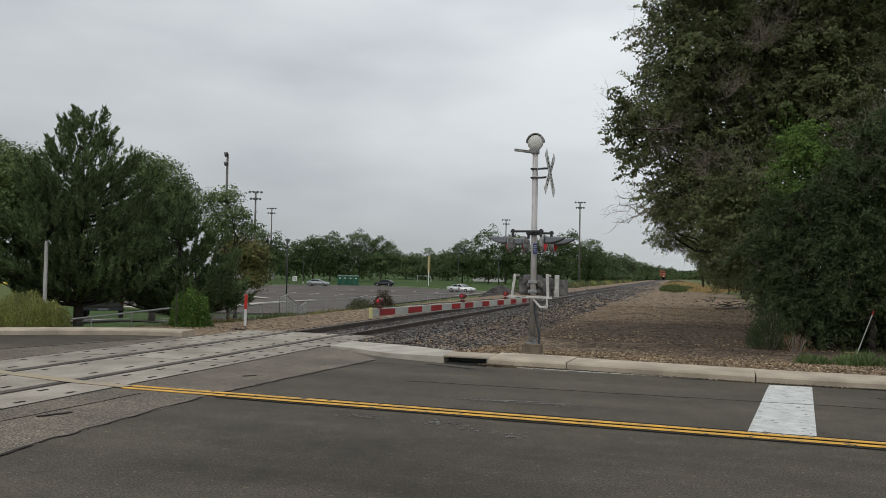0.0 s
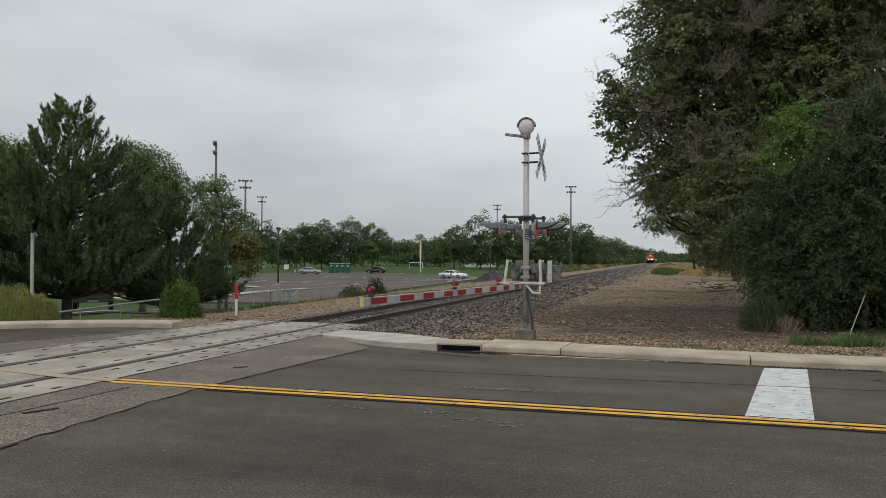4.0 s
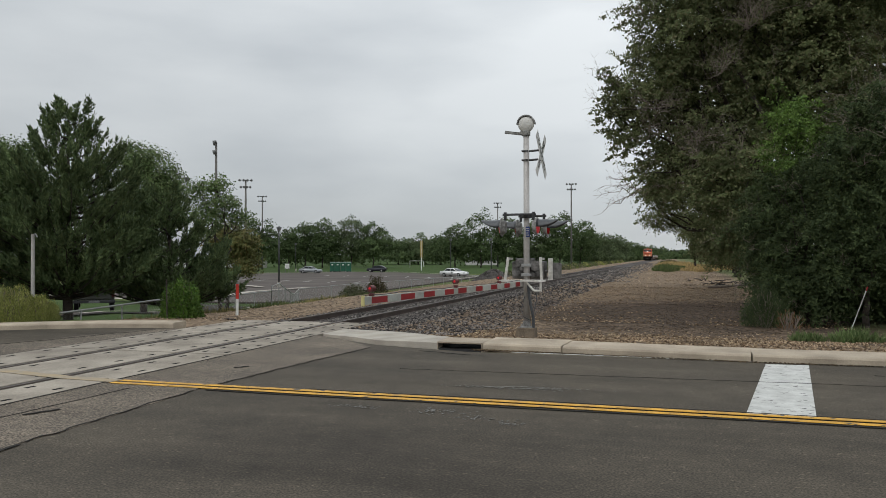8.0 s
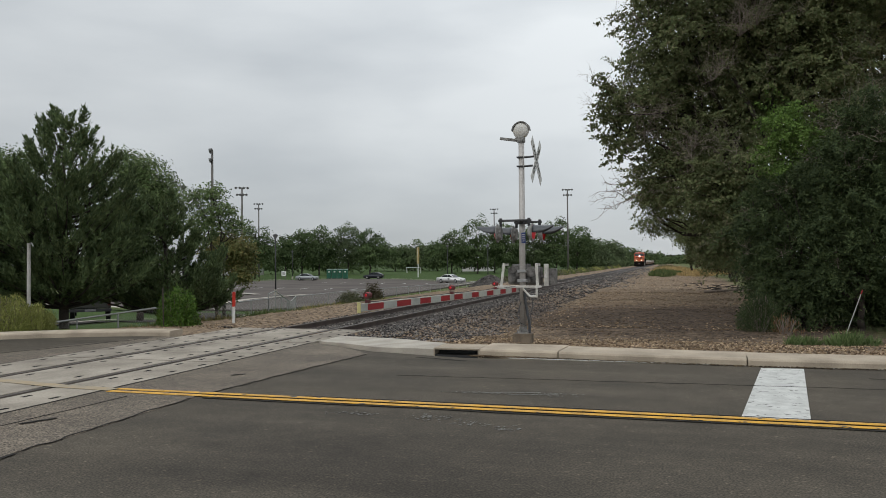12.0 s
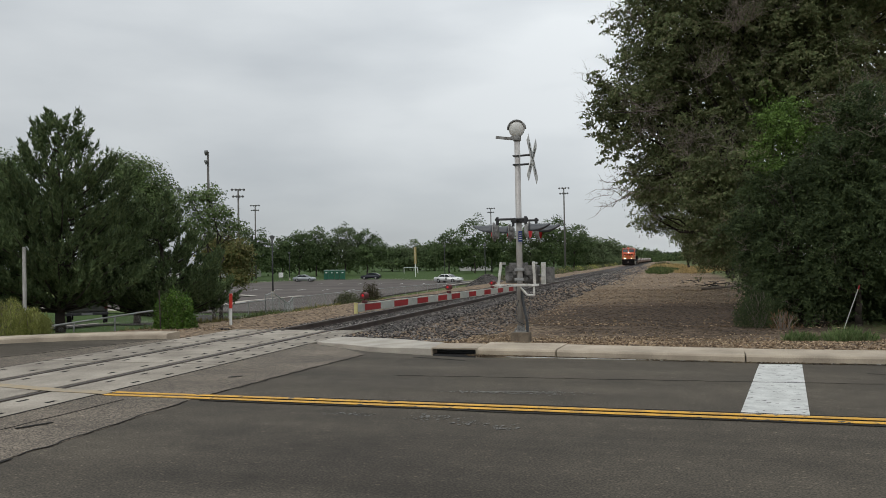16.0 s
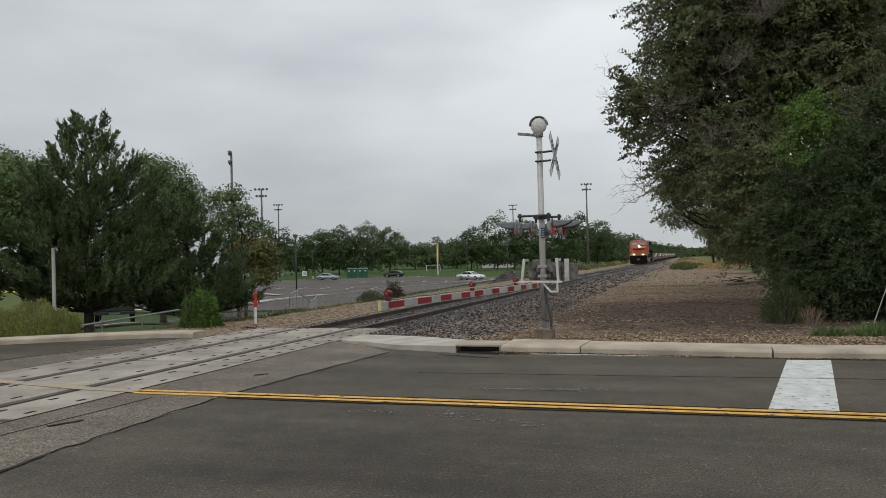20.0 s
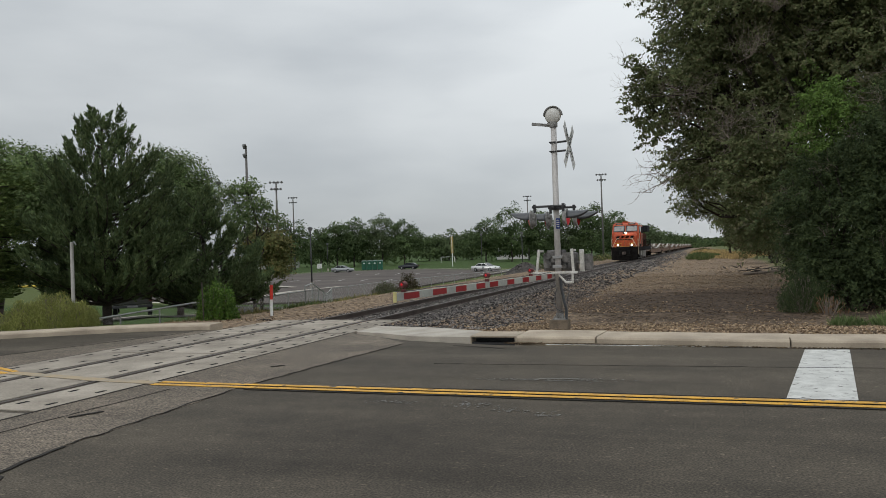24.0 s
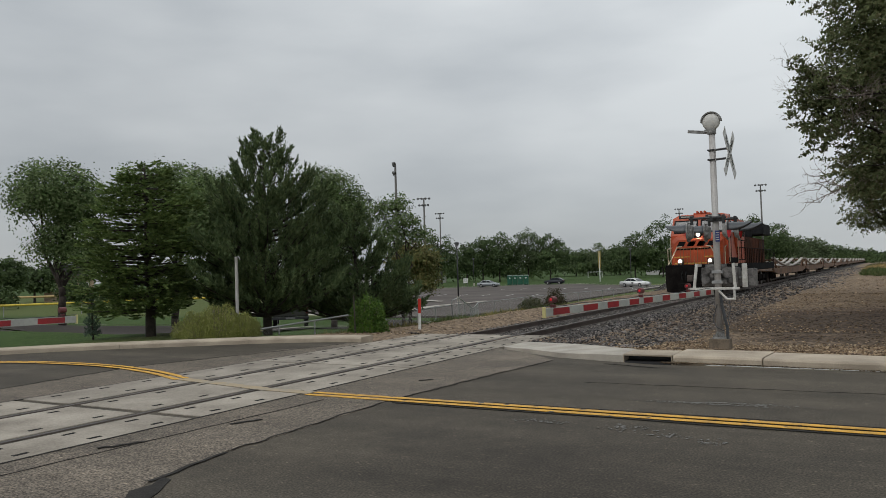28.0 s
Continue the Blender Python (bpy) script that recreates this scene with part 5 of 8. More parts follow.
broadleaf(pose(-9.83, 392.19, -0.91, 0, 0, 2.7), [(0.2, 0.0, 6.88, 5.22, 5.22, 2.81), (-3.25, -0.01, 5.08, 4.35, 4.35, 2.81), (3.85, -0.02, 5.02, 4.35, 4.35, 2.63), (0.15, -0.01, 3.42, 7.25, 7.25, 2.25), (0.13, -0.01, 2.33, 8.7, 8.7, 2.07)],
          M["far_leaf"], 5500, 0.78, "park tree with rounded dark green crown", 0.3, group="park trees", name="park_tree", cluster=1.70, shell=0.55, per=50)
broadleaf(pose(-2.75, 432.48, -0.00, 0, 0, 1.5), [(0.2, -0.01, 4.74, 5.07, 5.07, 2.28), (-3.11, -0.02, 3.30, 4.22, 4.22, 2.28), (3.71, -0.02, 3.25, 4.22, 4.22, 2.13), (0.15, -0.0, 1.95, 7.04, 7.04, 1.83), (0.14, -0.0, 1.06, 8.44, 8.44, 1.67)],
          M["far_leaf"], 5500, 0.85, "park tree with rounded dark green crown", 0.3, group="park trees", name="park_tree", cluster=1.89, shell=0.55, per=50)
broadleaf(pose(-121.16, 77.93, -1.75, 0, 0, 59.9), [(0.02, 0.0, 5.84, 3.01, 3.01, 2.9), (1.27, -0.0, 5.17, 2.01, 2.01, 2.54)],
          M["far_leaf"], 2700, 0.45, "park tree with rounded dark green crown", 0.25, group="park trees", name="park_tree", cluster=0.58, shell=0.5, per=40)
broadleaf(pose(-136.00, 92.08, -1.75, 0, 0, 58.3), [(0.02, 0.0, 5.04, 3.41, 3.41, 2.53), (1.48, -0.0, 4.43, 2.28, 2.28, 2.21)],
          M["far_leaf"], 2700, 0.51, "park tree with rounded dark green crown", 0.25, group="park trees", name="park_tree", cluster=0.65, shell=0.5, per=40)
broadleaf(pose(-141.09, 102.67, -1.75, 0, 0, 56.3), [(0.01, -0.0, 4.58, 3.62, 3.62, 2.41), (1.63, -0.01, 3.99, 2.41, 2.41, 2.11)],
          M["far_leaf"], 2700, 0.54, "park tree with rounded dark green crown", 0.25, group="park trees", name="park_tree", cluster=0.69, shell=0.5, per=40)
broadleaf(pose(-114.39, 69.57, -1.75, 0, 0, 61.5), [(0.03, -0.01, 6.57, 3.28, 3.28, 3.33), (1.35, -0.01, 5.83, 2.19, 2.19, 2.92)],
          M["far_leaf"], 2700, 0.42, "park tree with rounded dark green crown", 0.25, group="park trees", name="park_tree", cluster=0.54, shell=0.5, per=40)

for x, y, turn, high in ((-100.5, 77.0, 55, 4.4), (-95.5, 80.5, 53, 3.7), (-104.0, 66.0, 59, 3.2), (-92.0, 88.0, 50, 4.0)):
    broadleaf(pose(x, y, -1.75, 0, 0, turn), [(0, 0, high * 0.72, 2.3, 2.3, high * 0.42), (1.5, 0, high * 0.5, 1.7, 1.7, high * 0.36), (-1.4, 0, high * 0.48, 1.6, 1.6, high * 0.34)],
              M["far_leaf"], 2400, 0.32, "dark rounded tree at the far field edge", 0.2, 0.8, group="park trees", name="park_tree", cluster=0.5, shell=0.5, per=40)

# low growth under the far woods
broadleaf(pose(-124.71, 225.69, -1.75, 0, 0, 30.9), [(-4.85, -0.04, 5.02, 5.22, 5.22, 2.9), (0.03, 0.01, 5.55, 5.22, 5.22, 3.29), (4.94, -0.04, 4.76, 5.22, 5.22, 2.71)],
          M["far_leaf"], 3900, 0.68, "low dark green far thicket", 0.15, 0.8, group="far thickets", name="far_thicket", cluster=1.14, shell=0.5, per=40)
broadleaf(pose(-116.53, 241.75, -1.75, 0, 0, 27.7), [(-5.18, -0.05, 4.98, 5.42, 5.42, 3.01), (0.03, -0.01, 5.53, 5.42, 5.42, 3.41), (5.27, -0.05, 4.7, 5.42, 5.42, 2.81)],
          M["far_leaf"], 3900, 0.7, "low dark green far thicket", 0.15, 0.8, group="far thickets", name="far_thicket", cluster=1.19, shell=0.5, per=40)
broadleaf(pose(-104.56, 253.15, -1.75, 0, 0, 24.4), [(-5.36, -0.05, 4.89, 5.52, 5.52, 3.07), (0.04, 0.0, 5.46, 5.52, 5.52, 3.48), (5.48, -0.05, 4.61, 5.52, 5.52, 2.86)],
          M["far_leaf"], 3900, 0.71, "low dark green far thicket", 0.15, 0.8, group="far thickets", name="far_thicket", cluster=1.21, shell=0.5, per=40)
broadleaf(pose(-116.52, 329.40, -1.75, 0, 0, 21.0), [(-6.89, -0.07, 6.96, 7.03, 7.03, 3.91), (0.09, -0.0, 7.69, 7.03, 7.03, 4.43), (7.07, -0.07, 6.6, 7.03, 7.03, 3.65)],
          M["far_leaf"], 3900, 0.91, "low dark green far thicket", 0.15, 0.8, group="far thickets", name="far_thicket", cluster=1.54, shell=0.5, per=40)
broadleaf(pose(-96.93, 336.26, -1.75, 0, 0, 17.6), [(-6.93, -0.07, 6.81, 7.03, 7.03, 3.91), (0.1, -0.0, 7.53, 7.03, 7.03, 4.43), (7.12, -0.07, 6.44, 7.03, 7.03, 3.65)],
          M["far_leaf"], 3900, 0.91, "low dark green far thicket", 0.15, 0.8, group="far thickets", name="far_thicket", cluster=1.54, shell=0.5, per=40)
broadleaf(pose(-59.76, 274.09, -1.75, 0, 0, 14.2), [(-5.54, -0.05, 5.37, 5.62, 5.62, 3.12), (0.08, 0.01, 5.95, 5.62, 5.62, 3.54), (5.69, -0.06, 5.07, 5.62, 5.62, 2.92)],
          M["far_leaf"], 3900, 0.73, "low dark green far thicket", 0.15, 0.8, group="far thickets", name="far_thicket", cluster=1.23, shell=0.5, per=40)
broadleaf(pose(-44.53, 282.59, -1.75, 0, 0, 10.8), [(-5.58, -0.06, 5.26, 5.72, 5.72, 3.18), (0.1, 0.0, 5.85, 5.72, 5.72, 3.6), (5.74, -0.06, 4.95, 5.72, 5.72, 2.97)],
          M["far_leaf"], 3900, 0.74, "low dark green far thicket", 0.15, 0.8, group="far thickets", name="far_thicket", cluster=1.25, shell=0.5, per=40)
broadleaf(pose(-28.73, 290.19, -1.75, 0, 0, 7.4), [(-4.95, -0.05, 5.78, 5.18, 5.18, 3.24), (0.12, -0.01, 6.37, 5.18, 5.18, 3.67), (5.14, -0.05, 5.47, 5.18, 5.18, 3.02)],
          M["far_leaf"], 3900, 0.75, "low dark green far thicket", 0.15, 0.8, group="far thickets", name="far_thicket", cluster=1.28, shell=0.5, per=40)
broadleaf(pose(-19.80, 361.49, -1.75, 0, 0, 4.6), [(-4.48, -0.02, 6.96, 4.82, 4.82, 4.02), (0.16, -0.0, 7.69, 4.82, 4.82, 4.55), (4.74, -0.03, 6.6, 4.82, 4.82, 3.75)],
          M["far_leaf"], 3900, 0.94, "low dark green far thicket", 0.15, 0.8, group="far thickets", name="far_thicket", cluster=1.58, shell=0.5, per=40)
broadleaf(pose(-10.68, 442.20, -1.16, 0, 0, 2.5), [(-4.44, -0.02, 4.57, 4.91, 4.91, 2.95), (0.21, 0.0, 5.11, 4.91, 4.91, 3.34), (4.8, -0.02, 4.32, 4.91, 4.91, 2.75)],
          M["far_leaf"], 3900, 1.14, "low dark green far thicket", 0.15, 0.8, group="far thickets", name="far_thicket", cluster=1.94, shell=0.5, per=40)
broadleaf(pose(1.47, 562.59, -0.00, 0, 0, 0.8), [(-4.37, -0.02, 3.34, 5.0, 5.0, 2.62), (0.28, -0.0, 3.83, 5.0, 5.0, 2.97), (4.88, -0.02, 3.13, 5.0, 5.0, 2.45)],
          M["far_leaf"], 3900, 1.46, "low dark green far thicket", 0.15, 0.8, group="far thickets", name="far_thicket", cluster=2.46, shell=0.5, per=40)
broadleaf(pose(17.33, 602.58, -0.28, 0, 0, -0.8), [(-4.6, -0.03, 2.91, 5.36, 5.36, 2.41), (0.3, -0.01, 3.35, 5.36, 5.36, 2.73), (5.15, -0.03, 2.71, 5.36, 5.36, 2.25)],
          M["far_leaf"], 3900, 1.56, "low dark green far thicket", 0.15, 0.8, group="far thickets", name="far_thicket", cluster=2.64, shell=0.5, per=40)
broadleaf(pose(32.19, 622.20, -0.28, 0, 0, -2.2), [(-7.16, -0.05, 3.61, 8.3, 8.3, 2.77), (0.33, -0.01, 4.10, 8.3, 8.3, 3.14), (7.73, -0.05, 3.36, 8.3, 8.3, 2.58)],
          M["far_leaf"], 3900, 1.61, "low dark green far thicket", 0.15, 0.8, group="far thickets", name="far_thicket", cluster=2.73, shell=0.5, per=40)

# ---- crossing signal with its lowered gate ----
M["lens_red"] = material("lens_red", (0.35, 0.01, 0.015), 0.2, dark=(0.25, 0.008, 0.01), bump=0)
M["lens_lit"] = material("lens_lit", (0.5, 0.05, 0.06), 0.3, bump=0, emit=(1.0, 0.06, 0.09, 0.12))
M["hood_grey"] = material("hood_grey", (0.080, 0.086, 0.092), 0.45, dark=(0.030, 0.033, 0.038), scale=4, grain=30, bump=0.03)
M["case_grey"] = material("case_grey", (0.21, 0.20, 0.19), 0.7, 0.1, dark=(0.05, 0.047, 0.044), scale=7, grain=30, bump=0.05)
M["housing_grey"] = material("housing_grey", (0.33, 0.325, 0.31), 0.7, 0.1, dark=(0.06, 0.056, 0.052), scale=9, grain=30, bump=0.03)
M["blue"] = material("blue", (0.02, 0.05, 0.22), 0.5, bump=0)
M["letter_black"] = material("letter_black", (0.02, 0.02, 0.02), 0.6, bump=0)


def letters(text, size, m, mat, parent, name="lettering", squeeze=1.0):
    """Raised letters in Blender's own font as a mesh."""
    cu = bpy.data.curves.new(name, "FONT")
    cu.body, cu.size, cu.extrude = text, size, 0.002
    cu.align_x, cu.align_y = "CENTER", "CENTER"
    cu.resolution_u = 2
    tmp = bpy.data.objects.new(name, cu)
    me = bpy.data.meshes.new_from_object(tmp)
    bpy.data.objects.remove(tmp)
    bpy.data.curves.remove(cu)
    me.materials.append(mat)
    me.transform(m @ Matrix.Diagonal((squeeze, 1, 1, 1)))
    ob = new(name, me)
    ob.parent = parent
    return ob


def signal_light(owner, at, face, lit):
    """A flashing light: round backing, housing, beaked hood; it looks along x (face is +1 or -1)."""
    x, y, z = at
    bm = fresh()
    tube(bm, (x - 0.012 * face, y, z), (x + 0.012 * face, y, z), 0.192, sides=28)
    back = part("backing_disc", bm, M["housing_grey"], owner, smooth=False)
    bm = fresh()
    tube(bm, (x - 0.085 * face, y, z), (x - 0.012 * face, y, z), 0.12, 0.165, sides=20)
    part("housing", bm, M["housing_grey"], back)
    bm = fresh()
    bmesh.ops.create_uvsphere(bm, u_segments=18, v_segments=8, radius=0.15, matrix=Matrix.Translation((x + 0.01 * face, y, z)) @ Matrix.Diagonal((0.35, 1, 1, 1)))
    part("lens", bm, M["lens_lit"] if lit else M["lens_red"], back, "glowing red lens" if lit else "dark red lens", True)
    bm = fresh()
    rings, k = [], 12
    for i in range(8):
        t = i / 7
        half = 1.62 - 1.0 * t ** 2.4
        r = 0.150 - 0.012 * t
        drop = 0.02 * t - 0.035 * t ** 3
        rings.append([bm.verts.new((x + face * (0.012 + 0.42 * t), y + r * math.sin(half * (2 * j / k - 1)), z + r * math.cos(half * (2 * j / k - 1)) - drop)) for j in range(k + 1)])
    for r0, r1 in zip(rings, rings[1:]):
        for j in range(k):
            bm.faces.new((r0[j], r1[j], r1[j + 1], r0[j + 1]))
    hood = part("hood", bm, M["hood_grey"], back, "dark grey beaked hood", True)
    sol = hood.modifiers.new("thick", "SOLIDIFY")
    sol.thickness = 0.008
    return back


def gate_arm(owner, start, end, reds, lights, lit):
    """A tapering arm from start to end with red stripes on white, and red lamps standing on it."""
    a, b = Vector(start), Vector(end)
    d = (b - a)
    ln = d.length
    m = Matrix.Translation(a) @ Matrix(((d.x / ln, -d.y / ln, 0, 0), (d.y / ln, d.x / ln, 0, 0), (0, 0, 1, 0), (0, 0, 0, 1))) @ pose(0, 0, 0, 0, -math.degrees(math.asin(d.z / ln)), 0)
    bm = fresh()
    box(bm, 0.0, ln, -0.02, 0.02, -0.055, 0.055, 0.006, m)
    arm = part("gate_arm", bm, M["gate_white"], owner, "white gate arm with red stripes")
    for p0, p1 in reds:
        bm = fresh()
        box(bm, p0 * ln, p1 * ln, -0.0225, 0.0225, -0.044, 0.044, 0.0, m)
        part("red_stripe", bm, M["red"], arm)
    bm = fresh()
    box(bm, ln, ln + 0.03, -0.022, 0.022, -0.072, 0.075, 0.005, m)
    part("end_cap", bm, M["cap_yellow"], arm, "pale yellow end cap")
    for p in lights:
        bm = fresh()
        box(bm, p * ln - 0.03, p * ln + 0.03, -0.03, 0.03, 0.055, 0.10, 0.008, m)
        tube(bm, m @ Vector((p * ln - 0.05, 0, 0.16)), m @ Vector((p * ln + 0.05, 0, 0.16)), 0.045, sides=14)
        lamp = part("arm_lamp", bm, M["housing_dark"], arm)
        bm = fresh()
        bmesh.ops.create_uvsphere(bm, u_segments=12, v_segments=8, radius=0.041, matrix=m @ Matrix.Translation((p * ln + 0.015, 0, 0.165)))
        part("lens", bm, M["lens_dim"] if lit else M["lens_red"], lamp, "red lamp lens", True)
    bm = fresh()
    for i in range(24):
        t0, t1 = i / 24, (i + 1) / 24
        q0 = m @ Vector((t0 * ln, -0.024, 0.068 + 0.008 * math.sin(t0 * 40)))
        q1 = m @ Vector((t1 * ln, -0.024, 0.068 + 0.008 * math.sin(t1 * 40)))
        tube(bm, q0, q1, 0.006, sides=5)
    part("lamp_cable", bm, M["black"], arm)
    return arm


M["gate_white"] = material("gate_white", (0.40, 0.41, 0.37), 0.5, dark=(0.28, 0.285, 0.26), scale=3, grain=20, bump=0.03)
M["worn_white"] = material("worn_white", (0.66, 0.65, 0.61), 0.55, dark=(0.36, 0.34, 0.30), scale=5, grain=25, bump=0.05)
M["cap_yellow"] = material("cap_yellow", (0.62, 0.56, 0.25), 0.5, bump=0)
M["housing_dark"] = material("housing_dark", (0.12, 0.02, 0.02), 0.5, dark=(0.06, 0.012, 0.012), bump=0)
M["lens_dim"] = material("lens_dim", (0.40, 0.012, 0.018), 0.25, bump=0, emit=(1.0, 0.03, 0.05, 0.22))
REDS = [(1 - b, 1 - a) for a, b in ((0.03, 0.10), (0.165, 0.235), (0.285, 0.345), (0.405, 0.46), (0.49, 0.545), (0.61, 0.66), (0.725, 0.775), (0.835, 0.88), (0.935, 0.975))]


def crossing_signal(m, tip, label):
    s = thing("crossing_signal", m, label, "crossing signal", "crossing signals")
    bm = fresh()
    box(bm, -0.19, 0.19, -0.19, 0.19, -0.5, 0.23, 0.02)
    part("foundation", bm, M["damp_concrete"], s, "weathered concrete foundation block")
    bm = fresh()
    box(bm, -0.13, 0.13, -0.13, 0.13, 0.23, 0.255, 0.004)
    for x in (-0.1, 0.1):
        for y in (-0.1, 0.1):
            tube(bm, (x, y, 0.23), (x, y, 0.31), 0.014, sides=6)
    tube(bm, (0, 0, 0.255), (0, 0, 0.36), 0.085, 0.08, 14)
    part("base_plate", bm, M["housing_grey"], s)
    bm = fresh()
    tube(bm, (0, 0, 0.2), (0.0, 0, 4.29), 0.066, 0.060, 20)
    part("pole", bm, M["pole_paint"], s, "pale grey painted steel pole", True)
    # bell
    bm = fresh()
    tube(bm, (0.0, 0, 4.25), (0.0, 0, 4.36), 0.085, sides=14)
    box(bm, -0.13, 0.07, -0.05, 0.05, 4.29, 4.35, 0.01)
    bell = part("bell_bracket", bm, M["housing_grey"], s)
    bm = fresh()
    bmesh.ops.create_uvsphere(bm, u_segments=24, v_segments=14, radius=0.172, matrix=Matrix.Translation((0.0, -0.02, 4.49)) @ Matrix.Diagonal((1, 0.45, 1, 1)))
    part("gong", bm, M["white"], bell, "pale round bell gong", True)
    bm = fresh()
    for i in range(14):
        a0, a1 = math.pi * i / 14, math.pi * (i + 1) / 14
        box(bm, -0.012, 0.012, -0.05, 0.05, -0.022, 0.022, m=pose(0.186 * math.cos((a0 + a1) / 2), -0.02, 4.49 + 0.186 * math.sin((a0 + a1) / 2), 0, 90 - math.degrees((a0 + a1) / 2) + 90, 0))
    part("gong_guard", bm, M["housing_grey"], bell)
    bm = fresh()
    box(bm, -0.46, -0.02, -0.03, 0.03, -0.028, 0.028, 0.006, pose(0.0, 0, 4.28, 0, 9, 0))
    part("top_arm", bm, M["housing_grey"], s, "grey bracket arm")
    # crossbuck: two boards that look along +x
    buck = new("crossbuck")
    buck.parent = s
    buck.matrix_basis = pose(0.31, 0, 3.84, 0, 0, -3.5)
    for i, (turn, word) in enumerate(((45, "CROSSING"), (-45, "RAILROAD"))):
        bm = fresh()
        box(bm, -0.006, 0.006, -0.59, 0.59, -0.1, 0.1, 0.003, pose(0.008 * i, 0, 0, turn, 0, 0))
        board = part("board", bm, M["sign_white"], buck, "white crossbuck board with black letters")
        for f in (1, -1):
            mm = pose(0.008 * i, 0, 0, turn, 0, 0) @ pose(0.0075 * f, 0, 0) @ Matrix(((0, 0, f, 0), (f, 0, 0, 0), (0, 1, 0, 0), (0, 0, 0, 1)))
            letters(word, 0.185, mm, M["letter_black"], board, squeeze=0.92)
    for z in (3.74, 3.93):
        bm = fresh()
        tube(bm, (0.04, 0, z), (0.30, 0, z + 0.01), 0.022, sides=8)
        box(bm, -0.09, 0.05, -0.08, 0.08, z - 0.012, z + 0.012, 0.004)
        part("sign_bracket", bm, M["black"], s)
    # flashing lights on a short crossarm
    bm = fresh()
    tube(bm, (0, -0.42, 2.57), (0, 0.42, 2.57), 0.028, sides=10)
    box(bm, -0.11, 0.11, -0.11, 0.11, 2.52, 2.62, 0.012)
    for y, x0, x1 in ((-0.36, -0.45, 0.28), (0.36, -0.26, 0.38)):
        tube(bm, (x0 + 0.02, y, 2.58), (x1 - 0.02, y, 2.58), 0.024, sides=8)
        for x in (x0 + 0.07, x1 - 0.07):
            tube(bm, (x, y, 2.58), (x, y, 2.46), 0.03, sides=8)
            box(bm, x - 0.028, x + 0.028, y - 0.028, y + 0.028, 2.54, 2.63, 0.008)
    part("crossarm", bm, M["black"], s)
    signal_light(s, (-0.45, -0.36, 2.32), -1, True)
    signal_light(s, (-0.26, 0.36, 2.32), -1, False)
    signal_light(s, (0.28, -0.36, 2.33), 1, True)
    signal_light(s, (0.38, 0.36, 2.33), 1, False)
    bm = fresh()
    box(bm, 0.0, 0.085, -0.09, -0.08, 2.12, 2.34, 0.004)
    tag = part("number_tag", bm, M["blue"], s, "small blue notice plate")
    for k in range(4):
        bm = fresh()
        box(bm, 0.012, 0.072, -0.092, -0.0895, 2.155 + 0.045 * k, 2.17 + 0.045 * k)
        part("notice_line", bm, M["white"], tag)
    # gate mechanism with its counterweight arms
    bm = fresh()
    box(bm, -0.34, 0.36, 0.10, 0.52, 1.24, 1.62, 0.06)
    box(bm, -0.26, 0.10, 0.12, 0.50, 1.60, 1.68, 0.03)
    mech = part("mechanism_case", bm, M["case_grey"], s, "grey cast gate mechanism case")
    for x, z, r in ((-0.22, 1.56, 0.075), (-0.24, 1.38, 0.08), (-0.11, 1.47, 0.05), (0.17, 1.52, 0.11), (0.26, 1.36, 0.06), (0.12, 1.33, 0.05)):
        bm = fresh()
        tube(bm, (x, 0.04, z), (x, 0.12, z), r, r * 0.85, 16)
        part("case_boss", bm, M["case_grey"], mech)
    for z in (1.50, 1.30):
        bm = fresh()
        box(bm, -0.1, 0.1, -0.085, 0.12, z, z + 0.06, 0.01)
        part("clamp", bm, M["galvanised"], mech)
    for x, lean in ((-0.40, 0.06), (0.36, -0.02)):
        bm = fresh()
        box(bm, x - 0.026, x + 0.026, -0.30, -0.25, 1.22, 1.70, 0.008, pose(x, 0, 1.22, 0, math.degrees(lean * 2.2), 0) @ pose(-x, 0, -1.22))
        box(bm, x - 0.022 + lean, x + 0.022 + lean, -0.28, 0.12, 1.64, 1.69, 0.008)
        part("counterweight_arm", bm, M["worn_white"], s, "white steel counterweight arm")
    bm = fresh()
    box(bm, -0.52, 0.44, -0.305, -0.245, 1.19, 1.235, 0.008)
    tube(bm, (0.02, -0.27, 1.21), (0.20, -0.27, 1.01), 0.022, sides=8)
    tube(bm, (0.20, -0.27, 1.01), (0.36, -0.27, 1.01), 0.022, sides=8)
    tube(bm, (0.34, -0.27, 1.0), (0.34, -0.27, 1.22), 0.022, sides=8)
    part("counterweight_frame", bm, M["worn_white"], s, "white tubular frame under the mechanism")
    bm = fresh()
    box(bm, 0.44, 0.535, 0.05, 0.11, 1.22, 1.68, 0.012)
    box(bm, 0.455, 0.52, 0.03, 0.05, 1.28, 1.62, 0.006)
    part("junction_box", bm, M["worn_white"], s, "pale metal junction box")
    bm = fresh()
    box(bm, 0.50, 0.68, 0.14, 0.40, 1.24, 1.58, 0.02)
    tube(bm, (0.3, 0.2, 1.4), (0.52, 0.2, 1.4), 0.03, sides=8)
    tube(bm, (0.51, 0.08, 1.45), (0.51, 0.16, 1.45), 0.03, sides=8)
    part("relay_case", bm, M["case_grey"], s, "grey relay case behind the junction box")
    bm = fresh()
    pipe(bm, [(0.05, -0.09, 1.2), (0.07, -0.1, 0.9), (0.12, -0.09, 0.6), (0.15, -0.06, 0.45), (0.15, -0.05, 0.22)], 0.03)
    pipe(bm, [(-0.02, -0.08, 0.9), (-0.10, -0.10, 0.6), (-0.04, -0.1, 0.45), (0.1, -0.09, 0.38)], 0.008, 6)
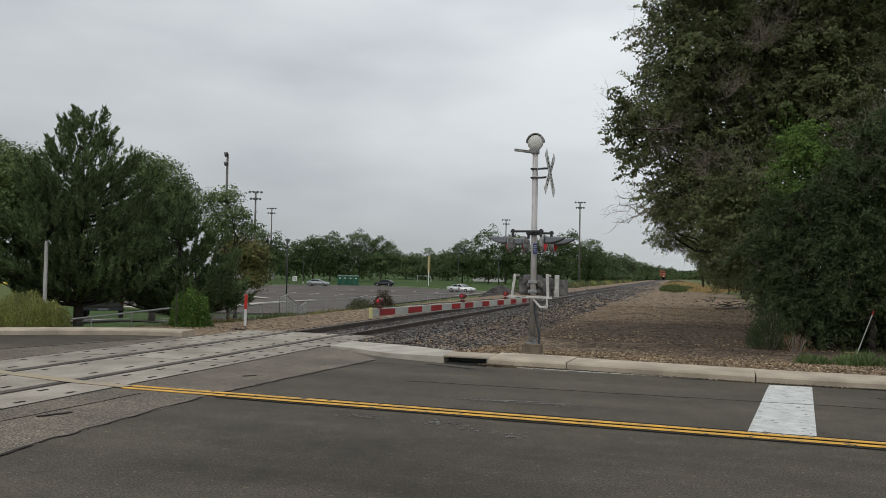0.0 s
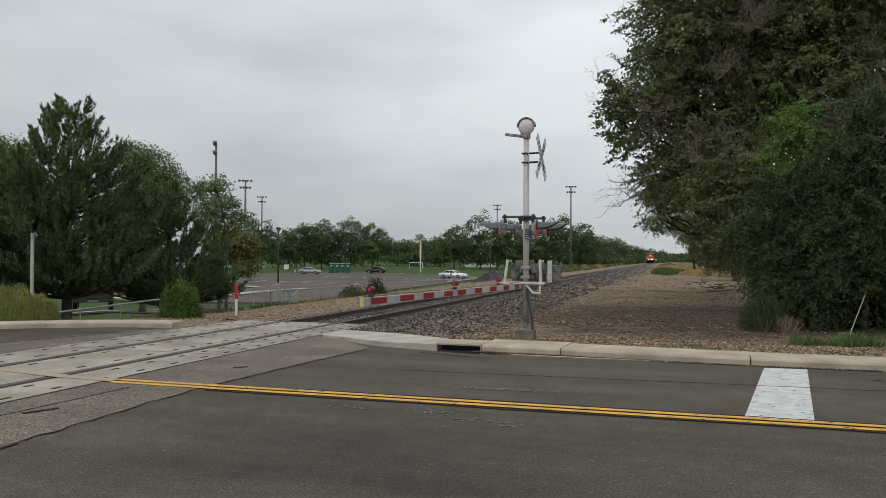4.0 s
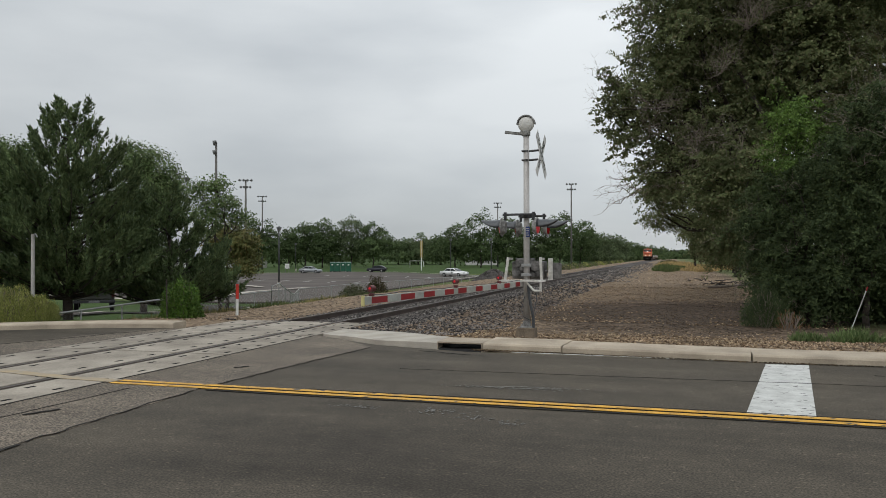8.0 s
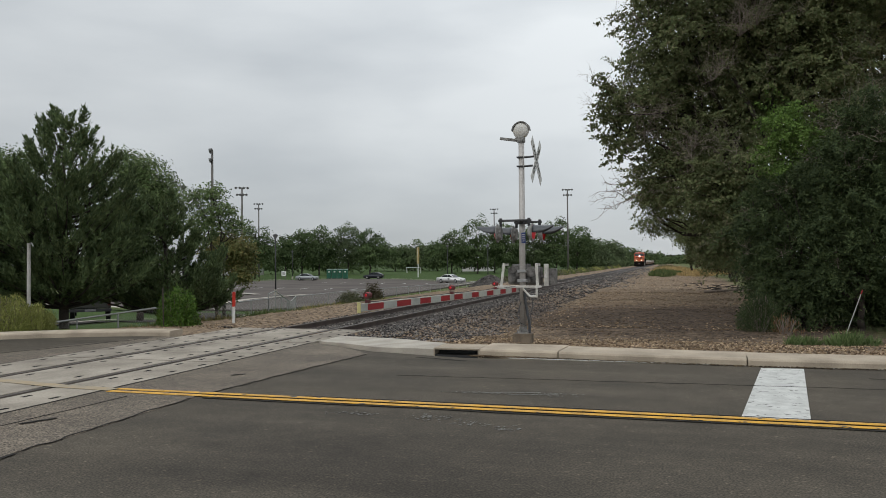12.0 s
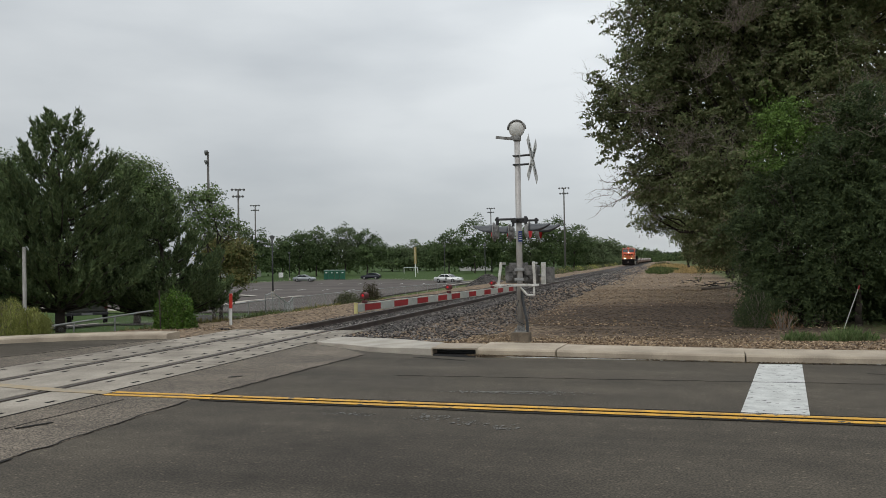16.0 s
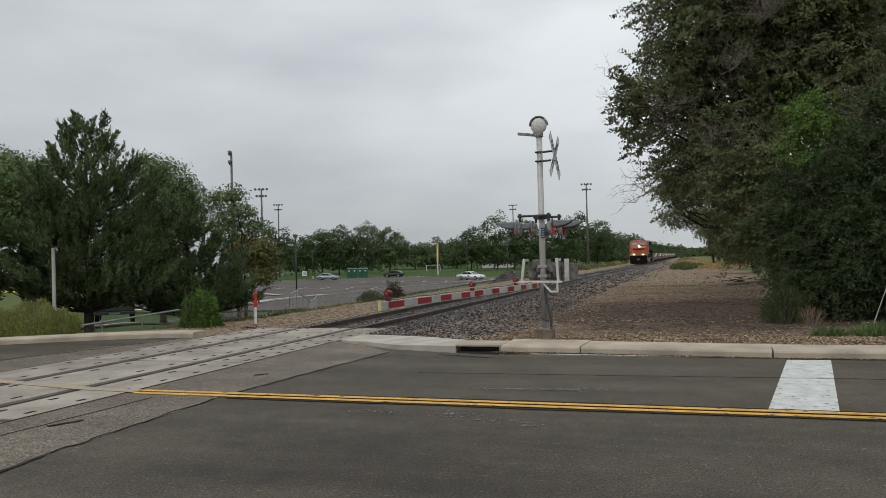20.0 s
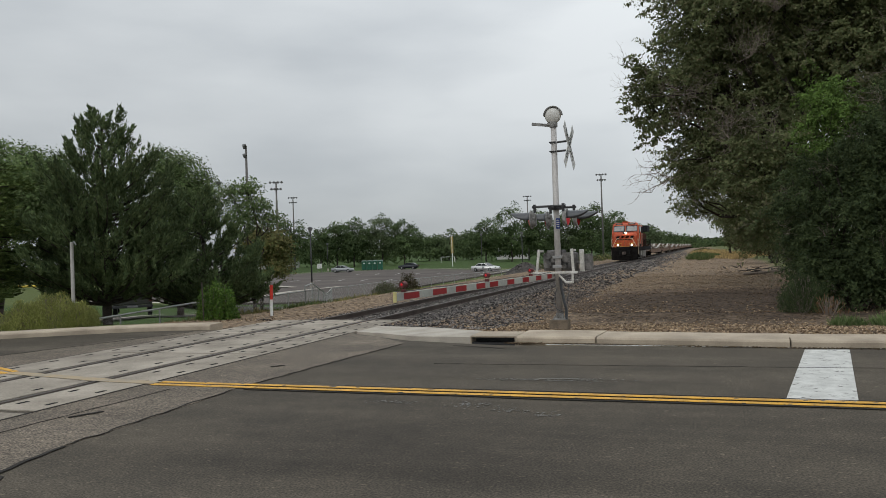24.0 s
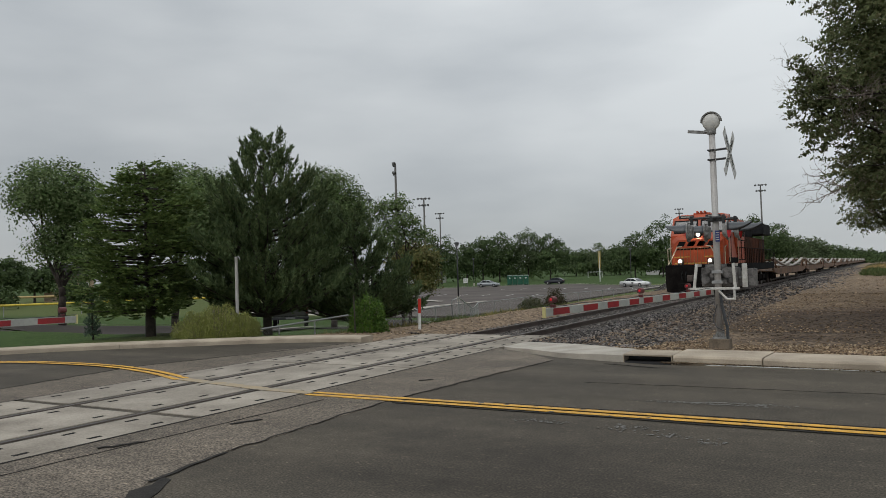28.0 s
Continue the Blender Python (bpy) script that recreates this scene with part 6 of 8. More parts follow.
    pipe(bm, [(0.2, -0.06, 1.1), (0.22, -0.06, 0.8), (0.17, -0.06, 0.62), (0.20, -0.06, 0.5)], 0.008, 6)
    part("conduit", bm, M["hood_grey"], s, "grey cable conduit")
    bm = fresh()
    pipe(bm, [(-0.03, 0.075, 4.2), (-0.02, 0.09, 3.0), (0.0, 0.09, 1.7)], 0.012, 6)
    part("cable", bm, M["black"], s)
    inv = m.inverted()
    gate_arm(s, (-0.06, -0.24, 1.15), inv @ Vector(tip), REDS, (0.965, 0.52, 0.2), True)
    return s


M["sign_white"] = material("sign_white", (0.72, 0.72, 0.70), 0.5, dark=(0.6, 0.6, 0.58), bump=0.02)
signal = crossing_signal(pose(5.915, 18.45, -0.06, 0, 0, 0), (4.8, 12.3, 1.05), "railway crossing signal with bell, crossbuck, red lights and lowered striped gate")

# ---- the train ----
M["loco_dark"] = material("loco_dark", (0.017, 0.017, 0.018), 0.75, dark=(0.007, 0.007, 0.008), scale=1.5, grain=20, bump=0.05, spec=0.02)
M["loco_under"] = material("loco_under", (0.020, 0.018, 0.016), 0.95, dark=(0.007, 0.006, 0.006), scale=2, grain=15, bump=0.1, spec=0.02)
# orange hood side: grime and the dim side's shade both darken this colour
M["loco_grime_shade"] = material("loco_grime_shade", (0.10, 0.032, 0.016), 0.7, dark=(0.022, 0.016, 0.013), scale=0.8, grain=9, bump=0.06, spec=0.02)
M["loco_yellow"] = material("loco_yellow", (0.62, 0.40, 0.06), 0.5, bump=0)
M["rail_dim"] = material("rail_dim", (0.20, 0.10, 0.04), 0.6, bump=0)
M["loco_grey"] = material("loco_grey", (0.03, 0.031, 0.033), 0.7, dark=(0.015, 0.015, 0.016), scale=2, grain=20, spec=0.02)
M["loco_plate"] = material("loco_plate", (0.24, 0.225, 0.20), 0.8, dark=(0.12, 0.11, 0.10), scale=2, grain=20)
M["rail_white"] = material("rail_white", (0.55, 0.47, 0.34), 0.5, bump=0)
M["headlight"] = material("headlight", (0.9, 0.85, 0.75), 0.2, bump=0, emit=(1.0, 0.85, 0.66, 60.0))
M["lens_off"] = material("lens_off", (0.10, 0.06, 0.05), 0.25, bump=0)
M["glass_dark"] = material("glass_dark", (0.03, 0.035, 0.04), 0.08, dark=(0.025, 0.03, 0.035), bump=0)
M["car_brown"] = material("car_brown", (0.19, 0.095, 0.045), 0.8, dark=(0.06, 0.036, 0.022), scale=1.2, grain=14, spread=0.15)
M["load_pale"] = material("load_pale", (0.44, 0.42, 0.37), 0.8, dark=(0.20, 0.18, 0.155), scale=1.2, grain=14, spread=0.12)


def bogie(owner, y, mat, wheels=3, half=1.85):
    bm = fresh()
    for x in (-1.05, 1.05):
        box(bm, x - 0.09, x + 0.09, y - half - 0.35, y + half + 0.35, 0.45, 0.80, 0.04)
        for k in range(wheels):
            w = y + half * (2 * k / (wheels - 1) - 1)
            box(bm, x - 0.14, x + 0.14, w - 0.2, w + 0.2, 0.32, 0.72, 0.05)
    box(bm, -1.0, 1.0, y - 0.3, y + 0.3, 0.4, 0.9, 0.03)
    frame_part = part("bogie", bm, mat, owner)
    for k in range(wheels):
        w = y + half * (2 * k / (wheels - 1) - 1)
        bm = fresh()
        tube(bm, (-0.75, w, 0.52), (0.75, w, 0.52), 0.08, sides=10)
        for x in (-0.753, 0.753):
            tube(bm, (x - 0.065, w, 0.52), (x + 0.065, w, 0.52), 0.51, sides=24)
        part("wheelset", bm, M["rail_steel"], frame_part)


def locomotive():
    s = thing("locomotive", pose(0, 0, 0), "orange and black diesel freight locomotive with lit headlights", "locomotive")
    # underframe and pilot
    bm = fresh()
    box(bm, -1.5, 1.5, 0.75, 22.2, 1.15, 1.62, 0.03)
    part("underframe", bm, M["loco_dark"], s)
    bm = fresh()
    extrude_outline(bm, [(-1.45, 0.18), (-0.9, 0.10), (0.9, 0.10), (1.45, 0.18), (1.5, 0.75), (1.5, 1.5), (-1.5, 1.5), (-1.5, 0.75)], 0.12, pose(0, 0.72, 0))
    box(bm, -0.75, 0.75, 0.25, 0.75, 0.12, 0.62, 0.08)
    pilot = part("pilot", bm, M["loco_under"], s, "dark snowplough pilot")
    for x in (-0.6, -0.4, 0.4, 0.6):
        bm = fresh()
        pipe(bm, [(x, 0.66, 1.25), (x, 0.48, 1.05), (x * 0.95, 0.45, 0.8)], 0.03, 6)
        part("air_hose", bm, M["rubber"], pilot)
    bm = fresh()
    box(bm, -0.16, 0.16, 0.05, 0.8, 0.75, 1.05, 0.04)
    box(bm, -0.2, 0.08, -0.12, 0.12, 0.73, 1.07, 0.05)
    part("coupler", bm, M["rail_steel"], pilot)
    for x in (-1.32, 1.32):
        for k in range(4):
            bm = fresh()
            box(bm, x - 0.2, x + 0.2, 0.95, 1.35, 0.35 + 0.3 * k, 0.39 + 0.3 * k, 0.005)
            part("step", bm, M["loco_under"], s)
    # nose and cab
    bm = fresh()
    rings = []
    for y, w, z0, z1 in ((1.55, 1.18, 1.62, 2.98), (1.72, 1.34, 1.62, 3.16), (2.6, 1.36, 1.62, 3.25)):
        rings.append([bm.verts.new(v) for v in ((-w, y, z0), (-w, y, z1 - 0.22), (-w + 0.22, y, z1), (w - 0.22, y, z1), (w, y, z1 - 0.22), (w, y, z0))])
    for r0, r1 in zip(rings, rings[1:]):
        for i in range(6):
            bm.faces.new((r0[i], r1[i], r1[(i + 1) % 6], r0[(i + 1) % 6]))
    bm.faces.new(rings[0][::-1])
    bm.faces.new(rings[-1])
    bmesh.ops.recalc_face_normals(bm, faces=bm.faces)
    nose = part("nose", bm, M["orange"], s, "orange nose")
    bm = fresh()
    prof = [(2.35, 1.62), (2.35, 3.25), (2.72, 4.22), (3.0, 4.42), (5.3, 4.47), (5.3, 1.62)]
    front = [[bm.verts.new((x * (1.0 if z < 4.0 else (0.95 if z < 4.4 else 0.78)), y, z)) for y, z in prof] for x in (-1.52, 1.52)]
    bm.faces.new(front[0])
    bm.faces.new(front[1][::-1])
    for i in range(6):
        j = (i + 1) % 6
        bm.faces.new((front[0][i], front[0][j], front[1][j], front[1][i]))
    bmesh.ops.recalc_face_normals(bm, faces=bm.faces)
    cab = part("cab", bm, M["orange"], s, "orange cab")
    slope = math.degrees(math.atan2(0.37, 0.97))
    for x0, x1 in ((-1.30, -0.13), (0.13, 1.30)):
        bm = fresh()
        box(bm, x0 - 0.06, x1 + 0.06, -0.012, 0.03, -0.40, 0.38, 0.02, pose(0, 2.525, 3.74, -slope, 0, 0))
        frm = part("window_frame", bm, M["loco_dark"], cab)
        bm = fresh()
        box(bm, x0, x1, -0.025, 0.02, -0.33, 0.31, 0.02, pose(0, 2.525, 3.74, -slope, 0, 0))
        part("window_pane", bm, M["glass_dark"], frm, "dark cab windscreen")
        bm = fresh()
        tube(bm, ((x0 + x1) / 2, 2.42, 3.46), ((x0 + x1) / 2 + 0.25, 2.56, 3.98), 0.012, sides=5)
        part("wiper", bm, M["black"], frm)
    for x in (-1.525, 1.525):
        bm = fresh()
        box(bm, x - 0.02, x + 0.02, 3.3, 4.1, 3.35, 4.0, 0.015)
        box(bm, x - 0.02, x + 0.02, 4.2, 4.9, 3.35, 4.0, 0.015)
        part("side_window", bm, M["glass_dark"], cab)
    bm = fresh()
    box(bm, -0.45, 0.45, 3.3, 4.2, 4.40, 4.53, 0.04)
    for x in (-0.2, 0.0, 0.2):
        tube(bm, (x, 3.5, 4.57), (x, 3.1, 4.57), 0.035, 0.06, 10)
    part("roof_gear", bm, M["orange"], cab, "horns and roof boxes")
    bm = fresh()
    bm.free()
    for x in (-0.72, 0.72):
        bm = fresh()
        box(bm, x - 0.40, x + 0.40, 2.68, 2.95, 4.21, 4.37, 0.02)
        board = part("number_board", bm, M["glass_dark"], cab, "dark number board over the windscreen")
        bm = fresh()
        box(bm, x - 0.27, x + 0.27, 2.672, 2.685, 4.26, 4.33)
        part("number_bar", bm, M["load_pale"], board)
    # stripes and plain badge shapes on the nose
    bm = fresh()
    box(bm, -1.19, 1.19, 1.542, 1.56, 2.02, 2.07)
    box(bm, -1.19, 1.19, 1.542, 1.56, 1.66, 1.72)
    part("nose_stripe", bm, M["loco_yellow"], nose, "yellow stripes")
    bm = fresh()
    for k in range(4):
        x = -0.80 + 0.53 * k
        extrude_outline(bm, [(x - 0.25, 2.62), (x + 0.12, 2.62), (x + 0.27, 2.88), (x - 0.10, 2.88)], 0.014, pose(0, 1.542, 0))
    extrude_outline(bm, [(-1.15, 2.42), (0.5, 2.42), (1.15, 2.54), (-0.9, 2.54)], 0.014, pose(0, 1.542, 0))
    part("nose_badge", bm, M["loco_dark"], nose, "plain black badge bars")
    bm = fresh()
    box(bm, -0.38, 0.38, 1.535, 1.56, 1.75, 2.9, 0.008)
    part("nose_door", bm, M["orange"], nose)
    # lights
    bm = fresh()
    box(bm, -0.24, 0.24, 1.62, 2.3, 3.06, 3.40, 0.05)
    lh = part("headlight_case", bm, M["loco_dark"], nose)
    for x, mat in ((-0.105, "lens_off"), (0.105, "headlight")):
        bm = fresh()
        tube(bm, (x, 1.56, 3.24), (x, 1.66, 3.24), 0.092, sides=16)
        part("headlight", bm, M[mat], lh, "bright headlight" if mat == "headlight" else "unlit headlight")
    for x in (-0.775, 0.775):
        bm = fresh()
        tube(bm, (x, 0.98, 1.82), (x, 1.12, 1.82), 0.088, sides=16)
        part("ditch_light", bm, M["headlight"], s, "bright ditch light")
        bm = fresh()
        box(bm, x - 0.15, x + 0.15, 1.06, 1.35, 1.60, 1.96, 0.03)
        part("ditch_light_case", bm, M["loco_dark"], s)
    # hand rails
    for side in (-1, 1):
        bm = fresh()
        pipe(bm, [(side * 1.52, 0.82, 0.75), (side * 1.5, 0.82, 1.35), (side * 0.86, 0.86, 2.58), (side * 0.62, 0.86, 2.6)], 0.03, 6)
        pipe(bm, [(side * 1.5, 1.4, 1.0), (side * 1.5, 1.4, 2.5), (side * 1.42, 2.3, 2.6)], 0.022, 6)
        part("front_handrail", bm, M["rail_white"], s, "white handrail")
        bm = fresh()
        pipe(bm, [(side * 1.5, 5.4, 2.55), (side * 1.5, 21.9, 2.55)], 0.02, 6)
        for k in range(23):
            y = 5.4 + 0.75 * k
            tube(bm, (side * 1.5, y, 1.6), (side * 1.5, y, 2.55), 0.018, sides=6)
        part("side_handrail", bm, M["loco_dark"], s)
    bm = fresh()
    for k in range(9):
        x = -0.72 + 0.18 * k
        tube(bm, (x, 0.88, 1.55), (x, 0.88, 2.5), 0.016, sides=6)
    pipe(bm, [(-0.75, 0.88, 2.5), (0.75, 0.88, 2.5)], 0.02, 6)
    part("end_handrail", bm, M["rail_dim"], s)
    # long hood
    bm = fresh()
    box(bm, -0.98, 0.98, 5.3, 21.2, 1.62, 3.35, 0.04)
    hood = part("long_hood", bm, M["loco_grime_shade"], s, "grimy orange hood side with its shade painted dark")
    bm = fresh()
    box(bm, -1.0, 1.0, 5.3, 15.2, 3.35, 4.35, 0.1)
    part("hood_top", bm, M["loco_dark"], hood, "black hood roof")
    bm = fresh()
    box(bm, -1.45, 1.45, 17.0, 21.0, 3.62, 4.40, 0.08)
    part("radiator_wing", bm, M["loco_grey"], hood)
    bm = fresh()
    box(bm, -1.5, 1.5, 5.35, 8.2, 1.62, 4.2, 0.05)
    part("air_cabinet", bm, M["orange"], hood)
    # door seams, grilles and grab irons on the cab and hood sides
    for side in (-1, 1):
        for y0, y1, z0, z1 in ((2.75, 3.2, 1.75, 3.9), (5.6, 6.7, 1.8, 3.0), (6.9, 8.0, 1.8, 3.0)):
            bm = fresh()
            x = side * (1.528 if y0 < 5 else 1.508)
            for a, b, c, d in ((y0, y1, z0, z0 + 0.05), (y0, y1, z1 - 0.05, z1), (y0, y0 + 0.05, z0, z1), (y1 - 0.05, y1, z0, z1)):
                box(bm, x - 0.012, x + 0.012, a, b, c, d)
            part("door_seam", bm, M["loco_dark"], hood if y0 > 5 else cab)
        bm = fresh()
        box(bm, side * 1.51 - 0.015, side * 1.51 + 0.015, 5.7, 7.9, 3.2, 4.0, 0.01)
        part("side_grille", bm, M["loco_dark"], hood, "black intake grille")
        bm = fresh()
        box(bm, side * 1.53 - 0.012, side * 1.53 + 0.012, 2.4, 5.25, 1.64, 1.95)
        part("cab_skirt", bm, M["loco_dark"], cab)
        bm = fresh()
        box(bm, side * 1.445 - 0.012, side * 1.445 + 0.012, 17.3, 20.7, 3.7, 4.3)
        part("radiator_screen", bm, M["loco_grey"], hood, "grey radiator screen")
        for y in (2.42, 5.2):
            bm = fresh()
            pipe(bm, [(side * 1.53, y, 1.7), (side * 1.58, y, 1.75), (side * 1.58, y, 3.1), (side * 1.53, y, 3.15)], 0.02, 6)
            part("grab_iron", bm, M["rail_white"], cab)
    bm = fresh()
    box(bm, -0.5, 0.5, 10.5, 12.0, 4.35, 4.62, 0.06)
    part("exhaust_stack", bm, M["loco_dark"], hood)
    for k in range(9):
        for x in (-0.985, 0.985):
            bm = fresh()
            box(bm, x - 0.01, x + 0.01, 8.6 + 1.35 * k, 9.75 + 1.35 * k, 1.8, 3.2, 0.01)
            part("hood_door", bm, M["loco_grime_shade"], hood)
    bm = fresh()
    box(bm, -1.4, 1.4, 8.6, 14.0, 0.35, 1.15, 0.12)
    part("fuel_tank", bm, M["loco_plate"], s, "dusty grey fuel tank")
    for x in (-1.3, 1.3):
        bm = fresh()
        box(bm, x - 0.12, x + 0.12, 5.4, 7.2, 0.55, 1.15, 0.04)
        part("battery_box", bm, M["loco_plate"], s, "pale grey side box")
    bogie(s, 4.6, M["loco_under"])
    bogie(s, 18.2, M["loco_under"])
    return s


CAR = 28.6


def flat_wagon():
    """A low wagon with brown sills that carries pale sagging beams on end trestles."""
    s = thing("flat_wagon", pose(0, 0, 0), "rust-brown low wagon carrying pale sagging beams", "rail wagon", "wagons of the freight train")
    ln = CAR - 0.7
    for x in (-1.36, 1.36):
        bm = fresh()
        extrude_outline(bm, [(0.4, 0.85), (0.4, 1.12), (ln - 0.4, 1.12), (ln - 0.4, 0.85), (ln - 3.6, 0.62), (3.6, 0.62)], 0.12, pose(x, 0, 0) @ Matrix(((0, 1, 0, 0), (1, 0, 0, 0), (0, 0, 1, 0), (0, 0, 0, 1))))
        part("side_sill", bm, M["car_brown"], s)
    bm = fresh()
    box(bm, -1.3, 1.3, 0.4, ln - 0.4, 0.86, 0.96, 0.01)
    box(bm, -0.25, 0.25, -0.15, ln + 0.15, 0.75, 0.95, 0.02)
    part("deck", bm, M["car_brown"], s)
    for y in (1.0, ln - 1.0):
        bm = fresh()
        for x in (-1.25, 1.25):
            sign = 1 if y < 5 else -1
            tube(bm, (x, y - 0.4 * sign, 1.05), (x, y + 0.9 * sign, 1.82), 0.06, sides=8)
            tube(bm, (x, y + 2.4 * sign, 1.05), (x, y + 0.9 * sign, 1.82), 0.06, sides=8)
        box(bm, -1.3, 1.3, y + 0.82 * (1 if y < 5 else -1), y + 0.98 * (1 if y < 5 else -1), 1.72, 1.84, 0.01)
        part("trestle", bm, M["car_brown"], s)
    for x in (-1.2, -0.3, 0.3, 1.2):
        bm = fresh()
        k = 14
        low, high = [], []
        for i in range(k + 1):
            t = i / k
            y, z = 1.6 + (ln - 3.2) * t, 1.22 + 0.70 * (2 * t - 1) ** 2
            low.append([bm.verts.new((x + w, y, z)) for w in (-0.13, 0.13)])
            high.append([bm.verts.new((x + w, y, z + 0.11)) for w in (-0.13, 0.13)])
        for i in range(k):
            bm.faces.new((low[i][0], low[i][1], low[i + 1][1], low[i + 1][0]))
            bm.faces.new((high[i][0], high[i + 1][0], high[i + 1][1], high[i][1]))
            bm.faces.new((low[i][0], low[i + 1][0], high[i + 1][0], high[i][0]))
            bm.faces.new((low[i][1], high[i][1], high[i + 1][1], low[i + 1][1]))
        bm.faces.new((low[0][0], high[0][0], high[0][1], low[0][1]))
        bm.faces.new((low[k][0], low[k][1], high[k][1], high[k][0]))
        bmesh.ops.recalc_face_normals(bm, faces=bm.faces)
        part("sagging_beam", bm, M["load_pale"], s, "pale sagging beam")
    bogie(s, 2.2, M["loco_under"], 2, 0.9)
    bogie(s, ln - 2.2, M["loco_under"], 2, 0.9)
    return s


loco = locomotive()
wagons = [flat_wagon()]
for _ in range(13):
    wagons.append(copy_thing(wagons[0], pose(0, 0, 0)))

# ---- the car park, drive and park beyond the line ----
LOT_Z = -1.70
sheet("car_park", [(-20.2, 53), (-18.2, 58), (-18.8, 66), (-19.6, 80), (-20.7, 106), (-21.5, 130), (-30, 137), (-46, 154), (-56, 159), (-70, 147), (-76, 120), (-60, 84), (-46, 64), (-38, 57), (-27, 52)], LOT_Z, M["asphalt_lot"], "faded grey asphalt car park with pale bay lines", 0.12, "car park")


def ribbon(name, near, far, lift, mat, label, category="road", kind="structure", rows=10):
    """A road draped over the land between two edges."""
    a, b = curve_points(near, 8), curve_points(far, 8)
    bm = fresh()
    rings = []
    for p, q in zip(a, b):
        ring = []
        for i in range(rows + 1):
            v = p.lerp(q, i / rows)
            ring.append(bm.verts.new((v.x, v.y, ground_z(v.x, v.y) + lift)))
        rings.append(ring)
    for r0, r1 in zip(rings, rings[1:]):
        for i in range(rows):
            bm.faces.new((r0[i], r1[i], r1[i + 1], r0[i + 1]))
    bmesh.ops.recalc_face_normals(bm, faces=bm.faces)
    return tagged(part(name, bm, mat, smooth=True), label, category, kind=kind)


ribbon("park_drive", [(-46, 12), (-28, 16.5), (-19.5, 20.5), (-15.6, 27.0), (-15.0, 36), (-18.5, 49)], [(-52, 20), (-36, 25.5), (-26.5, 29.5), (-22.5, 35), (-21.5, 42), (-25, 51)], 0.05, M["asphalt_drive"], "grey asphalt drive curving to the car park")
ribbon("drive_kerb", [(-46, 11.8), (-28, 16.2), (-19.3, 20.2), (-15.35, 27.0), (-14.75, 36), (-18.2, 48)], [(-46, 12.05), (-28, 16.5), (-19.55, 20.45), (-15.6, 27.0), (-15.0, 36), (-18.45, 48)], 0.14, M["concrete"], "pale concrete kerb of the drive", "kerb", rows=2)
ribbon("drive_kerb", [(-52, 20), (-36, 25.5), (-26.5, 29.5), (-22.5, 35), (-21.5, 42), (-25, 51)], [(-52.2, 20.3), (-36.2, 25.8), (-26.75, 29.7), (-22.75, 35), (-21.75, 42.2), (-25.2, 51.2)], 0.14, M["concrete"], "pale concrete kerb of the drive", "kerb", rows=2)
for pts in ([(-20.9, 104), (-21.7, 130.2), (-30.1, 137.3), (-46.2, 154.4), (-56, 159.4), (-70.2, 147.4), (-76.2, 120)], [(-27.0, 58), (-29.0, 66), (-28.4, 76)], [(-34, 76), (-40, 81), (-46, 84)], [(-24, 47.5), (-31, 52), (-44, 56)]):
    stripe("lot_kerb", [Vector(p) for p in pts], 0.9 if pts[0][1] < 100 else 0.4, LOT_Z + 0.12, M["concrete"], "pale concrete kerb of the car park")
for k in range(7):
    x, y = -30 - 4.2 * k, 92 + 1.2 * k
    stripe("bay_line", [Vector((x, y)), Vector((x - 1.2, y + 5))], 0.14, LOT_Z + 0.006, M["white_paint"], "pale painted bay line")
    stripe("bay_line", [Vector((x + 6, y + 24)), Vector((x + 4.8, y + 29))], 0.14, LOT_Z + 0.006, M["white_paint"], "pale painted bay line")


def light_pole(m, height, label, arms=2, lamps=4, name="floodlight_pole", mat="pole_dark"):
    s = thing(name, m, label, "light pole", "floodlight poles")
    bm = fresh()
    tube(bm, (0, 0, -0.3), (0, 0, height), 0.26, 0.15, 12)
    part("pole", bm, M[mat], s, smooth=True)
    for a in range(arms):
        z = height - 0.08 - 1.35 * a
        half = 1.25 - 0.25 * a
        bm = fresh()
        box(bm, -half, half, -0.06, 0.06, z - 0.05, z + 0.05, 0.01)
        bar = part("crossarm", bm, M[mat], s)
        for k in range(lamps):
            x = -half + 0.1 + (2 * half - 0.2) * k / (lamps - 1)
            bm = fresh()
            tube(bm, (x, -0.42, z - 0.10), (x, 0.02, z + 0.10), 0.25, 0.12, 10)
            tube(bm, (x, 0.0, z), (x, 0.0, z + 0.14), 0.04, sides=6)
            part("floodlight", bm, M["lamp_grey"], bar)
    return s


M["pole_dark"] = material("pole_dark", (0.14, 0.13, 0.12), 0.8, dark=(0.09, 0.085, 0.08), scale=1, grain=12)
M["lamp_grey"] = material("lamp_grey", (0.2, 0.2, 0.2), 0.6, dark=(0.12, 0.12, 0.12))
for x, y, top, turn, arms in ((-54.5, 98.6, 18.3, -57, 2), (-72.3, 135.8, 17.0, 25, 2), (-15.6, 196.1, 20.1, 10, 2), (-103.0, 195.0, 19.0, 20, 2), (-46.9, 250.5, 19.6, 15, 2)):
    z = ground_z(x, y)
    light_pole(pose(x, y, z, 0, 0, turn), top - z, "tall weathered floodlight pole with two lamp arms", arms)


